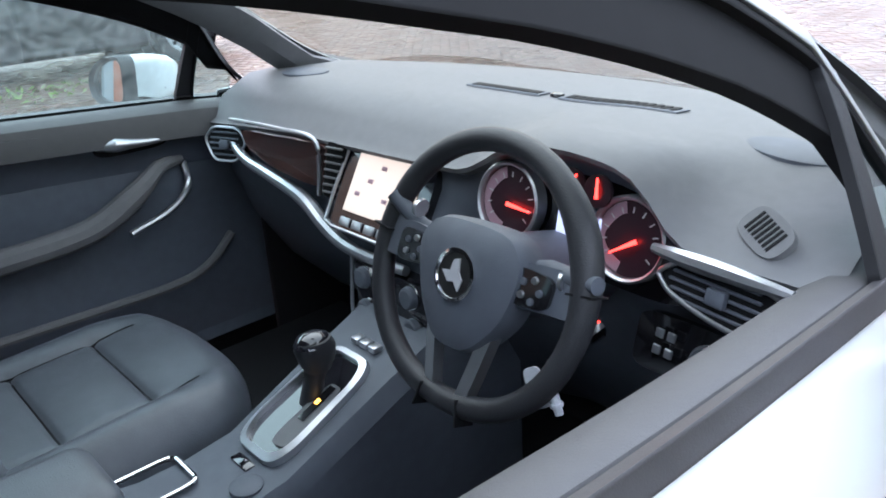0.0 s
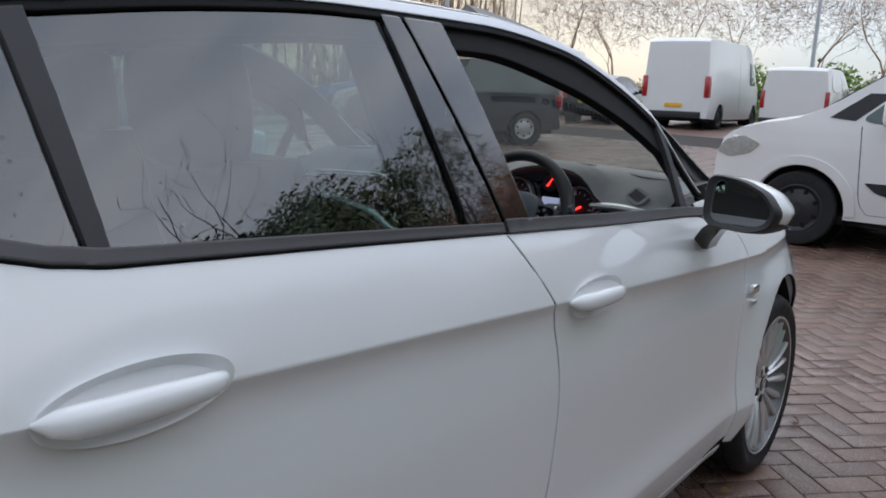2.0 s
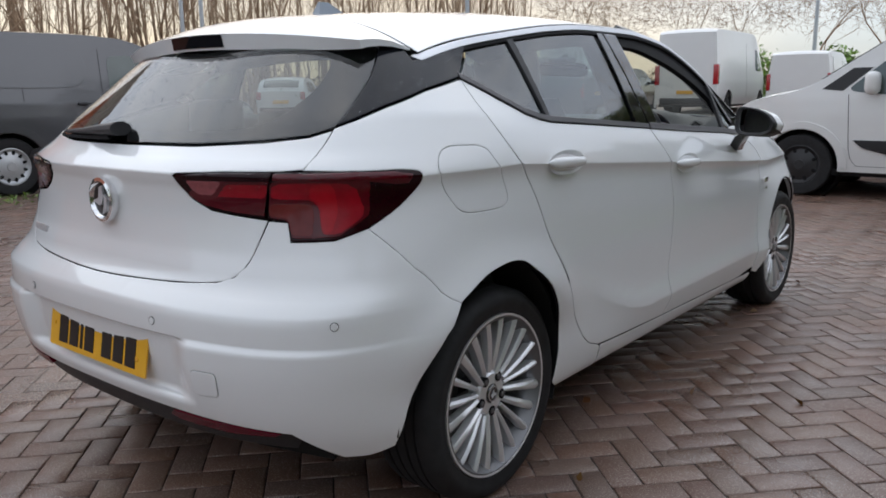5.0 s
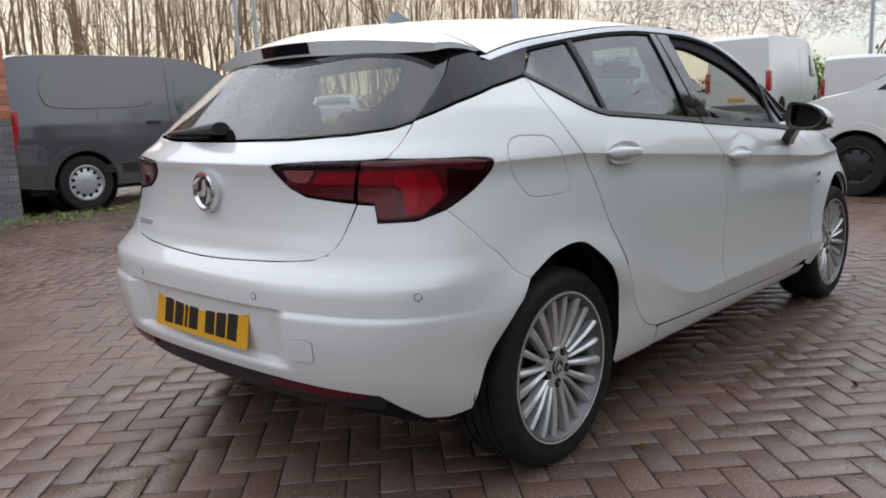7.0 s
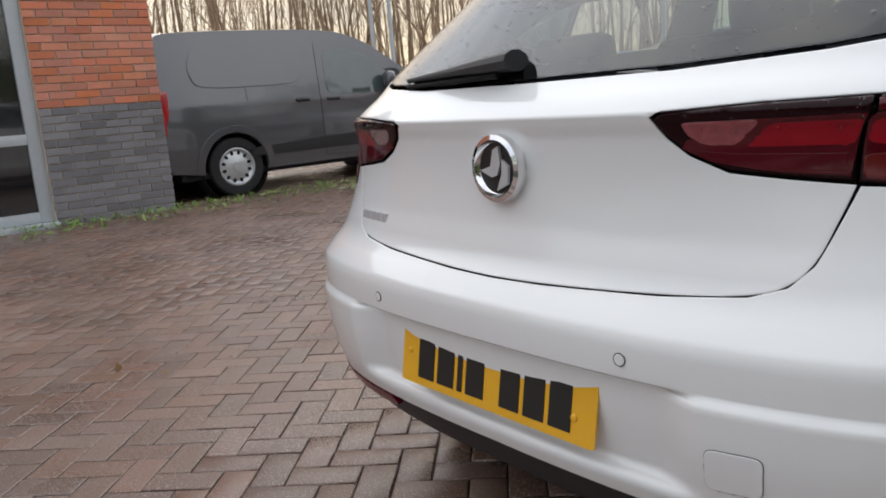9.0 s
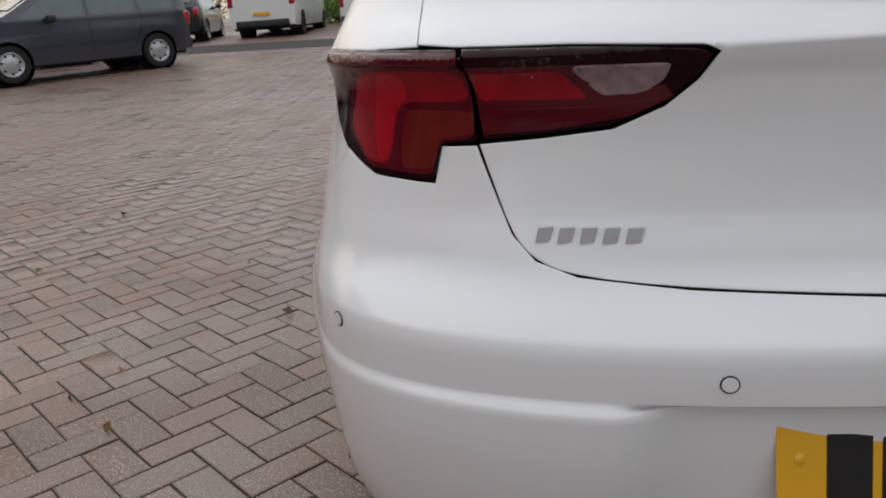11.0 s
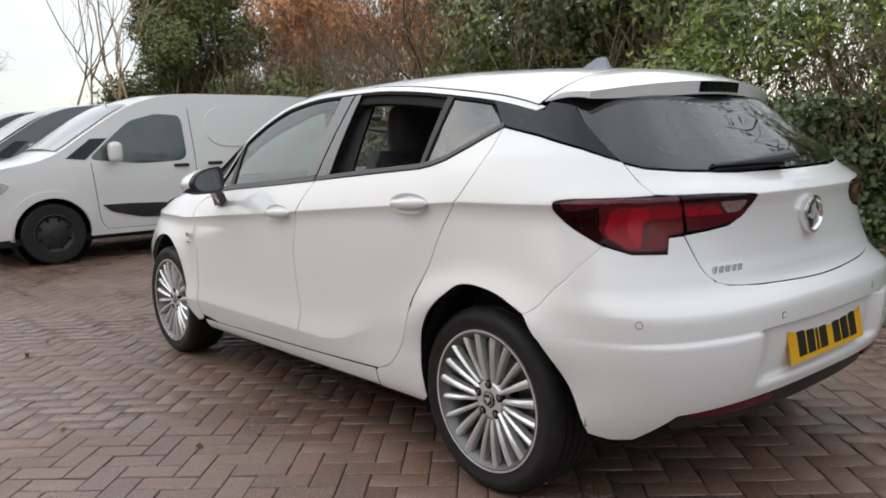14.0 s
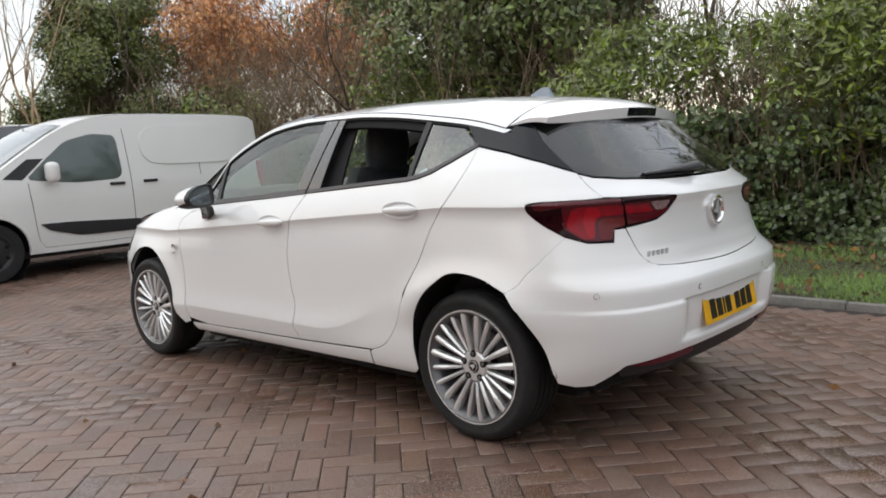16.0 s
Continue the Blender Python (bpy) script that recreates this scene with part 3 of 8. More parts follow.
bumper = ([(QC, .699), (-1.19, .701), (-.96, .711), (-.835, .722), (-.785, .738), (-.755, .768), (-.73, .82), (-.705, .872), (-.655, .870), (-.648, .824), (-.54, .828), (-.463, .853),
           (-.385, .802), (-.305, .752), (-.19, .698), (-.085, .646)] + glide(ARCH_DOWN, 4) + [(-.43, .293), (-.50, .297), (-.555, .334), (-.607, .372), (-.78, .380), (-.952, .386), (-1.084, .388), (QC, .389)])
hatch = ([(QC, 1.042), (-.98, 1.044), (-.76, 1.055), (-.645, 1.067), (-.588, 1.084), (-.619, .993), (-.675, .989), (-.824, .987), (-.965, .980), (-.981, .972), (-.96, .945), (-.925, .917), (-.87, .893), (-.79, .884), (-.712, .877)]
         + glide(HATCH_LOW, 3))
rear_glass = [(QC, 1.345), (-1.0, 1.343), (-.70, 1.325), (-.45, 1.292), (-.49, 1.215), (-.54, 1.15), (-.588, 1.089), (-.645, 1.071), (-.76, 1.059), (-.98, 1.048), (QC, 1.046)]
black_fin = [(-.138, 1.210), (-.313, 1.177), (-.464, 1.134), (-.586, 1.090), (-.54, 1.15), (-.49, 1.215), (-.445, 1.295), (-.35, 1.287), (-.323, 1.257), (-.20, 1.278), (-.03, 1.302)]
lamp_outer = [(-.517, .990), (-.683, .988), (-.70, .93), (-.708, .877), (-.658, .872), (-.648, .826), (-.54, .829), (-.463, .853)] + glide(LAMP_SIDE, 3)[::-1]
lamp_inner = [(-.689, .988), (-.824, .986), (-.962, .979), (-.979, .972), (-.96, .947), (-.925, .919), (-.87, .895), (-.79, .886), (-.714, .879), (-.705, .93)]
diffuser = [(QC, .386), (-1.084, .385), (-.952, .383), (-.78, .377), (-.61, .369), (-.585, .350), (-.62, .308), (-.9, .300), (QC, .300)]
reflector = [(-.63, .372), (-.78, .379), (-.962, .385), (-.985, .366), (-.955, .355), (-.78, .351), (-.66, .360)]
sill = [(.605, .238), (2.17, .222), (2.182, .272), (1.6, .284), (1.12, .294), (.605, .311)]


def rail_points(y0, y1, drop, n=30):
    """Along the roof rail, so far below it."""
    out = []
    for y in np.linspace(y0, y1, n):
        z = float(RAIL(y)) - drop
        out.append((q_of_y(y, z) if y < Y0 else y, z))
    return out


win_front = [(1.157, 1.036), (1.45, 1.014), (1.870, .986)] + rail_points(1.905, 1.052, .026, 14)
win_tri = [(1.940, .981), (2.10, .970)] + rail_points(2.16, 1.985, .026, 6)
win_rear = [(.967, 1.045), (.70, 1.063), (.390, 1.0855), (.368, 1.087)] + rail_points(.357, .893, .026, 12)
win_quarter = [(.334, 1.089), (.255, 1.099), (.155, 1.115), (.02, 1.158), (-.128, 1.212)] + rail_points(.165, .327, .026, 6)
post_front = [(1.074, 1.034), (1.157, 1.032)] + rail_points(1.053, .948, .024, 4)
post_rear = [(.965, 1.041), (1.068, 1.034)] + rail_points(.942, .893, .024, 4)
divider = [(.368, 1.085), (.334, 1.0875)] + rail_points(.326, .357, .024, 3)
tri_bar = [(1.875, .983), (1.937, .979)] + rail_points(1.98, 1.91, .024, 3)


for side, word in ((right, "right"), (left, "left")):
    s = 1 if side is right else -1
    fd = panel("front_door", side(front_door), PAINT, car)
    rd = panel("rear_door", side(rear_door), PAINT, car)
    if s > 0:
        flap = rounded([(-.305, 1.036), (-.125, 1.030), (-.045, .968), (.048, .856), (-.175, .858), (-.262, .93)], 6, .34)
        panel("quarter_panel", side(quarter), PAINT, car, holes=[np.array(side(flap))], gap=.001)
        panel("fuel_flap", side(flap), PAINT, car, gap=.0006)
    else:
        panel("quarter_panel", side(quarter), PAINT, car, gap=.0005)
    panel("front_wing", side(fender), PAINT, car)
    panel("sill", side(sill), PAINT, car)
    panel("rear_pillar_cover", side(black_fin), FIN_BLACK, car, "gloss black pillar cover beaded with rain", lift=.0025)
    panel("door_post_cover", side(post_front), GLOSS_BLACK, fd, lift=.003, gap=.002)
    panel("door_post_cover", side(post_rear), GLOSS_BLACK, rd, lift=.003, gap=.002)
    panel("window_bar", side(divider), BLACK_PLASTIC, rd, lift=.002, gap=.0005)
    panel("window_bar", side(tri_bar), BLACK_PLASTIC, fd, lift=.002, gap=.0005)
    panes = [(win_tri, fd), (win_quarter, rd), (win_rear, rd) if s > 0 else (win_front, fd)]
    for outline, owner in panes:
        ob = panel("window_pane", side(outline), FRONT_GLASS if owner is fd else GLASS, owner, lift=-.006, thick=.004, gap=.0, round_edge=False)
        ob.visible_shadow = False
    # the mouldings under the windows and the bright strip above them
    belt = [(-.14, 1.206), (.02, 1.148), (.155, 1.103), (.26, 1.084), (.372, 1.074), (.70, 1.052), (1.064, 1.025)]
    panel("window_moulding", side(belt + [(q, z + .018) for q, z in belt[::-1]]), GREY_TRIM, rd, lift=.005, gap=.0006)
    belt = [(1.072, 1.023), (1.45, .996), (1.80, .974), (2.02, .960), (2.14, .953)]
    panel("window_moulding", side(belt + [(q, z + .025) for q, z in belt[::-1]]), GREY_TRIM, fd, lift=.006, gap=.0006)
    rails = rail_points(-.05, 2.20, .020, 50)
    low_rail = rail_points(-.075, 2.24, .002, 50)
    panel("bright_roof_strip", side(rails + low_rail[::-1]), SATIN, car, "bright satin strip over the side windows", lift=.004, gap=.0005, grid=.02)
    seal = rail_points(-.16, 2.20, .030, 50)
    panel("window_seal", side(seal + rail_points(-.14, 2.18, .0195, 50)[::-1]), GAP_BLACK, car, lift=.001, gap=.0, grid=.02)
    # dark sheet added behind the gaps, standing in for their shade
    back = [(2.2, .25), (2.2, .55), (2.26, .75), (2.2, .93), (1.068, 1.01), (.7, 1.035), (.25, 1.065), (-.12, 1.17), (-.30, 1.15), (-.57, 1.07), (-.70, .97), (-.70, .86), (-.55, .81), (-.40, .77), (-.10, .68), (-.02, .72), (.12, .75), (.25, .70), (.34, .60), (.39, .40), (.39, .25)]
    panel("inner_shell", side(back), GAP_BLACK, car, lift=-.022, thick=.004, gap=0, grid=.05, round_edge=False)
    # lamps
    lo = panel("rear_lamp", side(lamp_outer), LENS_DARK, car, "smoked red rear lamp wet with rain", lift=.003, thick=.02, gap=.0012, grid=.02)
    li = panel("hatch_lamp", side(lamp_inner), LENS_DARK, car, "smoked red lamp on the tailgate", lift=.003, thick=.02, gap=.0012, grid=.02)
    zone = rounded([(-.50, .966), (-.690, .966), (-.698, .924), (-.585, .924), (-.575, .842), (-.53, .842), (-.47, .885)], 5, .3)
    panel("inner_lens", side(rounded([(-.465, .971), (-.694, .971), (-.7035, .881), (-.656, .8755), (-.644, .833), (-.53, .837), (-.462, .885)], 5, .15)), LENS_DEEP, lo, lift=.0036, thick=.002, gap=0, grid=.015)
    panel("inner_lens", side([(-.698, .968), (-.86, .967), (-.93, .940), (-.935, .926), (-.89, .906), (-.80, .891), (-.716, .885)]), LENS_DEEP, li, lift=.0036, thick=.002, gap=0, grid=.015)
    panel("red_lens", side(zone), LENS_RED, lo, lift=.0040, thick=.002, gap=0, grid=.015)
    panel("amber_lens", side(rounded([(-.592, .916), (-.699, .916), (-.703, .884), (-.655, .879), (-.645, .840), (-.592, .838)], 4, .2)), LENS_AMBER, lo, lift=.0040, thick=.002, gap=0, grid=.015)
    panel("light_guide", side(rounded([(-.545, .962), (-.600, .962), (-.604, .928), (-.580, .915), (-.574, .850), (-.548, .845), (-.535, .90)], 5, .3)), LENS_GUIDE, lo, lift=.0044, thick=.002, gap=0, grid=.015)
    panel("top_lens", side([(-.36, .975), (-.41, .983), (-.517, .985), (-.684, .983), (-.687, .970), (-.50, .970), (-.40, .955), (-.37, .955)]), LENS_DEEP, lo, lift=.0040, thick=.002, gap=0, grid=.015)
    panel("red_lens", side(rounded([(-.700, .962), (-.81, .962), (-.845, .926), (-.708, .926)], 4, .12)), LENS_RED, li, lift=.0040, thick=.002, gap=0, grid=.015)
    panel("deep_red_lens", side([(-.712, .920), (-.85, .922), (-.93, .927), (-.89, .908), (-.80, .893), (-.720, .888)]), LENS_DEEP, li, lift=.0040, thick=.002, gap=.002, grid=.015)
    panel("clear_lens", side(rounded([(-.822, .966), (-.935, .965), (-.925, .946), (-.905, .932), (-.857, .929)], 4, .15)), LENS_FOG if s > 0 else LENS_CLEAR, li, lift=.0042, thick=.002, gap=0, grid=.015)
    panel("reflector", side(reflector), REFLECT, car, "long red bumper reflector", lift=.002, gap=.001, grid=.02)
    # parking sensors
    for q, z in ((-.467, .645), (-.990, .621)):
        c = whole(np.array([s * (q - QC)]), np.array([z]))[0]
        e = whole(np.array([s * (q - QC) + .002]), np.array([z]))[0]
        nrm = Vector(np.cross(e - c, np.array([0, 0, 1.0]))).normalized()
        bm = bmesh.new()
        lathe(bm, [(.0092, 0), (.0092, .0016), (.0085, .0022), (.0001, .0022)], 20, Matrix.Translation(Vector(c)) @ nrm.to_track_quat("Z", "Y").to_matrix().to_4x4())
        ps = part("parking_sensor", bm, PAINT, car)
        bm = bmesh.new()
        lathe(bm, [(.0092, 0), (.0108, 0), (.0108, .0012), (.0092, .0012)], 20, Matrix.Translation(Vector(c)) @ nrm.to_track_quat("Z", "Y").to_matrix().to_4x4(), True)
        part("sensor_ring", bm, GAP_BLACK, ps)

bump = panel("rear_bumper", across(bumper), PAINT, car, grid=.022, gap=.0002)
panel("tow_gap", right(rounded([(-.7742, .5208), (-.8558, .5188), (-.8588, .4512), (-.7772, .4552)], 5, .2)), GAP_BLACK, bump, lift=.0016, gap=.0, grid=.011)
panel("tow_cover", right(rounded([(-.775, .520), (-.855, .518), (-.858, .452), (-.778, .456)], 5, .2)), PAINT, bump, lift=.0026, gap=.0, grid=.011)
panel("bumper_diffuser", across(diffuser), BLACK_PLASTIC, car, "black textured lower bumper", lift=-.016)
tail = panel("tailgate", across(hatch), PAINT, car, grid=.018, gap=.003)
ob = panel("rear_window", across(rear_glass), GLASS_DARK, tail, "tinted rear window specked with rain", thick=.004, gap=.001, grid=.04)
ob.visible_shadow = False
# the printed black border of the rear window
ring = np.array(across(rear_glass))
hole = rounded(across([(QC, 1.312), (-.92, 1.310), (-.70, 1.292), (-.615, 1.262), (-.66, 1.19), (-.75, 1.12), (-.86, 1.088), (QC, 1.080)]), 5, .3)
panel("window_border", ring, BORDER, ob, lift=-.0072, thick=.0, gap=.003, grid=.04, holes=[np.array(hole)], round_edge=False)
# Black sheet added behind the tail's seams to keep their shade dark
panel("tail_shell", across([(QC, .99), (-.70, .98), (-.72, .80), (-.65, .60), (-.65, .42), (QC, .42)]), GAP_BLACK, car, lift=-.026, thick=.003, gap=0, grid=.06, round_edge=False)


# roof, spoiler, windscreen, bonnet
def over(u, y):
    return top(u / .7, y)


panel("roof", [(-.699, -.05), (-.35, -.06), (0, -.063), (.35, -.06), (.699, -.05), (.699, 1.34), (.35, 1.40), (0, 1.42), (-.35, 1.40), (-.699, 1.34)], PAINT, car, surface=over, grid=.045, gap=.0015)
pane = panel("windscreen", [(-.61, 1.36), (-.3, 1.41), (0, 1.43), (.3, 1.41), (.61, 1.36), (.62, 2.36), (.35, 2.50), (0, 2.55), (-.35, 2.50), (-.62, 2.36)], SCREEN_GLASS, car, surface=over, grid=.06, thick=.005, round_edge=False, lift=-.003)
pane.visible_shadow = False
for s in (1, -1):
    o = [(s * .615, 1.345), (s * .699, 1.335), (s * .699, 2.22), (s * .625, 2.36)]
    panel("windscreen_pillar", o if s > 0 else o[::-1], PAINT, car, surface=over, gap=.001)
panel("bonnet", [(-.35, 2.55), (0, 2.60), (.35, 2.55), (.672, 2.39), (.664, 2.6), (.624, 2.85), (.586, 3.0), (.51, 3.2), (.3, 3.33), (0, 3.36), (-.3, 3.33), (-.51, 3.2), (-.586, 3.0), (-.624, 2.85), (-.664, 2.6), (-.672, 2.39)], PAINT, car, surface=over, grid=.06)
panel("scuttle", [(-.61, 2.37), (-.35, 2.50), (0, 2.55), (.35, 2.50), (.61, 2.37), (.61, 2.42), (.35, 2.555), (0, 2.605), (-.35, 2.555), (-.61, 2.42)], BLACK_PLASTIC, car, surface=over, grid=.06, lift=-.01)
for s, side in ((1, right), (-1, left)):
    panel("headlamp", side([(3.06, .80), (2.93, .86), (3.1, .83), (3.5, .74), (3.55, .66), (3.3, .64), (3.1, .67)]), LENS_CLEAR, car, gap=.002)
for s, side in ((1, right), (-1, left)):
    far_q = YF + NOSE
    panel("front_bumper", side([(2.965, .595), (3.02, .655), (3.30, .635), (3.56, .655), (far_q - .01, .70), (far_q - .01, .20), (3.2, .20), (2.99, .235), (3.015, .36), (3.0, .48)]), PAINT, car, gap=.001)
# spoiler: a thick blade from the roof over the rear window
bm = bmesh.new()
rings = []
for x in np.linspace(-.598, .598, 33):
    out = abs(x) / .598
    y0, y1 = -.066 + .02 * x * x, -.343 + .34 * x * x
    xe = float(half_width(y0, float(RAIL(y0)))) - .004
    z0 = float(top(min(max(x / xe, -1), 1), y0)[2])
    z1 = 1.343 - .100 * x * x
    deep = .040 - .022 * out ** 4
    line_t, line_b = [], []
    for f in np.linspace(0, 1, 9):
        y, z = y0 + (y1 - y0) * f, z0 + (z1 - z0) * f + .012 * math.sin(math.pi * f)
        line_t.append((x * (1 - .06 * f), y, z))
        line_b.append((x * (1 - .06 * f), y + .010 * (f > .95), z - .004 - deep * f ** .6))
    rings.append(line_t + line_b[::-1])
loft(bm, rings)
bmesh.ops.bevel(bm, geom=[e for e in bm.edges if e.calc_face_angle(0) > .9], offset=.007, segments=3, affect="EDGES", profile=.6)
spoiler = part("roof_spoiler", bm, PAINT, car, "white roof spoiler over the rear window")
bm = bmesh.new()
loft(bm, [[(x, -.345 + .43 * x * x, 1.341 - .112 * x * x), (x, -.29, 1.349 - .112 * x * x), (x, -.29, 1.306), (x, -.338 + .43 * x * x, 1.306 - .112 * x * x)] for x in np.linspace(-.125, .125, 9)])
part("high_brake_lamp", bm, FIN_BLACK, spoiler, "dark high-level brake lamp")
# aerial fin
bm = bmesh.new()
loft(bm, [[(w, y + a * h, 1.425 + .052 * h) for w, y, a in ((-.022 * (1 - .8 * h), .14, .02), (.022 * (1 - .8 * h), .14, .02), (.018 * (1 - .8 * h), .30, -.10), (-.018 * (1 - .8 * h), .30, -.10))] for h in (0, .5, 1)])
part("aerial_fin", bm, mat("fin_blue_grey", (.16, .20, .25), .3, spread=.1, coat=.6), car, "blue-grey shark fin aerial")
# rear wiper: pivot housing and blade
wiper = part("rear_wiper", (lambda b: (tube(b, [(-.02, -.585, 1.082), (-.10, -.588, 1.078), (-.22, -.577, 1.072), (-.40, -.548, 1.066)], [.034, .028, .018, .009], 10, flat=.6), b)[1])(bmesh.new()), BLACK_PLASTIC, tail, "black rear wiper parked on the glass")
bm = bmesh.new()
tube(bm, [(-.06, -.597, 1.058), (-.2, -.588, 1.054), (-.40, -.555, 1.052)], [.007, .006, .005], 8)
part("blade", bm, GAP_BLACK, wiper)
# badge: ring and plain shape
bm = bmesh.new()
face = Matrix.Translation((0, -.653, .893)) @ pose(0, 0, 0, 90, 0, 0)
lathe(bm, [(.056, -.01), (.063, .012), (.061, .022), (.052, .025), (.049, .017), (.046, .014)], 40, face)
badge = part("tailgate_badge", bm, CHROME, tail, "round chrome badge")
bm = bmesh.new()
lathe(bm, [(.050, .008), (.050, .0145), (.0001, .0155)], 36, face)
part("badge_disc", bm, INK, badge)
for outline in ([(-.040, -.004), (-.012, .004), (-.004, .034), (.010, .040), (.014, .010), (.004, -.012), (-.010, -.016)], [(.002, -.040), (.030, -.028), (.034, .004), (.018, .016), (.016, -.010)]):
    bm = bmesh.new()
    slab(bm, outline, .006, face @ Matrix.Translation((0, 0, .021)))
    part("badge_shape", bm, EMBLEM, badge)
# maker's lettering as plain bars
for k in range(5):
    v = -(-.798 - QC) - .003 + .0262 * k
    c = whole(np.array([v]), np.array([.769]))[0]
    bm = bmesh.new()
    slab(bm, [(-.0110, -.0095), (.0065, -.0095), (.0110, .0095), (-.0065, .0095)], .006, Matrix.Translation((c[0], c[1] - .0045, .769)) @ pose(0, 0, 0, 90, 0, 0))
    part("model_bar", bm, EMBLEM, tail)
# number plate with bars for its characters
plate_m = Matrix.Translation((0, -.728, .507)) @ pose(0, 0, 0, 90 - 10, 0, 0)
bm = bmesh.new()
slab(bm, rounded([(-.26, -.0555), (.26, -.0555), (.26, .0555), (-.26, .0555)], 5, .03), .004, plate_m)
plate = part("number_plate", bm, PLATE, car, "yellow rear number plate with dark bars")
x = -.205
for k, w in enumerate((.05, .05, .014, .05, 0, .05, .05, .05)):
    if w:
        bm = bmesh.new()
        box(bm, x, x + w, -.0395, .0395, .0002, .0016, 0, 1, plate_m)
        part("plate_bar", bm, INK, plate, smooth=False)
        x += w + .011
    else:
        x += .033
for sx in (-.235, .215):
    bm = bmesh.new()
    lathe(bm, [(.007, 0), (.007, .002), (.004, .0035), (.0001, .0035)], 12, plate_m @ Matrix.Translation((sx, .01 if sx < 0 else -.012, 0)))
    part("plate_screw", bm, PLATE, plate)


# door handles
def door_handle(owner, s, y, z, front):
    x = float(half_width(y, z))
    bm = bmesh.new()
    lathe(bm, [(.0001, -.020), (.3, -.017), (.62, -.009), (.86, -.002), (1.0, .0006)], 32, Matrix.Translation((s * x, y + .004, z + .004)) @ pose(0, 0, 0, 0, 90 * s, 0) @ Matrix.Diagonal((.038, .108, 1.3, 1)))
    part("handle_cup", bm, PAINT, owner)
    bm = bmesh.new()
    pts, rad = [], []
    for f in np.linspace(-1, 1, 15):
        yy = y + f * .103
        pts.append((s * (x + .021 * (1 - abs(f) ** 4.5)), yy, z + .006 - .003 * f))
        rad.append(.0130 * (1 - .34 * max(0, f)) * (1 - abs(f) ** 8) + .002)
    tube(bm, pts, rad, 14, flat=1.15)
    part("door_handle", bm, PAINT, owner, "body-coloured pull handle")


# mirrors
def door_mirror(s):
    """Arm, black housing with the glass towards the tail, white cap over the front and top."""
    bm = bmesh.new()
    loft(bm, [[(s * (x + a), y + b, z + c * .6) for a, b, c in ((-.022, -.03, 0), (.022, -.03, 0), (.022, .035, 0), (-.022, .035, 0))] for x, y, z in ((.826, 1.945, .890), (.845, 1.915, .918), (.880, 1.865, .955), (.92, 1.845, .985))])
    hold = part("door_mirror", bm, GLOSS_BLACK, car, "black and white folding door mirror")
    face = rounded([(-.088, -.060), (.035, -.066), (.078, -.048), (.092, -.010), (.058, .032), (.0, .056), (-.070, .064), (-.088, .046)], 6, .34)
    m = Matrix.Translation((s * .955, 1.788, 1.030)) @ pose(0, 0, 0, 84, 0, -7 * s)

    def ring(k, depth, lift=0.0):
        return [m @ Vector((s * x * k, y * k + lift, -depth)) for x, y in face]
    bm = bmesh.new()
    vs = [[bm.verts.new(p) for p in r] for r in (ring(.80, .016), ring(.80, .006), ring(.95, -.001), ring(1.0, .006), ring(1.0, .035))]
    n = len(face)
    for a, b in zip(vs, vs[1:]):
        for i in range(n):
            bm.faces.new((a[i], a[(i + 1) % n], b[(i + 1) % n], b[i]))
    part("mirror_housing", bm, BLACK_PLASTIC, hold)
    bm = bmesh.new()
    bm.faces.new([bm.verts.new(p) for p in ring(.805, .011)])
    part("mirror_glass", bm, MIRROR, hold, "mirror glass with rain drops", smooth=False)
    bm = bmesh.new()
    loft(bm, [ring(1.0, .034), ring(1.01, .05), ring(.98, .09, .002), ring(.85, .135, .004), ring(.55, .170, .006), ring(.14, .182, .006)])
    part("mirror_cap", bm, PAINT, hold, "white mirror cap")
    bm = bmesh.new()
    loft(bm, [[m @ Vector((s * x * k, min(y * k, -.034 - .012 * (d > .08)), -d)) for x, y in face] for k, d in ((1.01, .030), (1.02, .05), (.99, .092), (.86, .137), (.55, .172))])
    part("mirror_foot", bm, BLACK_PLASTIC, hold)


for ob in [o for o in car.children if o.name.startswith("front_door")]:
    s = 1 if ob.data.vertices[0].co.x > 0 else -1
    door_handle(ob, s, 1.306, .878, True)
    door_mirror(s)
for ob in [o for o in car.children if o.name.startswith("rear_door")]:
    s = 1 if ob.data.vertices[0].co.x > 0 else -1
    door_handle(ob, s, .352, .951, False)
# wing badges
for s in (1, -1):
    bm = bmesh.new()
    box(bm, s * .858, s * .876, 2.27, 2.315, .712, .738, .003)
    box(bm, s * .862, s * .874, 2.285, 2.312, .678, .690, .002)
    part("wing_badge", bm, CHROME, car)


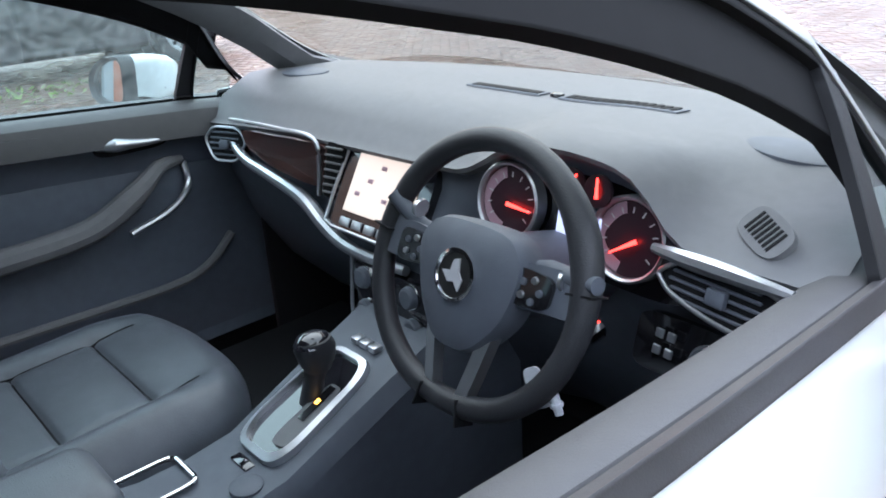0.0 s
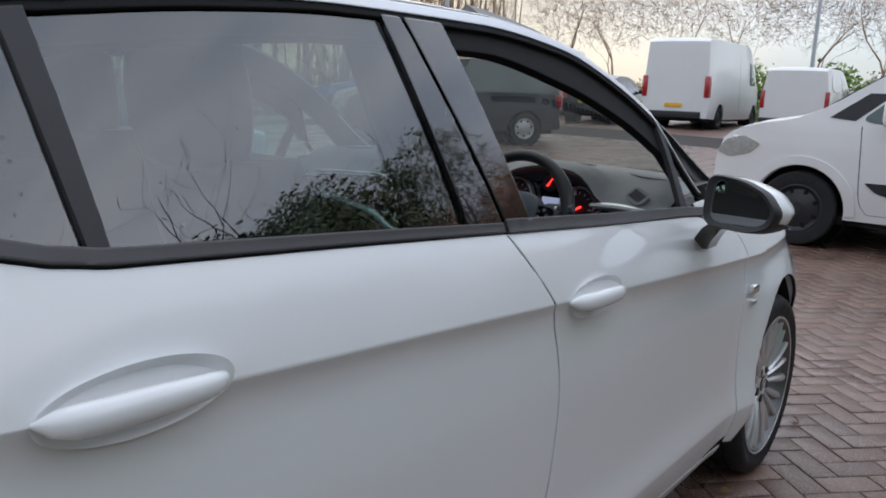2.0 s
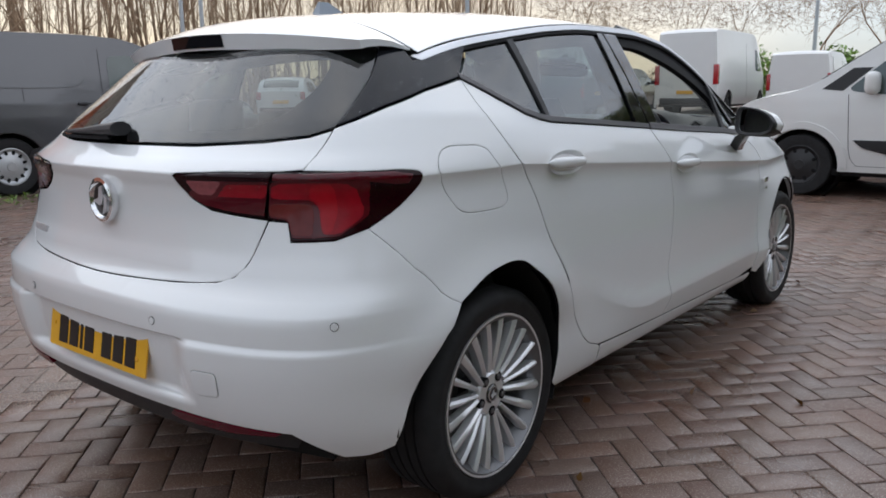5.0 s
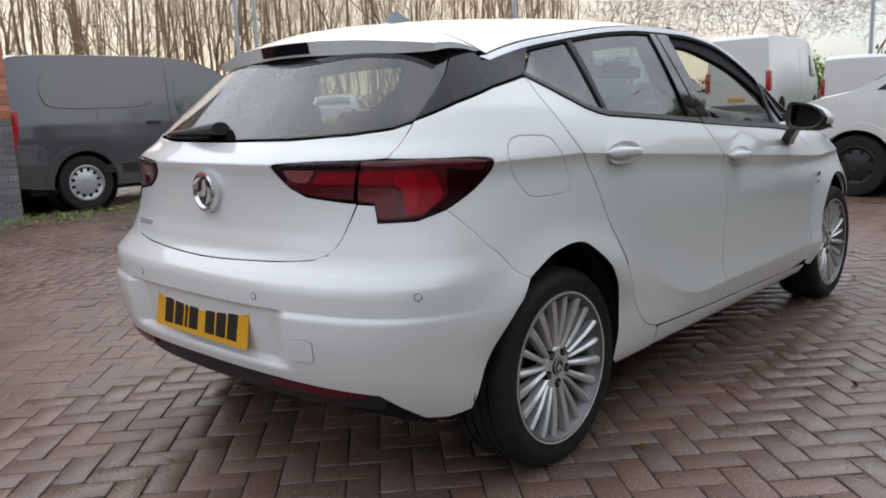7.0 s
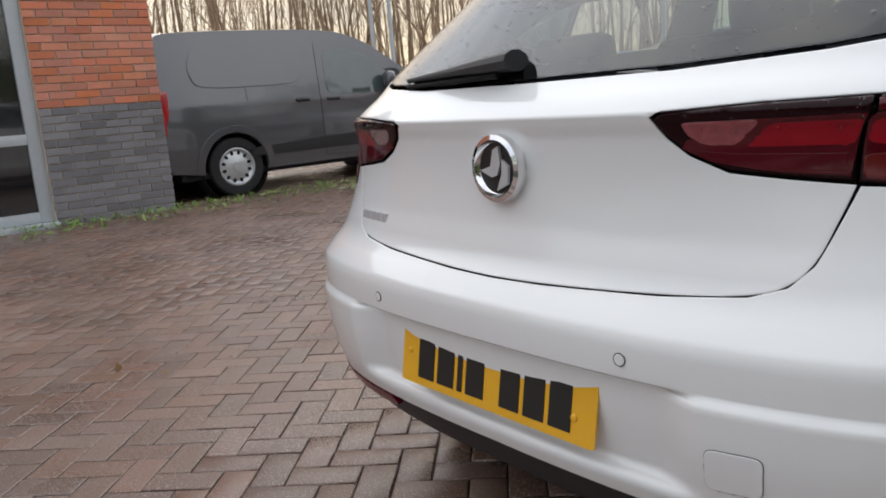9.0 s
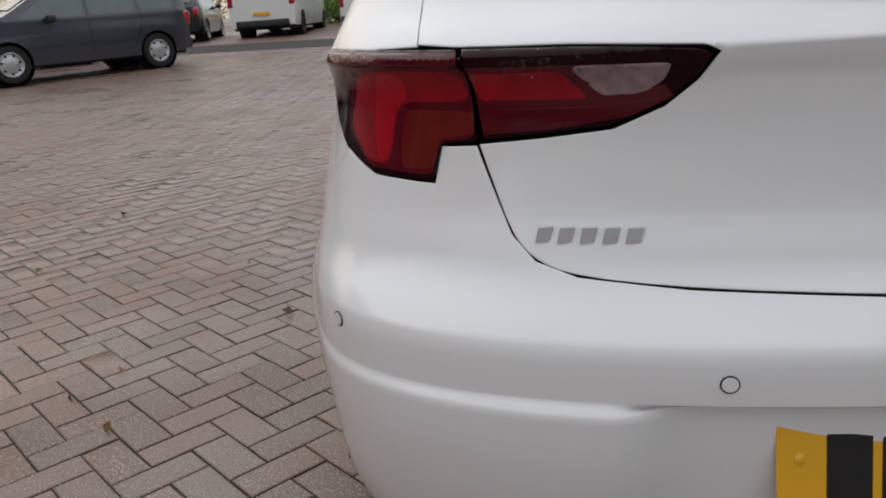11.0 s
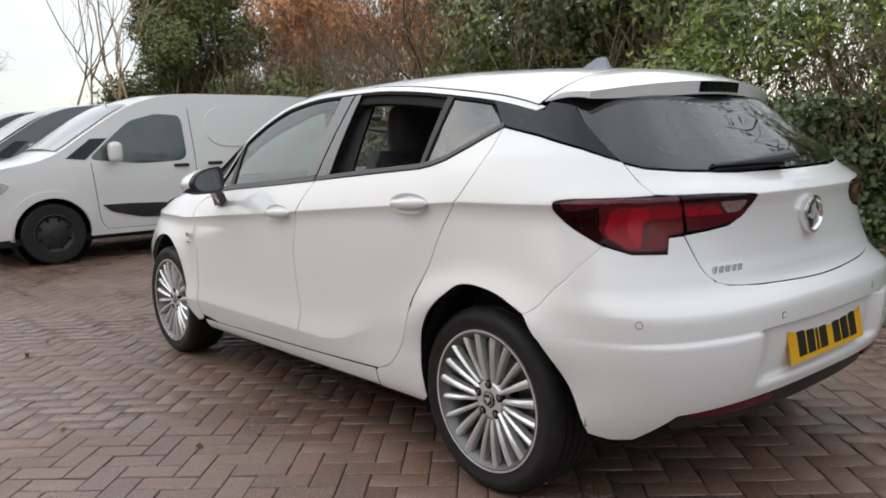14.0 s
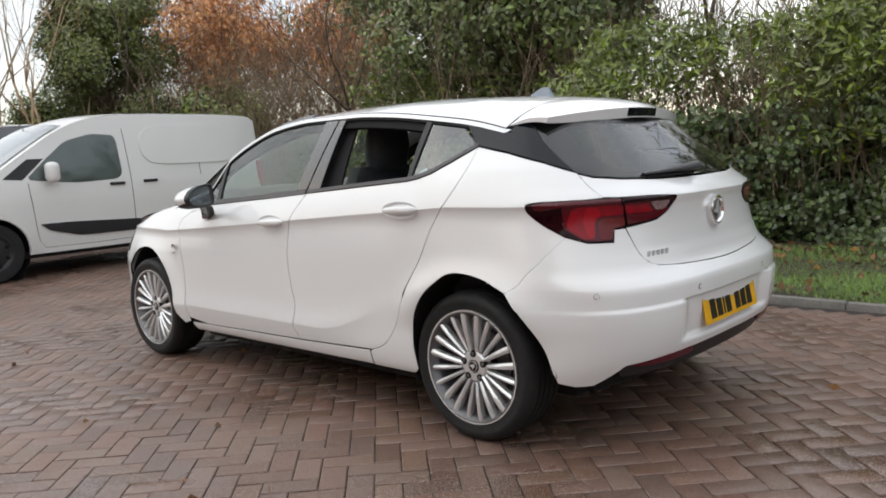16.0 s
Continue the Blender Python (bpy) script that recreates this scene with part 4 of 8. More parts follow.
# wheels
def wheel(parent, s, y, x=.79, fancy=True, radius=.317, rim_r=.226):
    """A tyre and a many-spoked alloy rim; s is the side that faces out."""
    hub = new("wheel")
    hub.parent = parent
    hub.location = (s * x, y, radius - .003)
    turn = pose(0, 0, 0, 0, 90 * s, 0)
    w = .112
    bm = bmesh.new()
    prof = [(rim_r - .004, -w + .02), (rim_r + .006, -w + .004), (rim_r + .05, -w), (radius - .012, -w + .012), (radius - .002, -w + .03)]
    for g in (-.055, -.02, .018, .053):
        prof += [(radius, g - .010), (radius, g), (radius - .007, g + .001), (radius - .007, g + .008), (radius, g + .009)]
    prof += [(radius - .002, w - .03), (radius - .012, w - .012), (rim_r + .05, w), (rim_r + .035, w + .0015), (rim_r + .03, w), (rim_r + .006, w - .004), (rim_r - .004, w - .02)]
    lathe(bm, prof, 72, turn)
    part("tyre", bm, RUBBER, hub, "black road tyre")
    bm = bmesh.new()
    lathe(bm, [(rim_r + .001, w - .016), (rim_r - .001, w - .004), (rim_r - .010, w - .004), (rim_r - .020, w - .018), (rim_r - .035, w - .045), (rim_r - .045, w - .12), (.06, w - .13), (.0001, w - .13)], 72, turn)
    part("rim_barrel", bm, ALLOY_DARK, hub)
    bm = bmesh.new()
    lathe(bm, [(rim_r + .002, w - .018), (rim_r + .001, w - .003), (rim_r - .005, w - .003), (rim_r - .010, w - .012), (rim_r - .016, w - .03)], 72, turn)
    face = w - .030
    lathe(bm, [(.070, face - .03), (.066, face - .006), (.058, face + .002), (.030, face + .004), (.025, face - .002)], 40, turn)
    count = 20
    for k in range(count):
        a = 2 * math.pi * (k + .5) / count
        wide = .0128 if k % 4 in (0, 3) else .0100
        inner_r = .058 if k % 4 in (0, 3) else .068
        bend = (.10, .03, -.03, -.10)[k % 4]
        rings = []
        for f in np.linspace(0, 1, 7):
            r = inner_r + (rim_r - .006 - inner_r) * f
            ang = a + bend * (1 - f) ** 1.5 * .5
            hh = face + .006 + .016 * math.sin(f * math.pi * .6) - .004 * (k % 2)
            ww = wide * (.62 + .55 * f)
            c, sn = math.cos(ang), math.sin(ang)
            row = []
            for o, h in ((-1, -.030), (-.95, -.006), (-.22, .0005), (.22, .0005), (.95, -.006), (1, -.030)):
                row.append(turn @ Vector((r * c - o * ww * sn, r * sn + o * ww * c, hh + h)))
            rings.append(row)
        loft(bm, rings)
    part("rim", bm, ALLOY, hub, "silver multi-spoke alloy rim")
    for k in range(5):
        a = 2 * math.pi * k / 5
        bm = bmesh.new()
        seat_m = turn @ Matrix.Translation((.053 * math.cos(a), .053 * math.sin(a), face))
        # Recess coloured black for the shade inside the bolt hole
        lathe(bm, [(.0001, .0048), (.0135, .0052), (.0150, .0050), (.0155, -.01)], 20, seat_m)
        pit = part("bolt_recess", bm, GAP_BLACK, hub)
        bm = bmesh.new()
        lathe(bm, [(.0085, .0), (.0085, .0075), (.0070, .0085), (.0001, .0085)], 6, seat_m)
        part("wheel_bolt", bm, ALLOY_DARK, pit, smooth=False)
    bm = bmesh.new()
    lathe(bm, [(.027, face - .01), (.027, face + .005), (.024, face + .008), (.0001, face + .010)], 28, turn)
    cap = part("centre_cap", bm, GLOSS_BLACK, hub)
    bm = bmesh.new()
    lathe(bm, [(.0235, face + .0075), (.0235, face + .0095), (.0205, face + .0100), (.0205, face + .0080)], 28, turn)
    part("cap_ring", bm, SATIN, cap)
    bm = bmesh.new()
    slab(bm, [(-.013, .001), (-.003, .003), (.001, .014), (.007, .012), (.006, .0), (.012, -.008), (.002, -.013), (-.004, -.006)], .002, turn @ Matrix.Translation((0, 0, face + .0115)))
    part("cap_emblem", bm, EMBLEM, cap)
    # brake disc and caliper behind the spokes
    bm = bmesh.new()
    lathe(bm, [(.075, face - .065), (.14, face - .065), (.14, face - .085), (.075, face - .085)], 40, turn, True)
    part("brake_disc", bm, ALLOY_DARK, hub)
    return hub


for s in (1, -1):
    wheel(car, s, .012, x=.738, radius=.314, rim_r=.238)
    wheel(car, s, 2.68, x=.735, radius=.314, rim_r=.238)
    for y in (0.0, 2.662):
        # dark liner of the wheel arch
        bm = bmesh.new()
        rings = []
        for xx in (.84 - .03 * (y > 1), .82 - .03 * (y > 1), .55):
            rings.append([(s * xx, y - .03 + .378 * math.cos(a), .33 + .392 * math.sin(a)) for a in np.linspace(-.35 if y < 1 else 0, math.pi + (0 if y < 1 else .35), 30)])
        loft(bm, rings, closed_ring=False, caps=False)
        vs = [bm.verts.new(p) for p in rings[-1]]
        bm.faces.new(vs)
        part("arch_liner", bm, UNDER, car)
# floor pan
bm = bmesh.new()
box(bm, -.70, .70, .36, 2.28, .15, .24, .02)
box(bm, -.56, .56, -.32, 3.0, .16, .26, .02)
part("floor_pan", bm, UNDER, car)
bm = bmesh.new()
loft(bm, [[(-.56, -.63, .36), (.56, -.63, .36), (.54, -.60, .30), (-.54, -.60, .30)], [(-.66, -.46, .32), (.66, -.46, .32), (.66, -.46, .24), (-.66, -.46, .24)], [(-.56, -.30, .28), (.56, -.30, .28), (.56, -.30, .20), (-.56, -.30, .20)]])
part("underfloor", bm, UNDER, car)


# ---- rain beads on the tail and pillars ----
def rain_beads(outline, n, size, lift, seed, holder, side=None):
    """Small clear domes of water lying on the skin inside an outline."""
    r = np.random.default_rng(seed)
    poly = np.array(outline, float)
    lo, hi = poly.min(0), poly.max(0)
    p = lo + (hi - lo) * r.random((n * 3, 2))
    p = p[inside(poly, p)][:n]
    h = 2e-4
    c = whole(p[:, 0], p[:, 1])
    du = whole(p[:, 0] + h, p[:, 1]) - whole(p[:, 0] - h, p[:, 1])
    dv = whole(p[:, 0], p[:, 1] + h) - whole(p[:, 0], p[:, 1] - h)
    du /= np.linalg.norm(du, axis=1, keepdims=True)
    nn = np.cross(du, dv)
    nn /= np.linalg.norm(nn, axis=1, keepdims=True)
    dw = np.cross(nn, du)
    rad = size * (.45 + r.random(len(p)) ** 3 * 1.5)
    long_ = 1 + .5 * r.random(len(p))
    verts, faces = [], []
    for k in range(len(p)):
        base = len(verts)
        for ring, up in ((1.0, 0.0), (.72, .40)):
            for a in range(6):
                t = a * math.pi / 3
                verts.append(tuple(c[k] + nn[k] * (lift + rad[k] * up) + rad[k] * ring * (math.cos(t) * du[k] + long_[k] * math.sin(t) * dw[k])))
        verts.append(tuple(c[k] + nn[k] * (lift + rad[k] * .58)))
        for a in range(6):
            b = (a + 1) % 6
            faces += [(base + a, base + b, base + 6 + b, base + 6 + a), (base + 6 + a, base + 6 + b, base + 12)]
    mesh = bpy.data.meshes.new("rain_beads")
    mesh.from_pydata(verts, [], faces)
    mesh.shade_smooth()
    ob = link_mesh("rain_water", mesh, WATER, holder, "clear beads of rain")
    ob["kind"] = "stuff"
    ob.visible_shadow = False
    return ob


WATER = glass("rain_water", (.80, .82, .84), gloss=.04)
rain_beads(across(rear_glass), 1100, .0017, .001, 3, tail)
for side, seed in ((right, 5), (left, 6)):
    rain_beads(side(black_fin), 320, .0015, .003, seed, car)
    rain_beads(side(post_rear), 110, .0011, .0035, seed + 4, car)
    rain_beads(side(post_front), 80, .0011, .0035, seed + 8, car)
    rain_beads(side([(-.36, .955), (-.37, .978), (-.517, .987), (-.683, .985), (-.824, .983), (-.96, .976), (-.9, .95), (-.5, .95)]), 260, .0015, .0045, seed + 12, car)
    rain_beads(side(win_quarter), 60, .0014, -.005, seed + 16, car)
rain_beads(left(win_front), 260, .0022, -.005, 31, car)
rain_beads(right(win_rear), 40, .0012, -.005, 32, car)


# ---- cabin ----
NEEDLE = mat("lit_red_needle", (.6, .01, .01), .5, spread=.02, emit=((1.0, .03, .02), 2.2))
DIAL = mat("dial_face", (.03, .012, .018), .35, spread=.1, scale=40)
DIAL_PINK = mat("dial_rim_pink", (.42, .27, .32), .4, spread=.08, scale=20)
DISPLAY = mat("lit_map_screen", (.36, .31, .27), .3, spread=.03, scale=10, big=6, emit=((1.0, .78, .62), .20))
DISPLAY_BLUE = mat("lit_trip_display", (.10, .11, .16), .3, spread=.05, emit=((.42, .44, .62), .45))
MARK = mat("pale_print", (.55, .55, .55), .5, spread=.05)
AMBER_LIT = mat("lit_amber_mark", (.6, .25, .02), .4, spread=.05, emit=((1.0, .45, .05), 1.5))
RIM_LEATHER = mat("worn_rim_leather", (.024, .025, .028), .42, spread=.2, scale=40, bump=.3, bump_scale=500, noise_rough=.1)
SILL_GREY = mat("grey_door_capping", (.080, .079, .080), .60, spread=.08, scale=50, bump=.3, bump_scale=700)
TAG = mat("pale_key_tag", (.52, .54, .57), .45, spread=.05)


def hood(x):
    return math.exp(-((x - .385) / .17) ** 4)


LIP = smooth_table([(-.74, .910), (-.34, .939), (-.02, .946), (.12, .952), (.20, .985), (.29, 1.026), (.38, 1.041), (.45, 1.036), (.50, 1.017), (.535, .975), (.57, .953), (.74, .945)])


def dash_rows(x):
    """The dashboard's section at x: windscreen foot, top, lip."""
    side = abs(x) / .73
    zl = float(LIP(x))
    yl = 2.0 - .060 * float(step(.15, .30, x))
    return [(x, 2.60 - .20 * side ** 2, .975), (x, 2.52 - .18 * side ** 2, 1.005), (x, 2.36 - .11 * side ** 2, 1.014 - .004 * side), (x, 2.18 - .05 * side ** 2, 1.018 + .014 * hood(x) - .012 * side ** 3),
            (x, 2.10 - .02 * hood(x), 1.012 + .028 * hood(x) - .020 * side ** 3), (x, (2.10 + yl) / 2, .55 * zl + .45 * (1.012 + .028 * hood(x)) + .010), (x, yl + .018, zl + .008), (x, yl, zl), (x, yl + .004, zl - .008), (x, yl + .025, zl - .016)]


bm = bmesh.new()
xs = np.linspace(-.735, .735, 61)
loft(bm, [dash_rows(float(x)) for x in xs], closed_ring=False, caps=False)
dash = part("dashboard", bm, SOFT_GREY, car, "soft grey dashboard with vents and lit dials")
bm = bmesh.new()
rows = []
for x in xs:
    x = float(x)
    e = dash_rows(x)[-1]
    console = math.exp(-((x + .02) / .16) ** 6)
    rows.append([e, (x, e[1] + .035 * hood(x) - .005, e[2] - .03), (x, 2.045 - .055 * console, .86), (x, 2.045 - .075 * console, .78), (x, 2.09 - .08 * console, .66), (x, 2.18 - .14 * console, .52), (x, 2.32, .38)])
loft(bm, rows, closed_ring=False, caps=False)
part("lower_fascia", bm, SOFT_DARK, dash)
bm = bmesh.new()
loft(bm, [[(-.74, 2.30, .28), (.74, 2.30, .28), (.74, 2.34, .28), (-.74, 2.34, .28)], [(-.74, 2.26, .70), (.74, 2.26, .70), (.74, 2.30, .70), (-.74, 2.30, .70)], [(-.70, 2.34, .96), (.70, 2.34, .96), (.70, 2.38, .96), (-.70, 2.38, .96)]])
part("bulkhead", bm, CARPET, car)
for s in (1, -1):
    bm = bmesh.new()
    box(bm, *sorted((s * .742, s * .762)), 2.04, 2.38, .27, .93, .006)
    part("kick_panel", bm, CARPET, car)
dash.location = (.015, -.08, .024)
# defroster slots, sensor and speaker covers on the top


def dash_z(x, y):
    rows = sorted((r[1], r[2]) for r in dash_rows(x)[:6])
    return float(np.interp(y, [r[0] for r in rows], [r[1] for r in rows]))


for x0, x1, y0, y1 in ((.125, .345, 2.262, 2.290), (-.105, .065, 2.262, 2.282)):
    bm = bmesh.new()
    loft(bm, [[(x, y0 - .007, dash_z(x, y0 - .007) + .001), (x, y0 - .005, dash_z(x, y0) + .0035), (x, y1 + .005, dash_z(x, y1) + .0035), (x, y1 + .007, dash_z(x, y1) + .001)] for x in np.linspace(x0 - .008, x1 + .008, 9)])
    vent = part("defroster_vent", bm, SOFT_DARK, dash)
    for k in range(14):
        xx = x0 + (x1 - x0) * (k + .5) / 14
        zz = dash_z(xx, (y0 + y1) / 2)
        bm = bmesh.new()
        box(bm, xx - .0062, xx + .0062, y0, y1, zz, zz + .0048, .001)
        part("air_slot", bm, GAP_BLACK, vent)
bm = bmesh.new()
box(bm, .088, .114, 2.265, 2.283, 1.012, dash_z(.10, 2.274) + .008, .006)
part("light_sensor", bm, GLOSS_BLACK, dash)
for s in (1, -1):
    cx, cy = s * .575, 2.185
    lean_x = math.degrees(math.atan((dash_z(cx + .05, cy) - dash_z(cx - .05, cy)) / .1))
    lean_y = math.degrees(math.atan((dash_z(cx, cy + .04) - dash_z(cx, cy - .04)) / .08))
    bm = bmesh.new()
    lathe(bm, [(.0001, .003), (.060, .003), (.066, .0015), (.068, -.006)], 32, Matrix.Translation((cx, cy, dash_z(cx, cy) + .001)) @ pose(0, 0, 0, lean_y, -lean_x, 0) @ Matrix.Diagonal((1, .72, 1, 1)))
    part("speaker_cover", bm, SOFT_DARK, dash)
tw = Matrix.Translation((.640, 1.985, .978)) @ pose(0, 0, 0, 42, 16, -30)
bm = bmesh.new()
slab(bm, rounded([(-.036, -.023), (.036, -.023), (.036, .023), (-.036, .023)], 6, .4), .010, tw @ Matrix.Translation((0, 0, .004)))
grille = part("side_demister", bm, SOFT_GREY, dash)
for k in range(7):
    bm = bmesh.new()
    box(bm, -.024 + .0072 * k, -.0205 + .0072 * k, -.014, .014, .004, .0052, 0, 1, tw)
    part("slat", bm, GAP_BLACK, grille, smooth=False)


def facing(x, y, z, tilt=12.0, yaw=0.0):
    """A frame on the dash: x right, y up, z towards the driver."""
    return Matrix.Translation((x, y, z)) @ pose(0, 0, 0, 90 - tilt, 0, yaw)


# instrument binnacle
bm = bmesh.new()
slab(bm, rounded([(-.175, -.072), (.165, -.090), (.185, -.04), (.13, .055), (-.10, .072), (-.17, .045)], 5, .25), .02, facing(.385, 1.985, .945))
binn = part("instrument_panel", bm, PIANO, dash, "dark instrument panel with red needles")
for cx, cz, r, ang in ((.271, .940, .058, 175), (.475, .934, .056, 215)):
    f = facing(cx, 1.968, cz)
    bm = bmesh.new()
    lathe(bm, [(r, -.01), (r, .010), (r - .003, .013), (r - .006, .010), (r - .007, .0)], 48, f, False)
    dial = part("dial_ring", bm, SATIN, binn)
    bm = bmesh.new()
    lathe(bm, [(r - .006, .002), (.0001, .002)], 48, f)
    part("dial_face", bm, DIAL, dial)
    bm = bmesh.new()
    a = np.linspace(math.radians(105), math.radians(255), 20)
    ring = [(math.cos(t) * (r - .008), math.sin(t) * (r - .008)) for t in a] + [(math.cos(t) * r * (.62 - .06 * math.sin(3 * (t - a[0]))), math.sin(t) * r * .58) for t in a[::-1]]
    slab(bm, ring, .0008, f @ Matrix.Translation((0, 0, .0035)))
    part("dial_glow", bm, DIAL_PINK, dial, smooth=False)
    for k in range(11):
        t = math.radians(215 - 25 * k)
        bm = bmesh.new()
        box(bm, r * .60, r * .74, -.0009, .0009, .003, .0038, 0, 1, f @ pose(0, 0, 0, 0, 0, math.degrees(t)))
        part("dial_mark", bm, MARK, dial, smooth=False)
    bm = bmesh.new()
    slab(bm, [(-.008, -.0028), (r * .62, -.001), (r * .62, .001), (-.008, .0028)], .002, f @ Matrix.Translation((.006, -.004, .009)) @ pose(0, 0, 0, 0, 0, 355 if cx < .3 else 212))
    part("needle", bm, NEEDLE, dial, "lit red needle", smooth=False)
for cx, cz, t in ((.382, .988, 60), (.425, .987, 95)):
    f = facing(cx, 1.968, cz)
    bm = bmesh.new()
    lathe(bm, [(.022, .0), (.022, .004), (.019, .005), (.0001, .002)], 28, f)
    small = part("small_dial", bm, DIAL, binn)
    bm = bmesh.new()
    slab(bm, [(-.010, -.0022), (.017, -.001), (.017, .001), (-.010, .0022)], .002, f @ Matrix.Translation((0, 0, .007)) @ pose(0, 0, 0, 0, 0, t))
    part("needle", bm, NEEDLE, small, smooth=False)
bm = bmesh.new()
box(bm, -.036, .036, -.036, .012, .001, .004, .002, 1, facing(.395, 1.968, .938))
disp = part("trip_display", bm, DISPLAY_BLUE, binn)
bm = bmesh.new()
box(bm, -.028, .028, -.032, -.026, .0042, .005, 0, 1, facing(.395, 1.968, .938))
part("display_bar", bm, MARK, disp, smooth=False)

# centre screen, vents, trim
sf = facing(-.055, 1.985, .881, 30)
bm = bmesh.new()
slab(bm, rounded([(-.125, -.085), (.125, -.085), (.118, .070), (-.118, .070)], 5, .12), .02, sf)
scr = part("centre_screen", bm, PIANO, dash, "lit touch screen in a black frame")
bm = bmesh.new()
box(bm, -.090, .090, -.052, .062, .0005, .0025, .001, 1, sf)
pic = part("screen_picture", bm, DISPLAY, scr)
for k in range(6):
    bm = bmesh.new()
    box(bm, -.07 + .026 * (k % 6), -.056 + .026 * (k % 6), -.02 + .028 * (k % 3), -.012 + .028 * (k % 3), .0026, .0032, 0, 1, sf)
    part("screen_mark", bm, DIAL_PINK, pic, smooth=False)
bm = bmesh.new()
tube(bm, [sf @ Vector(p) for p in ((-.126, .066, .002), (-.130, -.02, .003), (-.126, -.080, .004), (-.10, -.088, .005), (.10, -.088, .005), (.126, -.080, .004))], .0035, 8)
part("screen_frame", bm, SATIN, scr)
for k in range(5):
    bm = bmesh.new()
    box(bm, -.085 + .036 * k, -.057 + .036 * k, -.080, -.064, .0005, .005, .0015, 2, sf)
    part("screen_button", bm, SATIN, scr)
vf = facing(-.205, 1.988, .893, 14, 8)
bm = bmesh.new()
slab(bm, rounded([(-.026, -.052), (.024, -.058), (.026, .050), (-.022, .052)], 4, .12), .015, vf)
vent = part("centre_vent", bm, GAP_BLACK, dash)
for k in range(7):
    bm = bmesh.new()
    box(bm, -.022, .022, -.045 + .014 * k, -.041 + .014 * k, .0, .007, .001, 1, vf)
    part("slat", bm, SOFT_GREY, vent)
bm = bmesh.new()
wood = [(-.575, .930), (-.50, .944), (-.36, .952), (-.245, .948), (-.246, .862), (-.30, .862), (-.42, .882), (-.545, .902)]
rows = []
for d in (0, .012):
    rows.append([(x, 2.012 - .028 * math.sin((x + .6) / .36 * math.pi) - (.0 if d else .010), z) for x, z in rounded(wood, 5, .2)])
loft(bm, rows[::-1])
part("wood_trim", bm, WOODGRAIN, dash, "glossy dark wood veneer strip").location = (.006, 0, -.016)
bm = bmesh.new()
line = glide([(-.60, 1.998, .893), (-.532, 1.990, .867), (-.43, 1.985, .853), (-.324, 1.980, .837), (-.27, 1.976, .822), (-.224, 1.972, .798), (-.156, 1.962, .780), (-.079, 1.955, .775), (.05, 1.955, .778)], 5)
tube(bm, line, [.0095 + .006 * math.sin(math.pi * i / (len(line) - 1)) for i in range(len(line))], 10)
part("bright_trim", bm, SATIN, dash, "satin silver strip sweeping across the dash").location = (-.018, 0, -.014)
bm = bmesh.new()
line = glide([(-.60, 2.002, .945), (-.50, 1.990, .955), (-.36, 1.985, .962), (-.245, 1.99, .958), (-.236, 1.99, .90), (-.240, 1.985, .846)], 5)
tube(bm, line, .0045, 8)
part("bright_trim", bm, SATIN, dash).location = (-.022, 0, -.014)


def end_vent(cx, cy, cz, w, h, yaw, label, shape):
    f = facing(cx, cy, cz, 14, yaw)
    bm = bmesh.new()
    slab(bm, [(w * x, h * y) for x, y in shape], .02, f)
    v = part("end_vent", bm, GAP_BLACK, dash, label)
    bm = bmesh.new()
    tube(bm, [f @ Vector((w * x * 1.02, h * y * 1.04, .003)) for x, y in shape], .0032, 8, closed=True)
    part("vent_ring", bm, SATIN, v)
    for k in range(5):
        yy = -.62 + .31 * k
        xs_ = [x for x, y in shape]
        bm = bmesh.new()
        box(bm, -w * (.80 - .15 * abs(yy)), w * (.62 - .1 * abs(yy)), h * (yy - .055), h * (yy + .055), -.002, .004, .001, 1, f)
        part("slat", bm, SOFT_DARK, v)
    bm = bmesh.new()
    box(bm, -.012, .014, -.011, .009, .002, .012, .003, 2, f)
    part("vent_knob", bm, SOFT_DARK, v)
    return v


leaf = rounded([(-1, .05), (-.55, .85), (.25, 1.0), (.95, .55), (1.0, -.2), (.70, -1.0), (-.1, -.85), (-.75, -.5)], 5, .3)
end_vent(.625, 1.92, .919, .088, .033, -10, "leaf-shaped air vent with a bright ring", leaf)
end_vent(-.625, 1.985, .878, .060, .040, 20, "small round air vent with a bright ring", rounded([(-1, .2), (-.6, .9), (.6, .9), (1, .2), (.6, -.9), (-.5, -.95)], 5, .3))
bm = bmesh.new()
line = glide([(.530, 1.935, .948), (.58, 1.922, .951), (.64, 1.912, .953), (.71, 1.905, .952)], 5)
tube(bm, line, [.006 + .005 * math.sin(math.pi * i / (len(line) - 1)) for i in range(len(line))], 8)
part("bright_trim", bm, SATIN, dash)
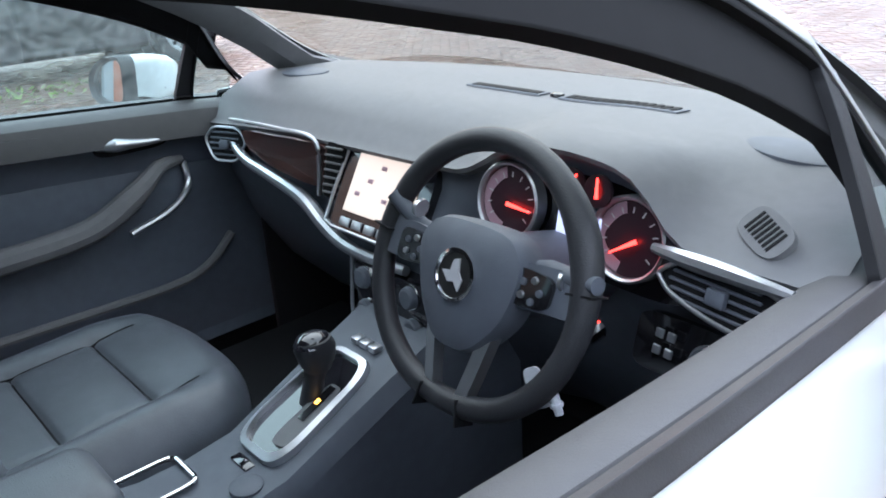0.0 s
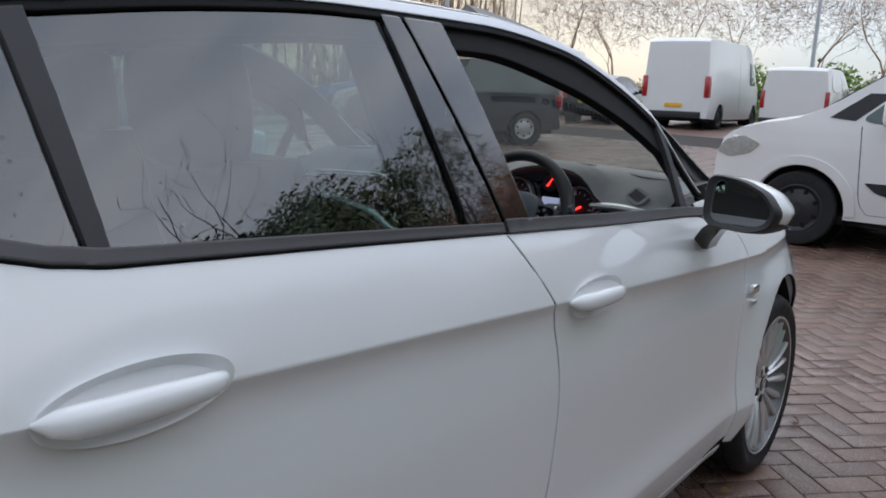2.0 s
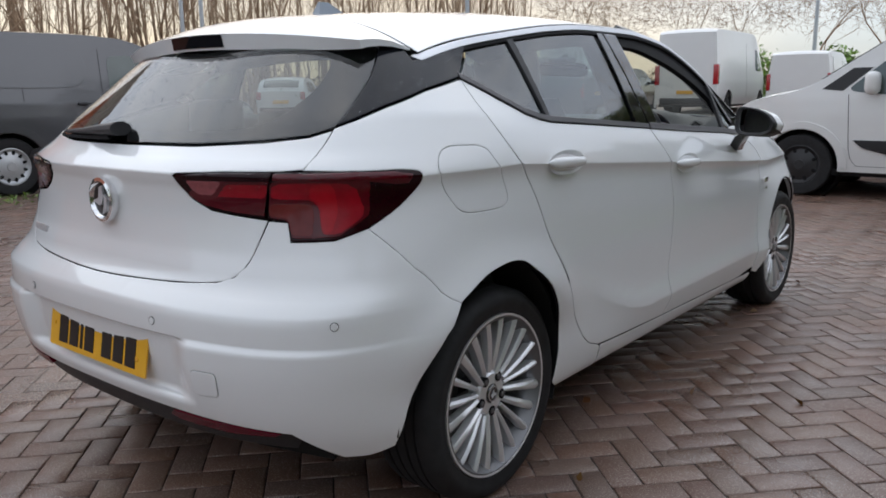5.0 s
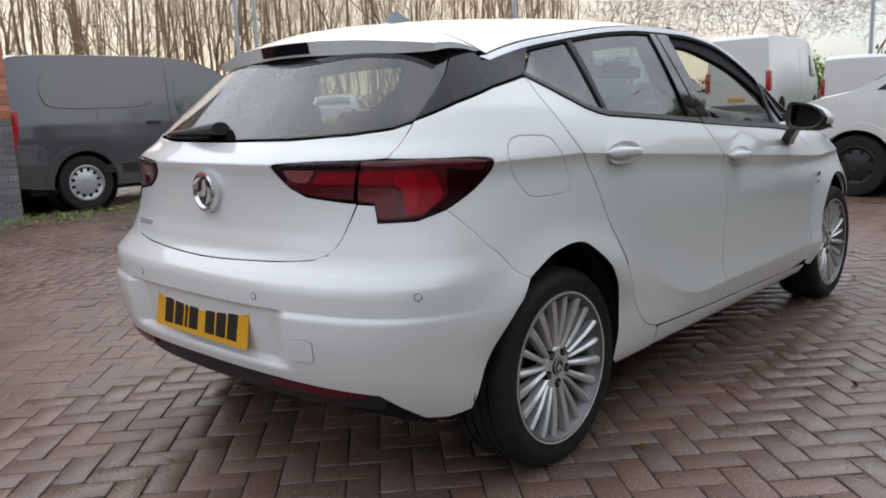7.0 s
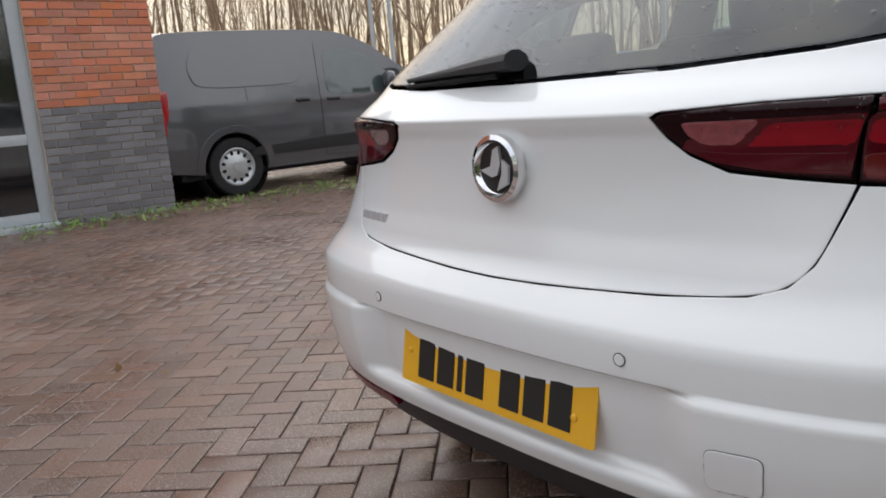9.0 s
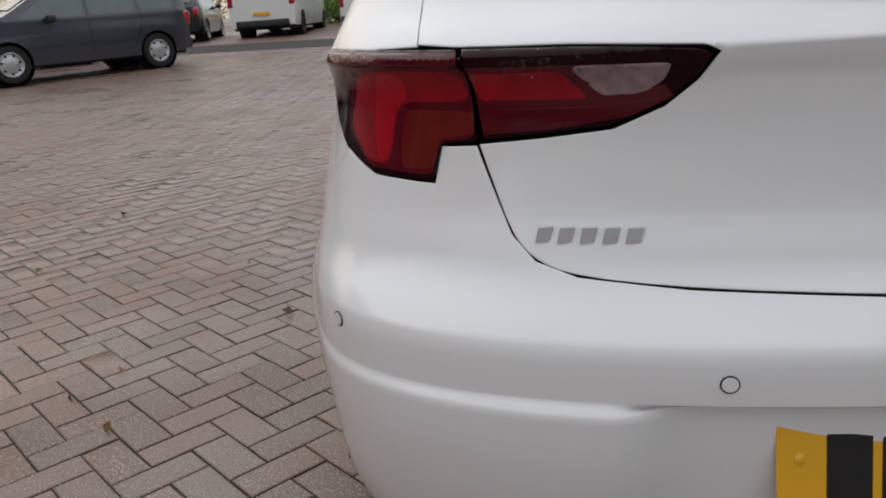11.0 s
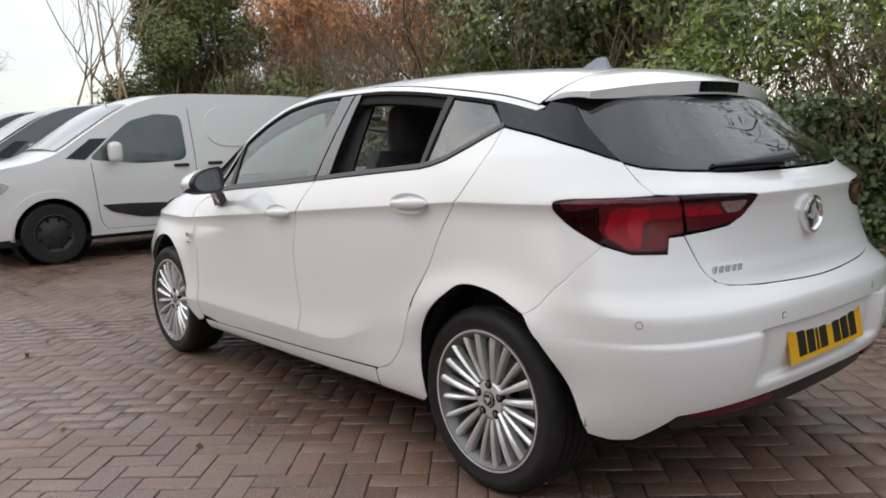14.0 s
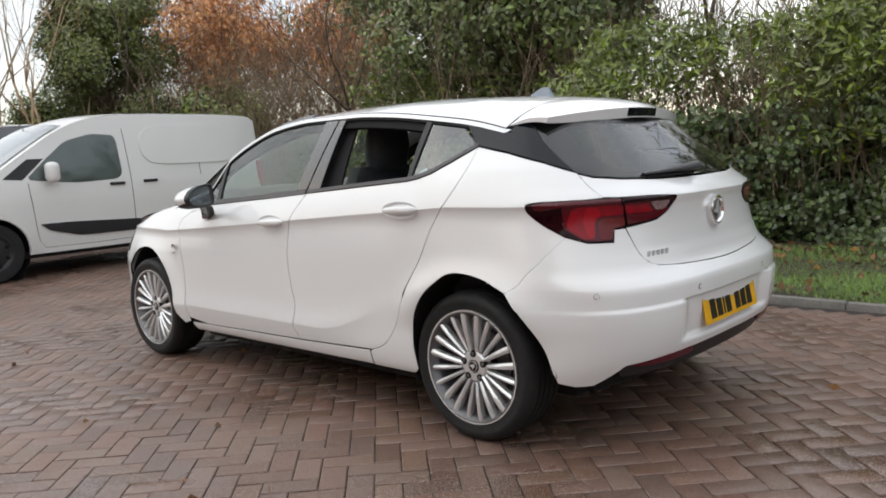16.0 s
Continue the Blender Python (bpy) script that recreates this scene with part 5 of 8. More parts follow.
# switch panel
bm = bmesh.new()
slab(bm, rounded([(-.09, -.045), (.085, -.03), (.085, .04), (-.09, .035)], 5, .2), .015, facing(.575, 1.965, .805, 14, -6))
sw = part("switch_panel", bm, PIANO, dash)
bm = bmesh.new()
lathe(bm, [(.024, 0), (.022, .010), (.018, .012), (.0001, .012)], 28, facing(.60, 1.955, .805, 14, -6))
kn = part("light_knob", bm, SOFT_DARK, sw)
bm = bmesh.new()
lathe(bm, [(.026, 0), (.026, .004), (.0235, .004), (.0235, 0)], 28, facing(.60, 1.955, .805, 14, -6), True)
part("knob_ring", bm, SATIN, kn)
for k in range(4):
    bm = bmesh.new()
    box(bm, -.055 + .018 * (k % 2), -.043 + .018 * (k % 2), -.012 + .022 * (k // 2), .0 + .022 * (k // 2), .0, .004, .001, 1, facing(.575, 1.957, .805, 14, -6))
    part("switch", bm, SATIN, sw)

# centre stack and console
bm = bmesh.new()
box(bm, -.115, .115, 1.945, 2.02, .60, .752, .012, 2, None)
stack = part("heater_panel", bm, PIANO, dash, "gloss black heater panel")
for x, z in ((-.075, .725), (.055, .725), (-.075, .66), (.06, .665)):
    bm = bmesh.new()
    lathe(bm, [(.020, 0), (.019, .014), (.015, .017), (.0001, .017)], 24, facing(x, 1.946, z, 6))
    kn = part("heater_knob", bm, SOFT_DARK, stack)
    bm = bmesh.new()
    lathe(bm, [(.0215, 0), (.0215, .006), (.0195, .006), (.0195, 0)], 24, facing(x, 1.946, z, 6), True)
    part("knob_ring", bm, CHROME, kn)
bm = bmesh.new()
tube(bm, [(-.125, 1.955, .76), (-.12, 1.94, .66), (-.105, 1.93, .60)], .004, 8)
part("stack_edge", bm, SATIN, stack)
bm = bmesh.new()
box(bm, -.11, .11, 1.92, 1.97, .595, .604, .003)
part("stack_lip", bm, SATIN, stack)
bm = bmesh.new()
loft(bm, [[(-w, y, .30), (-w, y, z - .03), (-w + .02, y, z), (w - .02, y, z), (w, y, z - .03), (w, y, .30)] for y, w, z in ((2.06, .125, .72), (1.88, .120, .692), (1.78, .115, .652), (1.58, .108, .566), (1.50, .108, .556), (1.42, .108, .556), (1.30, .105, .58), (1.0, .10, .60))])
console = part("centre_console", bm, SOFT_DARK, car, "dark centre console")
console.location = (.034, -.022, .008)
pl = Matrix.Translation((-.003, 1.68, .612)) @ pose(0, 0, 0, 23, 0, 0)
bm = bmesh.new()
shape = rounded([(-.066, -.115), (.066, -.115), (.060, .115), (-.060, .115)], 8, .30)
hole = rounded([(-.056, -.104), (.054, -.102), (.050, .104), (-.052, .104)], 8, .30)
vs = [bm.verts.new(pl @ Vector((x, y, .008))) for x, y in shape]
wv = [bm.verts.new(pl @ Vector((x, y, .011))) for x, y in hole]
dv = [bm.verts.new(pl @ Vector((x, y, -.004))) for x, y in hole]
ov = [bm.verts.new(pl @ Vector((x * 1.03, y * 1.02, -.004))) for x, y in shape]
n = len(shape)
for i in range(n):
    j = (i + 1) % n
    bm.faces.new((vs[i], vs[j], wv[j], wv[i]))
    bm.faces.new((wv[i], wv[j], dv[j], dv[i]))
    bm.faces.new((ov[i], ov[j], vs[j], vs[i]))
gate = part("selector_surround", bm, SATIN, console, "chrome surround of the gear selector")
bm = bmesh.new()
slab(bm, [(x * 1.01, y * 1.01) for x, y in hole], .004, pl @ Matrix.Translation((0, 0, .0)))
part("selector_well", bm, PIANO, gate)
bm = bmesh.new()
slab(bm, rounded([(.006, -.085), (.048, -.080), (.046, .050), (.010, .050)], 6, .3), .003, pl @ Matrix.Translation((0, 0, .006)))
part("selector_plate", bm, SOFT_GREY, gate)
bm = bmesh.new()
tube(bm, [(-.006, 1.690, .605), (-.002, 1.70, .65), (.002, 1.707, .690)], [.020, .017, .022], 14)
lever = part("gear_selector", bm, RIM_LEATHER, console, "black leather gear selector with a glossy cap")
bm = bmesh.new()
loft(bm, [[(cx + rx * math.cos(a), cy + ry * math.sin(a), z) for a in np.linspace(0, 2 * math.pi, 18, endpoint=False)] for z, cx, cy, rx, ry in ((.668, .002, 1.707, .020, .022), (.688, .003, 1.707, .027, .032), (.710, .004, 1.705, .030, .036), (.726, .005, 1.703, .025, .030), (.732, .005, 1.703, .012, .016))])
part("selector_head", bm, RIM_LEATHER, lever)
bm = bmesh.new()
loft(bm, [[(.004 + rx * math.cos(a), 1.702 + ry * math.sin(a), z - .003) for a in np.linspace(0, 2 * math.pi, 18, endpoint=False)] for z, rx, ry in ((.722, .0275, .033), (.733, .022, .027), (.739, .012, .015))])
part("selector_cap", bm, PIANO, lever)
bm = bmesh.new()
box(bm, .018, .034, -.03, .045, .0062, .0085, .001, 1, pl)
stripe = part("selector_scale", bm, PIANO, gate)
bm = bmesh.new()
box(bm, .022, .030, .005, .015, .0086, .0098, 0, 1, pl)
part("lit_mark", bm, AMBER_LIT, stripe, "small lit amber mark", smooth=False)
bm = bmesh.new()
for k in range(3):
    box(bm, -.035 + .024 * k, -.016 + .024 * k, 1.80, 1.82, .664, .675, .002)
part("console_switch", bm, SATIN, console)
bm = bmesh.new()
lathe(bm, [(.026, 0), (.026, .008), (.022, .010), (.0001, .010)], 28, Matrix.Translation((.050, 1.530, .556)))
part("power_socket_lid", bm, SOFT_DARK, console)
bm = bmesh.new()
box(bm, -.03, .02, 1.545, 1.565, .556, .566, .003)
part("parking_brake_switch", bm, PIANO, console)
bm = bmesh.new()
tube(bm, [Vector((x, y, .562)) for x, y in rounded([(-.105, 1.30), (-.015, 1.30), (-.015, 1.485), (-.105, 1.485)], 5, .16)], .0045, 8, closed=True)
part("cup_ring", bm, CHROME, console)
bm = bmesh.new()
box(bm, -.085, .085, .98, 1.36, .58, .68, .03, 3)
part("armrest", bm, LEATHER, console)

# steering wheel
SW = Matrix.Translation((.388, 1.709, .940)) @ pose(0, 0, 0, 90 - 21, 0, 0)
wheel_st = new("steering_wheel")
wheel_st.parent = car
wheel_st["label"] = "black leather steering wheel with silver lower spokes"
bm = bmesh.new()
ring = []
for k in range(64):
    a = 2 * math.pi * k / 64
    r = .1665 * (1 - .045 * max(0, -math.sin(a)) ** 6)
    ring.append(SW @ Vector((r * math.cos(a), r * math.sin(a), 0)))
rad = [.0155 + .0035 * math.exp(-(((math.degrees(2 * math.pi * k / 64) - t + 180) % 360 - 180) / 22) ** 2) for k in range(64) for t in (25,)]
tube(bm, ring, rad, 14, closed=True)
part("wheel_rim", bm, RIM_LEATHER, wheel_st)
for a in (8, 172, 258, 282):
    bm = bmesh.new()
    box(bm, .1505, .184, -.0012, .0012, -.0165, .0165, 0, 1, SW @ pose(0, 0, 0, 0, 0, a))
    part("rim_seam", bm, GAP_BLACK, wheel_st, smooth=False)
bm = bmesh.new()
pad = rounded([(-.090, .030), (-.060, .066), (.060, .066), (.090, .030), (.076, -.040), (.030, -.092), (-.030, -.092), (-.068, -.040)], 6, .38)
loft(bm, [[SW @ Vector((x * k, y * k, z)) for x, y in pad] for k, z in ((1.0, -.025), (1.02, .004), (.97, .018), (.80, .026), (.45, .030), (.1, .031))])
hubp = part("airbag_cover", bm, SOFT_DARK, wheel_st)
bm = bmesh.new()
lathe(bm, [(.032, .0285), (.0325, .034), (.0285, .035), (.027, .032), (.0001, .0315)], 36, SW)
em = part("wheel_badge", bm, CHROME, hubp, "round chrome badge")
bm = bmesh.new()
lathe(bm, [(.0268, .0318), (.0268, .0325), (.0001, .033)], 30, SW)
part("badge_disc", bm, INK, em)
bm = bmesh.new()
slab(bm, [(-.019, .002), (-.006, .004), (-.003, .018), (.006, .021), (.008, .005), (.016, -.004), (.012, -.018), (.003, -.008), (-.007, -.010)], .0025, SW @ Matrix.Translation((0, 0, .0355)))
part("badge_shape", bm, EMBLEM, em)
for s in (1, -1):
    bm = bmesh.new()
    loft(bm, [[SW @ Vector((s * x, y + h, z)) for h, z in ((.026, -.012), (.028, .006), (-.024, .008), (-.028, -.012))] for x, y in ((.060, .006), (.10, .012), (.158, .016))])
    spoke = part("spoke", bm, SOFT_DARK, wheel_st)
    bm = bmesh.new()
    slab(bm, rounded([(-.03, -.022), (.028, -.018), (.030, .020), (-.026, .024)], 5, .3), .008, SW @ Matrix.Translation((s * .100, .010, .013)))
    pod = part("button_pad", bm, PIANO, spoke)
    for k in range(5):
        a = 2 * math.pi * k / 5
        bm = bmesh.new()
        lathe(bm, [(.0048, 0), (.004, .003), (.0001, .003)], 10, SW @ Matrix.Translation((s * .100 + .014 * math.cos(a), .010 + .013 * math.sin(a), .013)))
        part("button", bm, SATIN if k % 2 else SOFT_DARK, pod)
    bm = bmesh.new()
    loft(bm, [[SW @ Vector((s * (x + w), y, z)) for w, z in ((-.009, -.008), (-.007, .008), (.010, .006), (.012, -.010))] for x, y in ((.046, -.062), (.036, -.108), (.026, -.150))])
    part("silver_spoke", bm, SATIN, wheel_st)
bm = bmesh.new()
loft(bm, [[(.365 + r * math.cos(a), y, z + r * .9 * math.sin(a)) for a in np.linspace(0, 2 * math.pi, 20, endpoint=False)] for y, z, r in ((1.775, .915, .045), (1.80, .908, .062), (1.90, .875, .066), (2.02, .85, .06))])
column = part("steering_column", bm, SOFT_DARK, dash)
for s, end in ((1, (.555, 1.795, .955)), (-1, (.215, 1.80, .985))):
    bm = bmesh.new()
    tube(bm, [(.365 + s * .05, 1.825, .925), (.365 + s * .11, 1.812, .945), end], [.009, .012, .010], 12)
    st = part("stalk", bm, SOFT_DARK, column)
    bm = bmesh.new()
    e = Vector(end)
    tube(bm, [e + Vector((-s * .05, .006, -.012)), e + Vector((-s * .045, .006, -.011))], .0128, 12)
    part("stalk_band", bm, SATIN, st)
# keys in the ignition
bm = bmesh.new()
tube(bm, [(.515, 1.85, .868), (.520, 1.80, .866), (.522, 1.77, .864)], [.012, .010, .008], 10)
key = part("ignition_key", bm, CHROME, dash, "ignition key with a pale tag")
bm = bmesh.new()
tube(bm, [(.520 + .013 * math.cos(a), 1.768, .852 + .016 * math.sin(a)) for a in np.linspace(0, 2 * math.pi, 20, endpoint=False)], .0012, 6, closed=True)
part("key_ring", bm, CHROME, key)
bm = bmesh.new()
slab(bm, rounded([(-.013, -.024), (.013, -.024), (.013, .024), (-.013, .024)], 5, .3), .003, Matrix.Translation((.497, 1.762, .822)) @ pose(0, 0, 0, 80, -28, 10))
part("key_tag", bm, TAG, key, "pale grey key tag")
bm = bmesh.new()
tube(bm, [(.516, 1.762, .838), (.523, 1.762, .822), (.531, 1.762, .802)], [.006, .006, .005], 10)
tube(bm, [(.526, 1.762, .815), (.5275, 1.762, .811)], .008, 10)
part("key_fob", bm, TAG, key)


# seats
def seat(cx, front, label):
    """A leather bucket seat: cushion with bolsters and seams, raked back, headrest."""
    s = new("front_seat")
    s.parent = car
    s["label"] = label
    seams_y, seams_u = (.19, .35), (-.58, .58)

    def cushion(u, d):
        """A point of the cushion: u across from -1 to 1, d metres behind its front."""
        near = max(0.0, 1 - d / .17)
        w = .262 * (1 - .20 * near ** 2.4)
        edge = max(0.0, .075 - d) / .075
        side = max(0.0, abs(u) - .78) / .22
        z = .596 - .055 * d - .070 * (1 - math.sqrt(max(0.0, 1 - edge ** 2))) - .062 * (1 - math.sqrt(max(0.0, 1 - min(1, side) ** 2)))
        z += .020 * math.exp(-((abs(u) - .74) / .15) ** 2) * (1 - near) + .010 * (1 - u * u)
        z += .005 * math.cos((d - .19) / .16 * 2 * math.pi + math.pi) * step(.10, .16, d) * step(.60, .45, abs(u))
        for c in seams_y:
            z -= .008 * math.exp(-((d - c) / .007) ** 2) * float(abs(u) < .60)
        for c in seams_u:
            z -= .008 * math.exp(-((u - c) / .03) ** 2) * step(.10, .19, d)
        return (cx + u * w, front - d - .045 * abs(u) ** 3 * near, float(z))

    ds = [.075 * (1 - math.cos(math.pi / 2 * k / 7)) for k in range(8)] + [.09, .105, .12, .135, .15, .165]
    for c in seams_y:
        ds += [c + o for o in (-.014, -.008, -.004, 0, .004, .008, .014)]
    ds = sorted(ds + [.22, .25, .28, .31, .39, .43, .47, .51, .54])
    us = [-1 + .22 * (1 - math.sin(math.pi / 2 * (1 - k / 6))) for k in range(6)] + [-.78, -.72, -.67, -.63, -.60, -.58, -.56, -.53, -.49, -.40, -.30, -.20, -.10]
    us = us + [0.0] + [-u for u in us[::-1]]
    rows = [[cushion(u, d) for u in us] for d in ds]
    rows = [[(x, y - .02, .44) for x, y, z in rows[0]], [(x, y, z - .05) for x, y, z in rows[0]]] + rows
    for r in rows:
        x0, y0, z0 = r[0]
        x1, y1, z1 = r[-1]
        r.insert(0, (x0 - .004, y0, z0 - .05))
        r.insert(0, (x0, y0, .42))
        r.append((x1 + .004, y1, z1 - .05))
        r.append((x1, y1, .42))
    bm = bmesh.new()
    loft(bm, rows, closed_ring=False, caps=False)
    part("seat_cushion", bm, LEATHER, s, "black leather cushion with side bolsters")
    for u in seams_u:
        bm = bmesh.new()
        tube(bm, [cushion(u, d) for d in np.linspace(.10, .53, 24)], .0022, 6)
        part("seam", bm, GAP_BLACK, s)
    for back in seams_y:
        bm = bmesh.new()
        tube(bm, [cushion(u, back) for u in np.linspace(-.58, .58, 15)], .0024, 6)
        part("seam", bm, GAP_BLACK, s)
    bm = bmesh.new()
    rings = []
    for f in np.linspace(0, 1, 10):
        y, z = front - .52 - .20 * f, .58 + .56 * f
        w = .235 - .06 * f ** 2.5
        t = .085 - .03 * f
        ring = []
        for a in np.linspace(0, 2 * math.pi, 24, endpoint=False):
            c_, s_ = math.cos(a), math.sin(a)
            px = w * np.sign(c_) * abs(c_) ** .55
            py = t * np.sign(s_) * abs(s_) ** .7 + (.03 * (abs(px) / w) ** 3 if s_ > 0 else 0)
            ring.append((cx + px, y + py, z))
        rings.append(ring)
    loft(bm, rings)
    part("backrest", bm, LEATHER, s)
    for u in (-.055, .055):
        bm = bmesh.new()
        tube(bm, [(cx + u, front - .725, 1.08), (cx + u, front - .75, 1.18)], .006, 8)
        part("headrest_post", bm, CHROME, s)
    bm = bmesh.new()
    rings = []
    for z, w, t in ((1.115, .090, .035), (1.135, .122, .052), (1.19, .134, .058), (1.25, .136, .060), (1.31, .126, .054), (1.335, .105, .040), (1.345, .07, .02)):
        rings.append([(cx + w * np.sign(math.cos(a)) * abs(math.cos(a)) ** .6, front - .755 - (z - 1.16) * .1 + t * np.sign(math.sin(a)) * abs(math.sin(a)) ** .7, z) for a in np.linspace(0, 2 * math.pi, 22, endpoint=False)])
    loft(bm, rings)
    part("headrest", bm, LEATHER, s)
    bm = bmesh.new()
    box(bm, cx - .22, cx + .22, front - .50, front - .06, .30, .50, .02)
    part("seat_base", bm, CARPET, s)


seat(-.365, 1.69, "black leather passenger seat")
seat(.375, 1.50, "black leather driver's seat")
bm = bmesh.new()
loft(bm, [[(-.66, y, z), (.66, y, z), (.66, y - d, z2), (-.66, y - d, z2)] for y, z, d, z2 in ((.80, .50, .1, .40), (.78, .585, .1, .42), (.42, .575, .1, .42), (.26, .56, .1, .44), (.14, .80, .12, .70), (.06, 1.00, .12, .95), (.02, 1.03, .08, 1.0))])
bench = part("rear_bench", bm, LEATHER, car, "black leather rear bench")
for cx in (-.40, 0, .40):
    bm = bmesh.new()
    box(bm, cx - .12, cx + .12, -.05, .05, 1.02, 1.155 if cx else 1.12, .035, 3)
    part("rear_headrest", bm, LEATHER, bench)
bm = bmesh.new()
loft(bm, [[(-.60, .02, .98), (.60, .02, .98), (.60, .02, 1.0), (-.60, .02, 1.0)], [(-.50, -.42, .985), (.50, -.42, .985), (.50, -.42, 1.003), (-.50, -.42, 1.003)]])
part("parcel_shelf", bm, CARPET, car)
bm = bmesh.new()
box(bm, -.74, .74, -.40, 2.25, .30, .34, .01)
part("carpet", bm, CARPET, car)

# door cards, pillars, roof lining
for side in (right, left):
    s = 1 if side is right else -1
    own = [o for o in car.children if o.name.startswith("front_door") and o.data.vertices[0].co.x * s > 0][0]
    own_r = [o for o in car.children if o.name.startswith("rear_door") and o.data.vertices[0].co.x * s > 0][0]
    card = [(1.12, .33), (2.16, .33), (2.18, .60), (2.15, .90), (2.05, .972), (1.80, .988), (1.45, 1.012), (1.10, 1.036), (1.13, .7)]
    panel("door_card", side(card), DOOR_GREY, own, "dark moulded inner door", lift=-.082, thick=-.02, gap=0, grid=.06)
    card_r = [(.45, .40), (1.08, .33), (1.12, .6), (1.06, 1.036), (.70, 1.062), (.372, 1.084), (.16, 1.11), (.0, 1.15), (.05, 1.0), (.2, .85), (.34, .6)]
    panel("door_card", side(card_r), DOOR_GREY, own_r, lift=-.082, thick=-.02, gap=0, grid=.06)
    cap = [(1.12, 1.034), (1.45, 1.009), (1.80, .986), (2.10, .967)]
    for outl, holder in ((cap, own), ([(.02, 1.146), (.16, 1.106), (.372, 1.081), (.70, 1.059), (1.05, 1.035)], own_r)):
        bm = bmesh.new()
        rings = []
        for q, z in glide(outl, 4):
            p = whole(np.array([s * (q - QC)]), np.array([z]))[0]
            rings.append([(p[0] - s * a, p[1], z + b) for a, b in ((.012, -.004), (.018, .004), (.026, .006), (.055, .001), (.072, -.010), (.080, -.03), (.084, -.07))])
        loft(bm, rings, closed_ring=False, caps=False)
        part("door_capping", bm, SILL_GREY, holder)
    # inner frames round the windows
    f1 = rail_points(.95, 2.12, .026, 26)
    panel("window_frame", side(f1 + [(q, z - .032 * float(step(1.15, 1.6, q))) for q, z in rail_points(.97, 2.00, .064, 26)][::-1]), GAP_BLACK, own, lift=-.010, thick=.02, gap=0, grid=.03)
    f2 = rail_points(.17, .93, .026, 22)
    panel("window_frame", side(f2 + rail_points(.20, .92, .062, 22)[::-1]), GAP_BLACK, own_r, lift=-.010, thick=.02, gap=0, grid=.03)
    panel("pillar_trim", side([(.86, 1.0), (1.16, 1.0)] + rail_points(1.06, .84, .02, 4)), CARPET, car, lift=-.045, thick=-.01, gap=0, grid=.05)
    panel("pillar_trim", side([(-.12, 1.19), (-.30, 1.15), (-.56, 1.08), (-.50, 1.20), (-.42, 1.275), (-.2, 1.27), (0.0, 1.29), (-.05, 1.24)]), SOFT_GREY, car, lift=-.04, thick=-.01, gap=0, grid=.05)
    panel("boot_trim", side([(-.62, .50), (-.60, 1.06), (-.28, 1.14), (-.05, 1.18), (.05, 1.0), (.2, .85), (.30, .72), (.1, .74), (-.2, .70), (-.45, .6)]), CARPET, car, lift=-.05, thick=-.01, gap=0, grid=.06)
    bm = bmesh.new()
    rings = []
    for y in np.linspace(1.25, 2.36, 14):
        z = float(RAIL(y)) if y < 2.2 else float(RAIL(2.2)) - (y - 2.2) * .3
        xe = float(half_width(min(y, 2.2), z))
        rings.append([(s * (xe - a), y, z + b) for a, b in ((.012, -.035), (.030, -.060), (.075, -.030), (.095, .012), (.07, .03), (.02, .0))])
    loft(bm, rings)
    part("screen_pillar_trim", bm, SOFT_GREY, car)
    # handle, arm pull and pocket on the inner door
    def on_card(q, z, off=.0):
        p = whole(np.array([s * (q - QC)]), np.array([z]))[0]
        return Vector((p[0] - s * (.082 + off), p[1], z))
    bm = bmesh.new()
    tube(bm, [on_card(1.807, .920, .030), on_card(1.767, .921, .036), on_card(1.727, .925, .037), on_card(1.697, .928, .035), on_card(1.655, .926, .024)], [.006, .008, .011, .016, .005], 12)
    part("inner_handle", bm, SATIN, own, "bright inner door handle")
    bm = bmesh.new()
    slab(bm, rounded([(-.085, -.03), (.085, -.03), (.085, .032), (-.085, .022)], 5, .3), .006, Matrix.Translation(on_card(1.737, .932, .020)) @ pose(0, 0, 0, 90, 0, 90 if s < 0 else -90))
    part("handle_recess", bm, GAP_BLACK, own)
    bm = bmesh.new()
    line = glide([on_card(1.857, .852, .012), on_card(1.797, .850, .03), on_card(1.727, .81, .045), on_card(1.627, .756, .05), on_card(1.497, .738, .05), on_card(1.297, .735, .05), on_card(1.097, .735, .045)], 5)
    tube(bm, line, [.010 + .018 * min(1, i / 12) for i in range(len(line))], 10)
    part("arm_pull", bm, SOFT_GREY, own)
    bm = bmesh.new()
    line = glide([on_card(1.862, .845, .01), on_card(1.852, .79, .03), on_card(1.797, .745, .04), on_card(1.697, .715, .045)], 5)
    tube(bm, line, .008, 8)
    part("pull_strip", bm, SATIN, own)
    bm = bmesh.new()
    line = glide([on_card(1.957, .63, .012), on_card(1.877, .575, .03), on_card(1.777, .552, .036), on_card(1.537, .555, .04), on_card(1.247, .56, .04)], 5)
    tube(bm, line, .011, 8)
    part("pocket_edge", bm, SOFT_GREY, own)


def under(u, y):
    return top(u / .7, y) - np.stack([np.zeros_like(u * y), np.zeros_like(u * y), np.full_like(u * y, .032)], -1)


panel("roof_lining", [(-.655, -.10), (.655, -.10), (.655, 1.36), (.3, 1.42), (-.3, 1.42), (-.655, 1.36)], HEADLINER, car, surface=under, grid=.08, gap=0, thick=.004, round_edge=False)
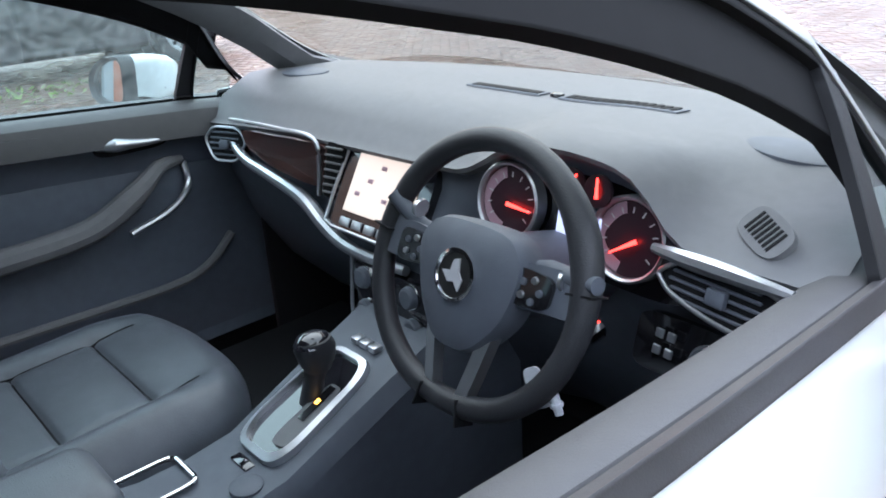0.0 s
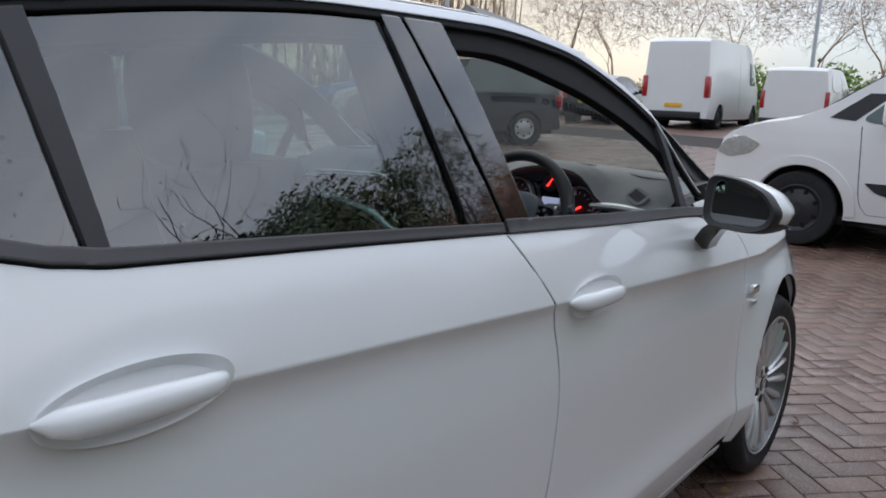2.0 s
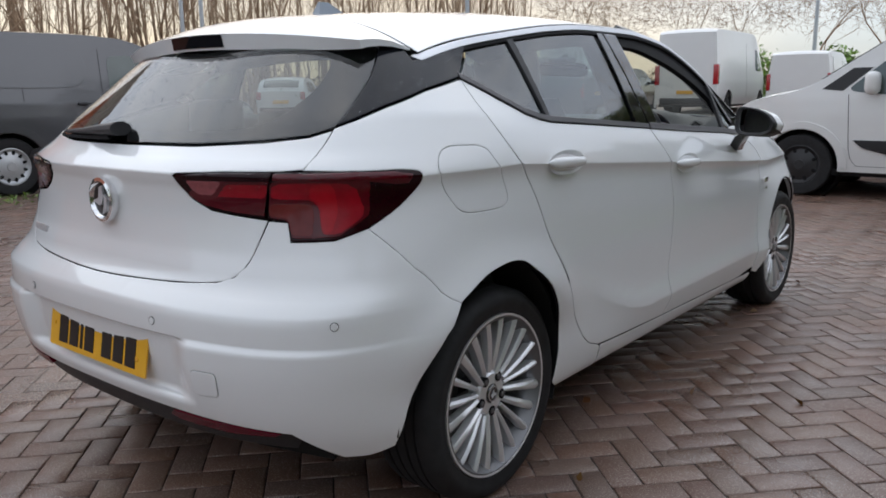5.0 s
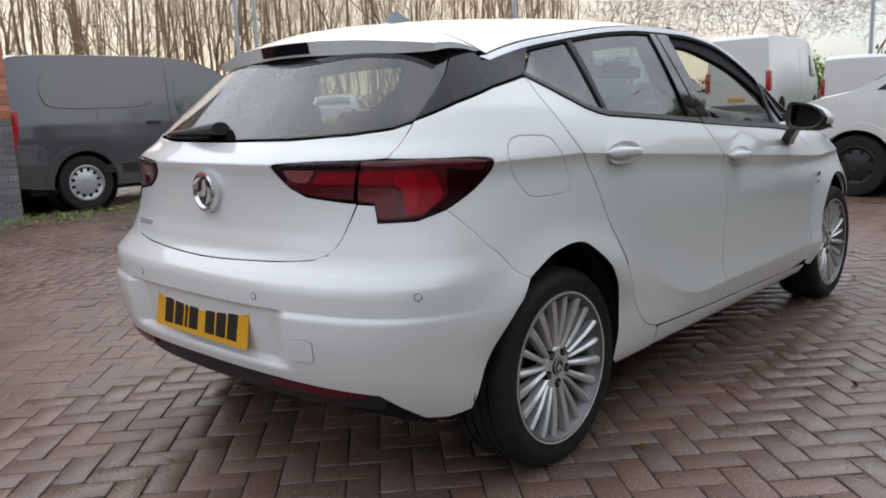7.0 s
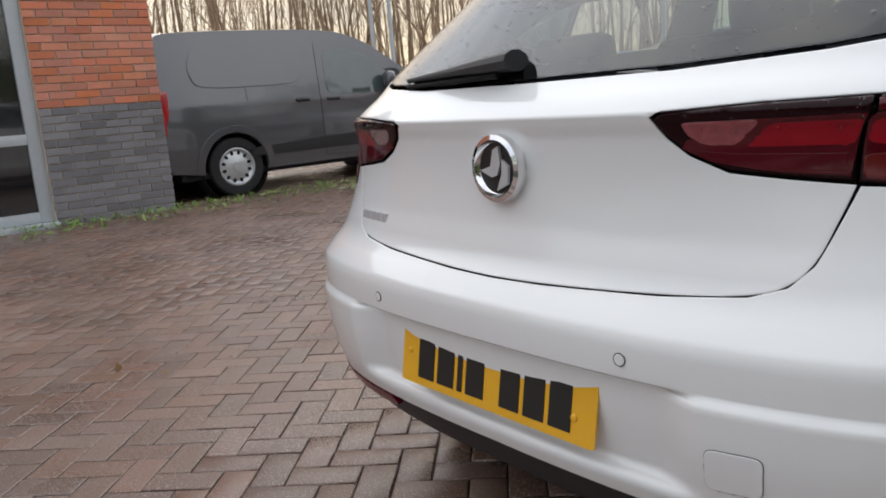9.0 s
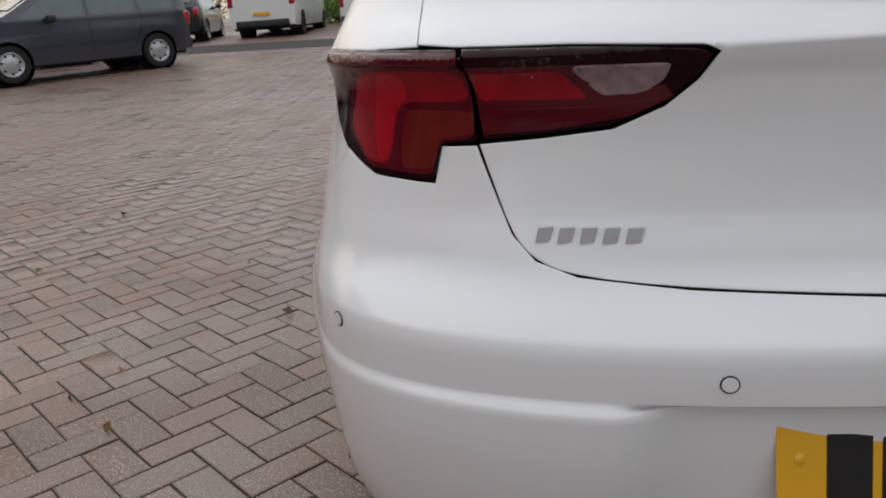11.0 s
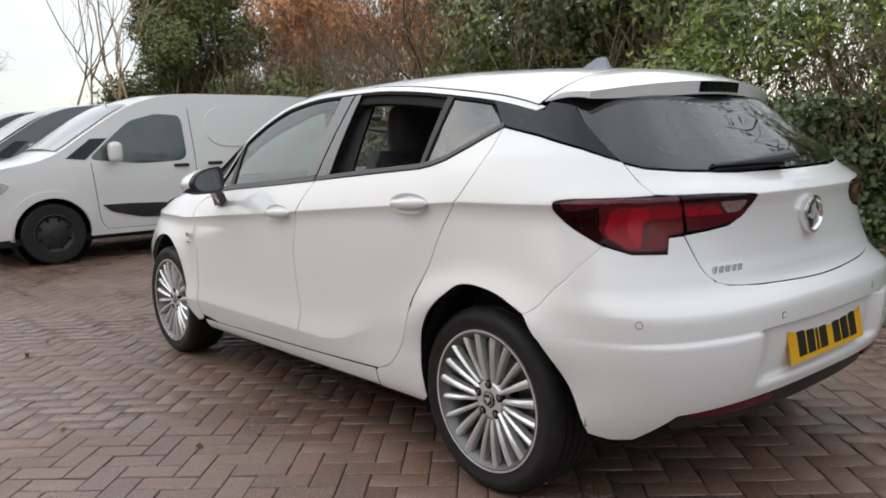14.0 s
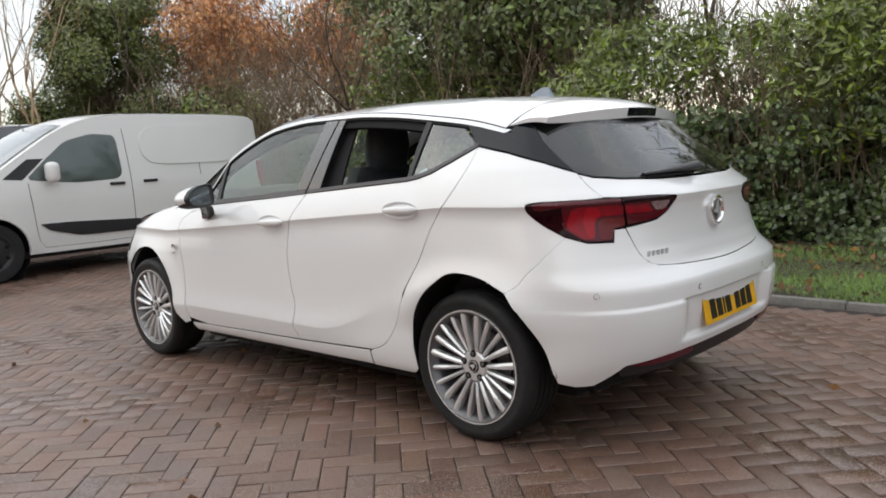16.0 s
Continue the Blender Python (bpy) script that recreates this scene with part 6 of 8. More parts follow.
# inside mirror
mm = Matrix.Translation((.03, 1.735, 1.272)) @ pose(0, 0, 0, 82, 3, 22)
bm = bmesh.new()
slab(bm, rounded([(-.125, -.034), (.125, -.034), (.120, .034), (-.120, .034)], 7, .28), .030, mm)
im = part("inside_mirror", bm, GLOSS_BLACK, car, "black inside mirror under the windscreen")
bm = bmesh.new()
slab(bm, rounded([(-.118, -.029), (.118, -.029), (.113, .029), (-.113, .029)], 7, .28), .001, mm @ Matrix.Translation((0, 0, .0012)))
part("mirror_glass", bm, MIRROR, im)
bm = bmesh.new()
tube(bm, [(.03, 1.75, 1.285), (.02, 1.785, 1.305), (.0, 1.79, 1.330)], [.012, .014, .03], 10)
box(bm, -.05, .05, 1.72, 1.84, 1.305, 1.330, .01)
part("mirror_stalk", bm, SOFT_DARK, im)


# ---- yard ----
PAVER = mat("brown_paving_block", (.146, .083, .060), .36, specular=.6, spread=.24, scale=90, big=1.2, bump=.45, bump_scale=240, random_tint=.20, noise_rough=.18)
def add_specks(m, scale, colour, lo, hi):
    """Pale stone chips showing in a surface."""
    t = m.node_tree
    p = t.nodes["Principled BSDF"]
    old = p.inputs["Base Color"].links[0].from_socket
    geo, nz, mr, mx = t.nodes.new("ShaderNodeNewGeometry"), t.nodes.new("ShaderNodeTexNoise"), t.nodes.new("ShaderNodeMapRange"), t.nodes.new("ShaderNodeMix")
    nz.inputs["Scale"].default_value, nz.inputs["Detail"].default_value = scale, 1.0
    mr.inputs["From Min"].default_value, mr.inputs["From Max"].default_value = lo, hi
    mx.data_type, mx.inputs["B"].default_value = "RGBA", (*colour, 1)
    t.links.new(geo.outputs["Position"], nz.inputs["Vector"])
    t.links.new(nz.outputs["Fac"], mr.inputs["Value"])
    t.links.new(mr.outputs["Result"], mx.inputs["Factor"])
    t.links.new(old, mx.inputs["A"])
    t.links.new(mx.outputs["Result"], p.inputs["Base Color"])


add_specks(PAVER, 210, (.33, .28, .24), .58, .67)
JOINT = mat("dark_joint_sand", (.030, .024, .021), .9, spread=.3, scale=60)
FAR_PAVING = mat("far_brown_paving", (.150, .088, .066), .48, spread=.22, scale=5, big=.35, bump=.3, bump_scale=60, noise_rough=.15)
KERB = mat("grey_concrete_kerb", (.20, .19, .17), .85, spread=.25, scale=40, big=5, bump=.5, bump_scale=200, random_tint=.12)
SOIL = mat("dark_soil", (.045, .034, .024), .95, spread=.4, scale=14, big=2, bump=.5, bump_scale=60)
GRASS = mat("grass_blades", (.17, .27, .055), .6, spread=.3, scale=3, big=1.0, random_tint=.35)
LAUREL = mat("laurel_leaves", (.165, .215, .040), .36, spread=.3, scale=4, big=.8, random_tint=.45)
IVY = mat("dark_ivy_leaves", (.095, .138, .046), .38, spread=.3, scale=4, big=.8, random_tint=.45)
RUSSET = mat("olive_brown_leaves", (.25, .175, .075), .7, spread=.35, scale=2, big=.6, random_tint=.4)
EVERGREEN = mat("evergreen_leaves", (.125, .168, .048), .38, spread=.35, scale=2, big=.6, random_tint=.4)
OLIVE = mat("olive_ivy_leaves", (.125, .150, .034), .45, spread=.35, scale=2, big=.6, random_tint=.4)
ORANGE = mat("orange_withered_leaves", (.66, .33, .14), .75, spread=.3, scale=3, big=.8, random_tint=.3)
DRY = mat("dry_brown_leaves", (.17, .085, .035), .75, spread=.35, scale=5, big=1, random_tint=.4)
BARK = mat("grey_brown_bark", (.085, .062, .045), .85, spread=.35, scale=30, big=3, bump=.5, bump_scale=80)
BARK_WARM = mat("pale_warm_bark", (.36, .25, .15), .8, spread=.3, scale=30, big=3, bump=.4, bump_scale=80)
HEDGE_SHADE = mat("hedge_inner_shade", (.030, .032, .018), .95, spread=.4, scale=14, big=2, bump=.5, bump_scale=60)
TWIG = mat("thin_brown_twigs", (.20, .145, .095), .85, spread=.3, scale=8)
# Far twigs get a paler tan than TWIG, painting in the haze
TWIG_FAR = mat("warm_haze_far_twigs", (.34, .24, .155), .85, spread=.3, scale=4)


def rise(x, y):
    """How the yard climbs gently away from the car."""
    up = .006 * np.clip(y - 3, 0, 6) + .022 * np.clip(y - 9, 0, 31)
    return up + .014 * np.clip(-2.5 - np.asarray(x, float), 0, 6)


def sheet(name, xs, ys, dz, material, label):
    bm = bmesh.new()
    vs = [[bm.verts.new((x, y, float(rise(x, y)) + dz)) for x in xs] for y in ys]
    for a, b in zip(vs, vs[1:]):
        for i in range(len(xs) - 1):
            bm.faces.new((a[i], a[i + 1], b[i + 1], b[i]))
    return tagged(part(name, bm, material, None, label), kind="structure")


YS = [-1500, -300, -60, -20, -8, 0, 3, 4, 5, 6, 7, 8, 9, 10, 12, 14, 17, 20, 25, 30, 40, 60, 120, 400, 1500]
XS = [-1500, -300, -60, -30, -16, -12, -8.5, -7, -5, -3.5, -2.5, -1, 0, 2.42]
ground = sheet("ground", XS + [5, 30, 300, 1500], YS, -.010, FAR_PAVING, "brown block-paved yard running out to the horizon")
sheet("paving_bed", [x for x in XS if x > -17 and x < 2.4] + [2.415], [y for y in YS if -9 < y < 21], -.005, JOINT, "dark sandy joints between the paving blocks")

# ---- the brick building and the planting ----
BRICK_RED = mat("red_facing_brick", (.52, .185, .105), .85, spread=.15, scale=60, big=3, bump=.5, bump_scale=220, random_tint=.18)
BRICK_BLUE = mat("blue_grey_engineering_brick", (.17, .165, .175), .7, spread=.2, scale=60, big=3, bump=.4, bump_scale=220, random_tint=.25)
MORTAR = mat("pale_mortar", (.50, .43, .36), .95, spread=.15, scale=60)
FRAME_GREY = mat("pale_grey_window_frame", (.42, .45, .47), .4, spread=.06, scale=20)

wall_x, wall_y, wall_z = -7.15, 1.32, .055
bm = bmesh.new()
box(bm, wall_x - 5.0, wall_x - .012, .14, wall_y - .012, wall_z - .3, 4.2)
pier = tagged(part("wall_pier", bm, MORTAR, None, "brick pier, blue-grey below and red above", smooth=False), kind="structure")
bm = bmesh.new()
box(bm, wall_x - 5.0, wall_x - .30, -9.0, .14, wall_z - .3, 4.2)
tagged(part("wall_north", bm, BRICK_RED, None, "red brick wall of the showroom", smooth=False), kind="structure")
window = thing("window_1", "large showroom window in a pale grey frame", "window")
window["kind"] = "structure"
for y0, y1, z0, z1 in ((.02, .14, .12, 4.0), (-2.4, .02, .12, .22), (-2.4, .02, .86, .96), (-1.28, -1.16, .22, 4.0), (-2.52, -2.4, .12, 4.0), (-2.4, .02, 2.9, 3.0)):
    bm = bmesh.new()
    box(bm, wall_x - .14, wall_x - .05, y0, y1, z0, z1, .006)
    part("window_frame", bm, FRAME_GREY, window)
bm = bmesh.new()
box(bm, wall_x - .16, wall_x + .05, -2.6, .17, .05, .118, .008)
part("window_sill", bm, FRAME_GREY, window)
for y0, y1, z0, z1 in ((-1.16, .02, .22, .86), (-2.4, -1.28, .22, .86), (-1.16, .02, .96, 2.9), (-2.4, -1.28, .96, 2.9)):
    bm = bmesh.new()
    box(bm, wall_x - .10, wall_x - .094, y0, y1, z0, z1)
    part("pane", bm, PIANO, window, smooth=False)

# ---- leaves and grass ----
rng = np.random.default_rng(7)


def quick_mesh(name, v, f, material, parent):
    """A mesh straight from arrays of corners and triangles."""
    mesh = bpy.data.meshes.new(name)
    mesh.vertices.add(len(v))
    mesh.vertices.foreach_set("co", np.asarray(v, np.float32).ravel())
    mesh.loops.add(len(f) * 3)
    mesh.loops.foreach_set("vertex_index", f.ravel().astype(np.int32))
    mesh.polygons.add(len(f))
    mesh.polygons.foreach_set("loop_start", (np.arange(len(f)) * 3).astype(np.int32))
    mesh.polygons.foreach_set("loop_total", np.full(len(f), 3, np.int32))
    mesh.update()
    mesh.validate()
    return link_mesh(name, mesh, material, parent)


def unit(v):
    return v / np.maximum(np.linalg.norm(v, axis=1, keepdims=True), 1e-6)


def scatter_leaves(name, centres, size, material, label, category, droop=.5, parent=None, aspect=.55, face=None, loose=.55, spray=1):
    """Many small folded leaves, as one piece of greenery; they turn towards face, in sprays round their twigs."""
    c = np.asarray(centres, float)
    if spray > 1:
        c = np.repeat(c, spray, 0) + rng.normal(0, size * .75, (len(c) * spray, 3))
        if face is not None and np.ndim(face) == 2:
            face = np.repeat(face, spray, 0)
    n = len(c)
    if face is None:
        k = unit(rng.normal(0, 1, (n, 3)) + np.array([0, 0, .8]))
    else:
        k = unit(unit(np.broadcast_to(np.asarray(face, float), (n, 3))) + rng.normal(0, loose, (n, 3)))
    d = rng.normal(0, 1, (n, 3)) + np.array([0, 0, -droop * 1.6])
    d = unit(d - k * np.sum(d * k, 1, keepdims=True))
    s = np.cross(d, k)
    L = size * rng.uniform(.6, 1.35, n)[:, None]
    tip, base = c + d * L * .5 - k * L * .10, c - d * L * .5 - k * L * .04
    mid = c + k * L * .03
    e1, e2 = c - d * L * .06 + s * L * aspect * .5 + k * L * .07, c - d * L * .06 - s * L * aspect * .5 + k * L * .07
    v = np.stack([base, e1, tip, e2, mid], 1).reshape(-1, 3)
    i = np.arange(n) * 5
    f = np.concatenate([np.stack([i + a, i + b, i + 4], 1) for a, b in ((0, 1), (1, 2), (2, 3), (3, 0))]) if n < 30000 else np.concatenate([np.stack([i, i + 1, i + 2], 1), np.stack([i, i + 2, i + 3], 1)])
    ob = quick_mesh(name, v, f, material, parent)
    if parent is None:
        tagged(ob, label, category, kind="stuff")
    elif label:
        ob["label"] = label
    return ob


def scatter_twigs(name, bases, heading, length, radius, material, label, category, wander=.35, joints=4, parent=None):
    """Many thin bent stems, tapered, three-sided, as one piece of brushwood."""
    p = np.asarray(bases, float)
    n = len(p)
    d = unit(np.broadcast_to(np.asarray(heading, float), (n, 3)) + rng.normal(0, wander, (n, 3)))
    L = (length * rng.uniform(.5, 1.4, n))[:, None]
    r0 = (radius * rng.uniform(.6, 1.5, n))[:, None]
    rows = []
    for j in range(joints + 1):
        s = unit(np.cross(d, np.array([.31, .77, .55])))
        t = np.cross(d, s)
        r = r0 * (1 - .8 * j / joints)
        rows.append(np.stack([p + r * (math.cos(a) * s + math.sin(a) * t) for a in (0, 2.094, 4.189)], 1))
        p = p + d * L / joints
        d = unit(d + rng.normal(0, wander * .55, (n, 3)) + np.array([0, 0, .05]))
    v = np.stack(rows, 1).reshape(-1, 3)
    i = np.arange(n)[:, None] * 3 * (joints + 1)
    f = []
    for j in range(joints):
        for a in range(3):
            q0, q1 = i + 3 * j + a, i + 3 * j + (a + 1) % 3
            f += [np.concatenate([q0, q1, q1 + 3], 1), np.concatenate([q0, q1 + 3, q0 + 3], 1)]
    ob = quick_mesh(name, v, np.concatenate(f), material, parent)
    if parent is None:
        tagged(ob, label, category, kind="stuff")
    elif label:
        ob["label"] = label
    return ob


# verge: kerb, soil, grass
bm = bmesh.new()
xs, ys = [2.50, 2.9, 3.6, 4.3, 5.2, 7.0, 14], [-40, -12, -6, -3, -1, 1, 3, 5, 8, 12, 20, 60]
vs = [[bm.verts.new((x, y, float(rise(x, y)) + .035 + .05 * min(x - 2.5, 2.5) / 2.5 + .02 * math.sin(x * 3 + y * 1.7))) for x in xs] for y in ys]
for a, b in zip(vs, vs[1:]):
    for i in range(len(xs) - 1):
        bm.faces.new((a[i], a[i + 1], b[i + 1], b[i]))
tagged(part("verge", bm, SOIL, None, "dark soil verge under the grass and hedge"), kind="structure")


def verge_z(x, y):
    return rise(x, y) + .035 + .05 * np.minimum(x - 2.5, 2.5) / 2.5 + .02 * np.sin(x * 3 + y * 1.7)


kerb = thing("kerb", "low grey concrete edging kerb along the paving", "kerb")
kerb["kind"] = "structure"
kmesh = None
for k in range(34):
    y = -8 + .60 * k
    if kmesh is None:
        bm = bmesh.new()
        box(bm, 2.425, 2.495, -.297, .297, -.06, .050, .008)
        o = part("kerb_stone", bm, KERB, kerb)
        kmesh = o.data
    else:
        o = new("kerb_stone", kmesh)
        o.parent = kerb
    o.location = (random.uniform(-.004, .004), y, float(rise(2.4, y)) + random.uniform(-.004, .004))
n = 90000
gx = 2.50 + 2.2 * rng.random(n) ** 1.1
gy = rng.uniform(-3.0, 6.5, n)
gz = verge_z(gx, gy)
patch = np.sin(gx * 4.1 + gy * 2.3) + np.sin(gx * 1.7 - gy * 3.1 + 1) + rng.normal(0, .8, n) - np.clip(gx - 4.0, 0, 1) * 2.5
gx, gy, gz = gx[patch > -1.1], gy[patch > -1.1], gz[patch > -1.1]
n = len(gx)
h = rng.uniform(.02, .065, n)
ang = rng.uniform(0, 2 * np.pi, n)
lean = rng.normal(0, .035, (n, 2))
wid = rng.uniform(.002, .004, n)
b0 = np.stack([gx - wid * np.cos(ang), gy - wid * np.sin(ang), gz], 1)
b1 = np.stack([gx + wid * np.cos(ang), gy + wid * np.sin(ang), gz], 1)
tp = np.stack([gx + lean[:, 0], gy + lean[:, 1], gz + h], 1)
mesh = bpy.data.meshes.new("grass")
mesh.from_pydata(np.stack([b0, b1, tp], 1).reshape(-1, 3).tolist(), [], np.arange(3 * n).reshape(-1, 3).tolist())
tagged(link_mesh("grass", mesh, GRASS, None), "short green grass on the verge", "grass", kind="stuff")
n = 1500
x, y = rng.uniform(2.55, 4.9, n), rng.uniform(-3, 8, n)
keep = rng.random(n) < np.where(x > 3.9, 1.0, .22)
x, y = x[keep], y[keep]
scatter_leaves("fallen_leaves", np.stack([x, y, verge_z(x, y) + .03], 1), .075, DRY, "dry brown fallen leaves under the hedge", "leaves", 0.0, aspect=.75)
n = 70
x, y = rng.uniform(-3.2, 2.4, n), rng.uniform(-3, 4, n)
scatter_leaves("stray_leaves", np.stack([x, y, rise(x, y) + .012], 1), .04, DRY, "few stray dry leaves on the paving", "leaves", 0.0, aspect=.7)
n = 900
x, y = wall_x + rng.random(n) ** 2 * .6, rng.uniform(-1.5, 4.5, n)
scatter_leaves("weeds", np.stack([x, y, rise(x, y) + rng.random(n) * .06], 1), .07, GRASS, "weeds at the foot of the wall", "weeds", -.4, aspect=.25)


def hedge_front(y, z):
    """How far out the hedge's face stands."""
    return 4.75 + .35 * np.sin(y * 1.3 + 1.0) + .22 * np.sin(y * 2.9 + z * 2.0) + .30 * np.sin(z * 2.1 + y * .6) + .28 * np.clip(z - 1.3, -1, 3)


def hedge_leaves(n, y0, y1, z0, z1, depth):
    y, z = rng.uniform(y0, y1, n), z0 + (z1 - z0) * rng.random(n)
    lump = .25 * np.sin(y * 5.3 + z * 4.1) * np.sin(z * 6.0 - y * 2.2)
    x = hedge_front(y, z) + lump + depth * rng.random(n) ** 1.6 + .05
    return np.stack([x, y, z + rise(2.4, y)], 1)


WALLWARD = (-1.0, -.15, .55)
scatter_leaves("ivy_hedge", hedge_leaves(8500, -7, 9, .02, 1.45, .45), .062, IVY, "dense dark ivy hedge beside the verge", "hedge", .6, aspect=.85, face=WALLWARD, loose=.55, spray=10)
p = hedge_leaves(8500, -7, 7.0, .55, 2.45, .8)
thin = np.sin(p[:, 1] * 1.9 + p[:, 2] * 1.3) + np.sin(p[:, 1] * .7 - p[:, 2] * 2.2) + rng.normal(0, .45, len(p))
p = p[(thin > -.45 + .55 * np.clip(p[:, 2] - 1.8, 0, 2) - .25 * (p[:, 1] < 3)) & (p[:, 2] > .75 + .35 * np.sin(p[:, 1] * 1.4))]
scatter_leaves("laurel_shrubs", p, .098, LAUREL, "light green laurel shrubs above the ivy", "shrub", .35, aspect=.36, face=WALLWARD, loose=.75, spray=9)
# Dark lumpy sheet added behind the leaves to paint the hedge's inner shade
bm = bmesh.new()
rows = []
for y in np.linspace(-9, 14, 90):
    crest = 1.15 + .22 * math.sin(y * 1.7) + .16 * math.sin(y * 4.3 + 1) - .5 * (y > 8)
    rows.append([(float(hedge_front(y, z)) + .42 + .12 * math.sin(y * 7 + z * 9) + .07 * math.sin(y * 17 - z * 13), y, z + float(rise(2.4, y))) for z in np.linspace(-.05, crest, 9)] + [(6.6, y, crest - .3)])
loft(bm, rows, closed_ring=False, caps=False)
tagged(part("hedge_shade_sheet", bm, HEDGE_SHADE, None), "dark sheet standing in for the shade inside the hedge", "hedge", kind="stuff")
# the thicket behind: brown stems, withered and green leaves, thinner towards its top
n = 8000
y = -9 + 31 * rng.random(n) ** .8
x = 5.3 + .3 * np.sin(y * 1.1) + 4.2 * rng.random(n)
z = 2.6 * rng.random(n) ** 1.2
scatter_twigs("brushwood", np.stack([x, y, z + rise(2.4, y)], 1), (0, 0, 1), 1.4, .008, TWIG, "dense brown stems of the bare thicket", "brushwood", .45)
y = rng.uniform(-2.6, 1.6, 420)
scatter_twigs("hedge_stems", np.stack([hedge_front(y, 1.2) - .02 + .3 * rng.random(420), y, .5 + 1.3 * rng.random(420)], 1), (-.1, 0, 1), .75, .006, TWIG, "bare brown stems standing out of the hedge", "brushwood", .25)
n = 1500
y = rng.uniform(-9, 20, n)
scatter_twigs("high_brushwood", np.stack([6.3 + 2.6 * rng.random(n), y, 2.2 + 2.6 * rng.random(n) ** 1.3], 1), (0, 0, 1), 1.6, .008, TWIG, "bare upper twigs of the thicket", "brushwood", .5)
n = 5200
y = rng.uniform(-9, 22, n)
x = 6.0 + 3.4 * rng.random(n)
top_h = 2.7 + .8 * np.sin(y * .9) + .6 * np.sin(y * 2.3 + 1)
z = np.maximum(top_h, .8) * rng.random(n) ** .75
open_sky = (y > 1.2) & (y < 3.7) & (z > 2.0)
x, y, z = x[~open_sky], y[~open_sky], z[~open_sky]
scatter_leaves("withered_thicket", np.stack([x, y, z + rise(2.4, y)], 1), .072, RUSSET, "olive-brown withered leaves of the thicket", "shrub", .5, aspect=.5, face=WALLWARD, loose=.9, spray=8)
n = 15000
y = rng.uniform(-9, 13.0, n)
x = 6.2 + 2.8 * rng.random(n)
z = .8 + (3.7 + 1.9 * step(1.5, -.8, y) + 1.7 * step(5.5, 8.5, y)) * rng.random(n)
keep = np.sin(y * 1.25 + .4) + np.sin(y * .6 + z * 1.1) + rng.normal(0, .35, n) > .2 + .1 * (y < 1.0) + .12 * np.clip(z - 2.6, 0, 3) - .5 * ((y > 3) & (z < 3.4))
keep &= ((y < 7.2) | (z > 3.7)) & ~((y > 1.2) & (y < 3.7) & (z > 2.2) & (rng.random(n) < .9))
scatter_leaves("evergreen_thicket", np.stack([x, y, z + rise(2.4, y)], 1)[keep], .095, EVERGREEN, "evergreen leaves high in the thicket", "shrub", .4, aspect=.42, face=WALLWARD, loose=.8, spray=11)


def branch(bm, p, d, length, radius, depth, r, twist=.55, sides=5, up=.12):
    """A limb that tapers, bends and forks."""
    pts, rad = [p.copy()], [radius]
    n = 4
    for k in range(n):
        d = (d + Vector((r.gauss(0, .16), r.gauss(0, .16), r.gauss(up, .12)))).normalized()
        p = p + d * length / n
        pts.append(p.copy())
        rad.append(max(radius * (1 - .5 * (k + 1) / n), .0025))
    tube(bm, pts, rad, sides if depth > 1 else 3)
    if depth <= 0:
        return
    for k in range(r.choice((2, 3, 3)) if depth > 1 else 3):
        q = pts[r.randint(2, n)] if k else pts[-1]
        axis = Vector((r.gauss(0, 1), r.gauss(0, 1), r.gauss(0, .5))).normalized()
        nd = (d + axis * twist * r.uniform(.6, 1.3)).normalized()
        branch(bm, q, nd, length * r.uniform(.55, .8), rad[-1] * (.9 if k == 0 else .7), depth - 1, r, twist, sides, up)


def bare_tree(seed, height, spread, depth, bark, twig=None, stems=1, radius=.09):
    r = random.Random(seed)
    bm = bmesh.new()
    for s in range(stems):
        d = Vector((r.gauss(0, spread), r.gauss(0, spread), 1)).normalized()
        branch(bm, Vector((r.gauss(0, .12) * stems, r.gauss(0, .2) * stems, -.1)), d, height * .36, radius * r.uniform(.7, 1), depth, r)
    mesh = bpy.data.meshes.new("limbs")
    bm.to_mesh(mesh)
    bm.free()
    mesh.shade_smooth()
    mesh.materials.append(bark)
    return mesh


def crown(at, radius, n, size, material, parent, hollow=.55, flat=.8, clumps=14):
    """Leaves in uneven clumps with gaps between them."""
    out, turn = [], []
    n //= 3
    for k in range(clumps):
        v = rng.normal(0, 1, 3)
        v /= np.linalg.norm(v)
        c = v * radius * rng.uniform(hollow, 1.0) * np.array([1, 1, flat])
        q = rng.normal(0, 1, (n // clumps, 3))
        q /= np.linalg.norm(q, axis=1, keepdims=True)
        out.append(c + q * radius * rng.uniform(.25, .42) * rng.random((n // clumps, 1)) ** .4)
        turn.append(q + v * .8 + np.array([0, 0, .35]))
    return scatter_leaves("crown", np.concatenate(out) + np.array(at), size, material, "", "", .4, parent, face=np.concatenate(turn), loose=.45, spray=4)


def tree(label, x, y, mesh, turn=0.0, size=1.0, group="", leaves=None):
    t = thing("tree", label, "tree", group, (x, y, float(rise(min(x, 2.4), y))), turn)
    o = new("trunk", mesh)
    o.parent = t
    o.scale = (size, size, size)
    for args in leaves or ():
        crown(parent=t, **args)
    return t


shrub_mesh = [bare_tree(40 + k, 3.6, .35, 3, TWIG, stems=5, radius=.03) for k in range(3)]
limb_mesh = [bare_tree(60 + k, 6.5, .22, 4, BARK, stems=2, radius=.075) for k in range(3)]
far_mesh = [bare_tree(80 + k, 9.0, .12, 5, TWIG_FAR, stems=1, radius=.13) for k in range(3)]
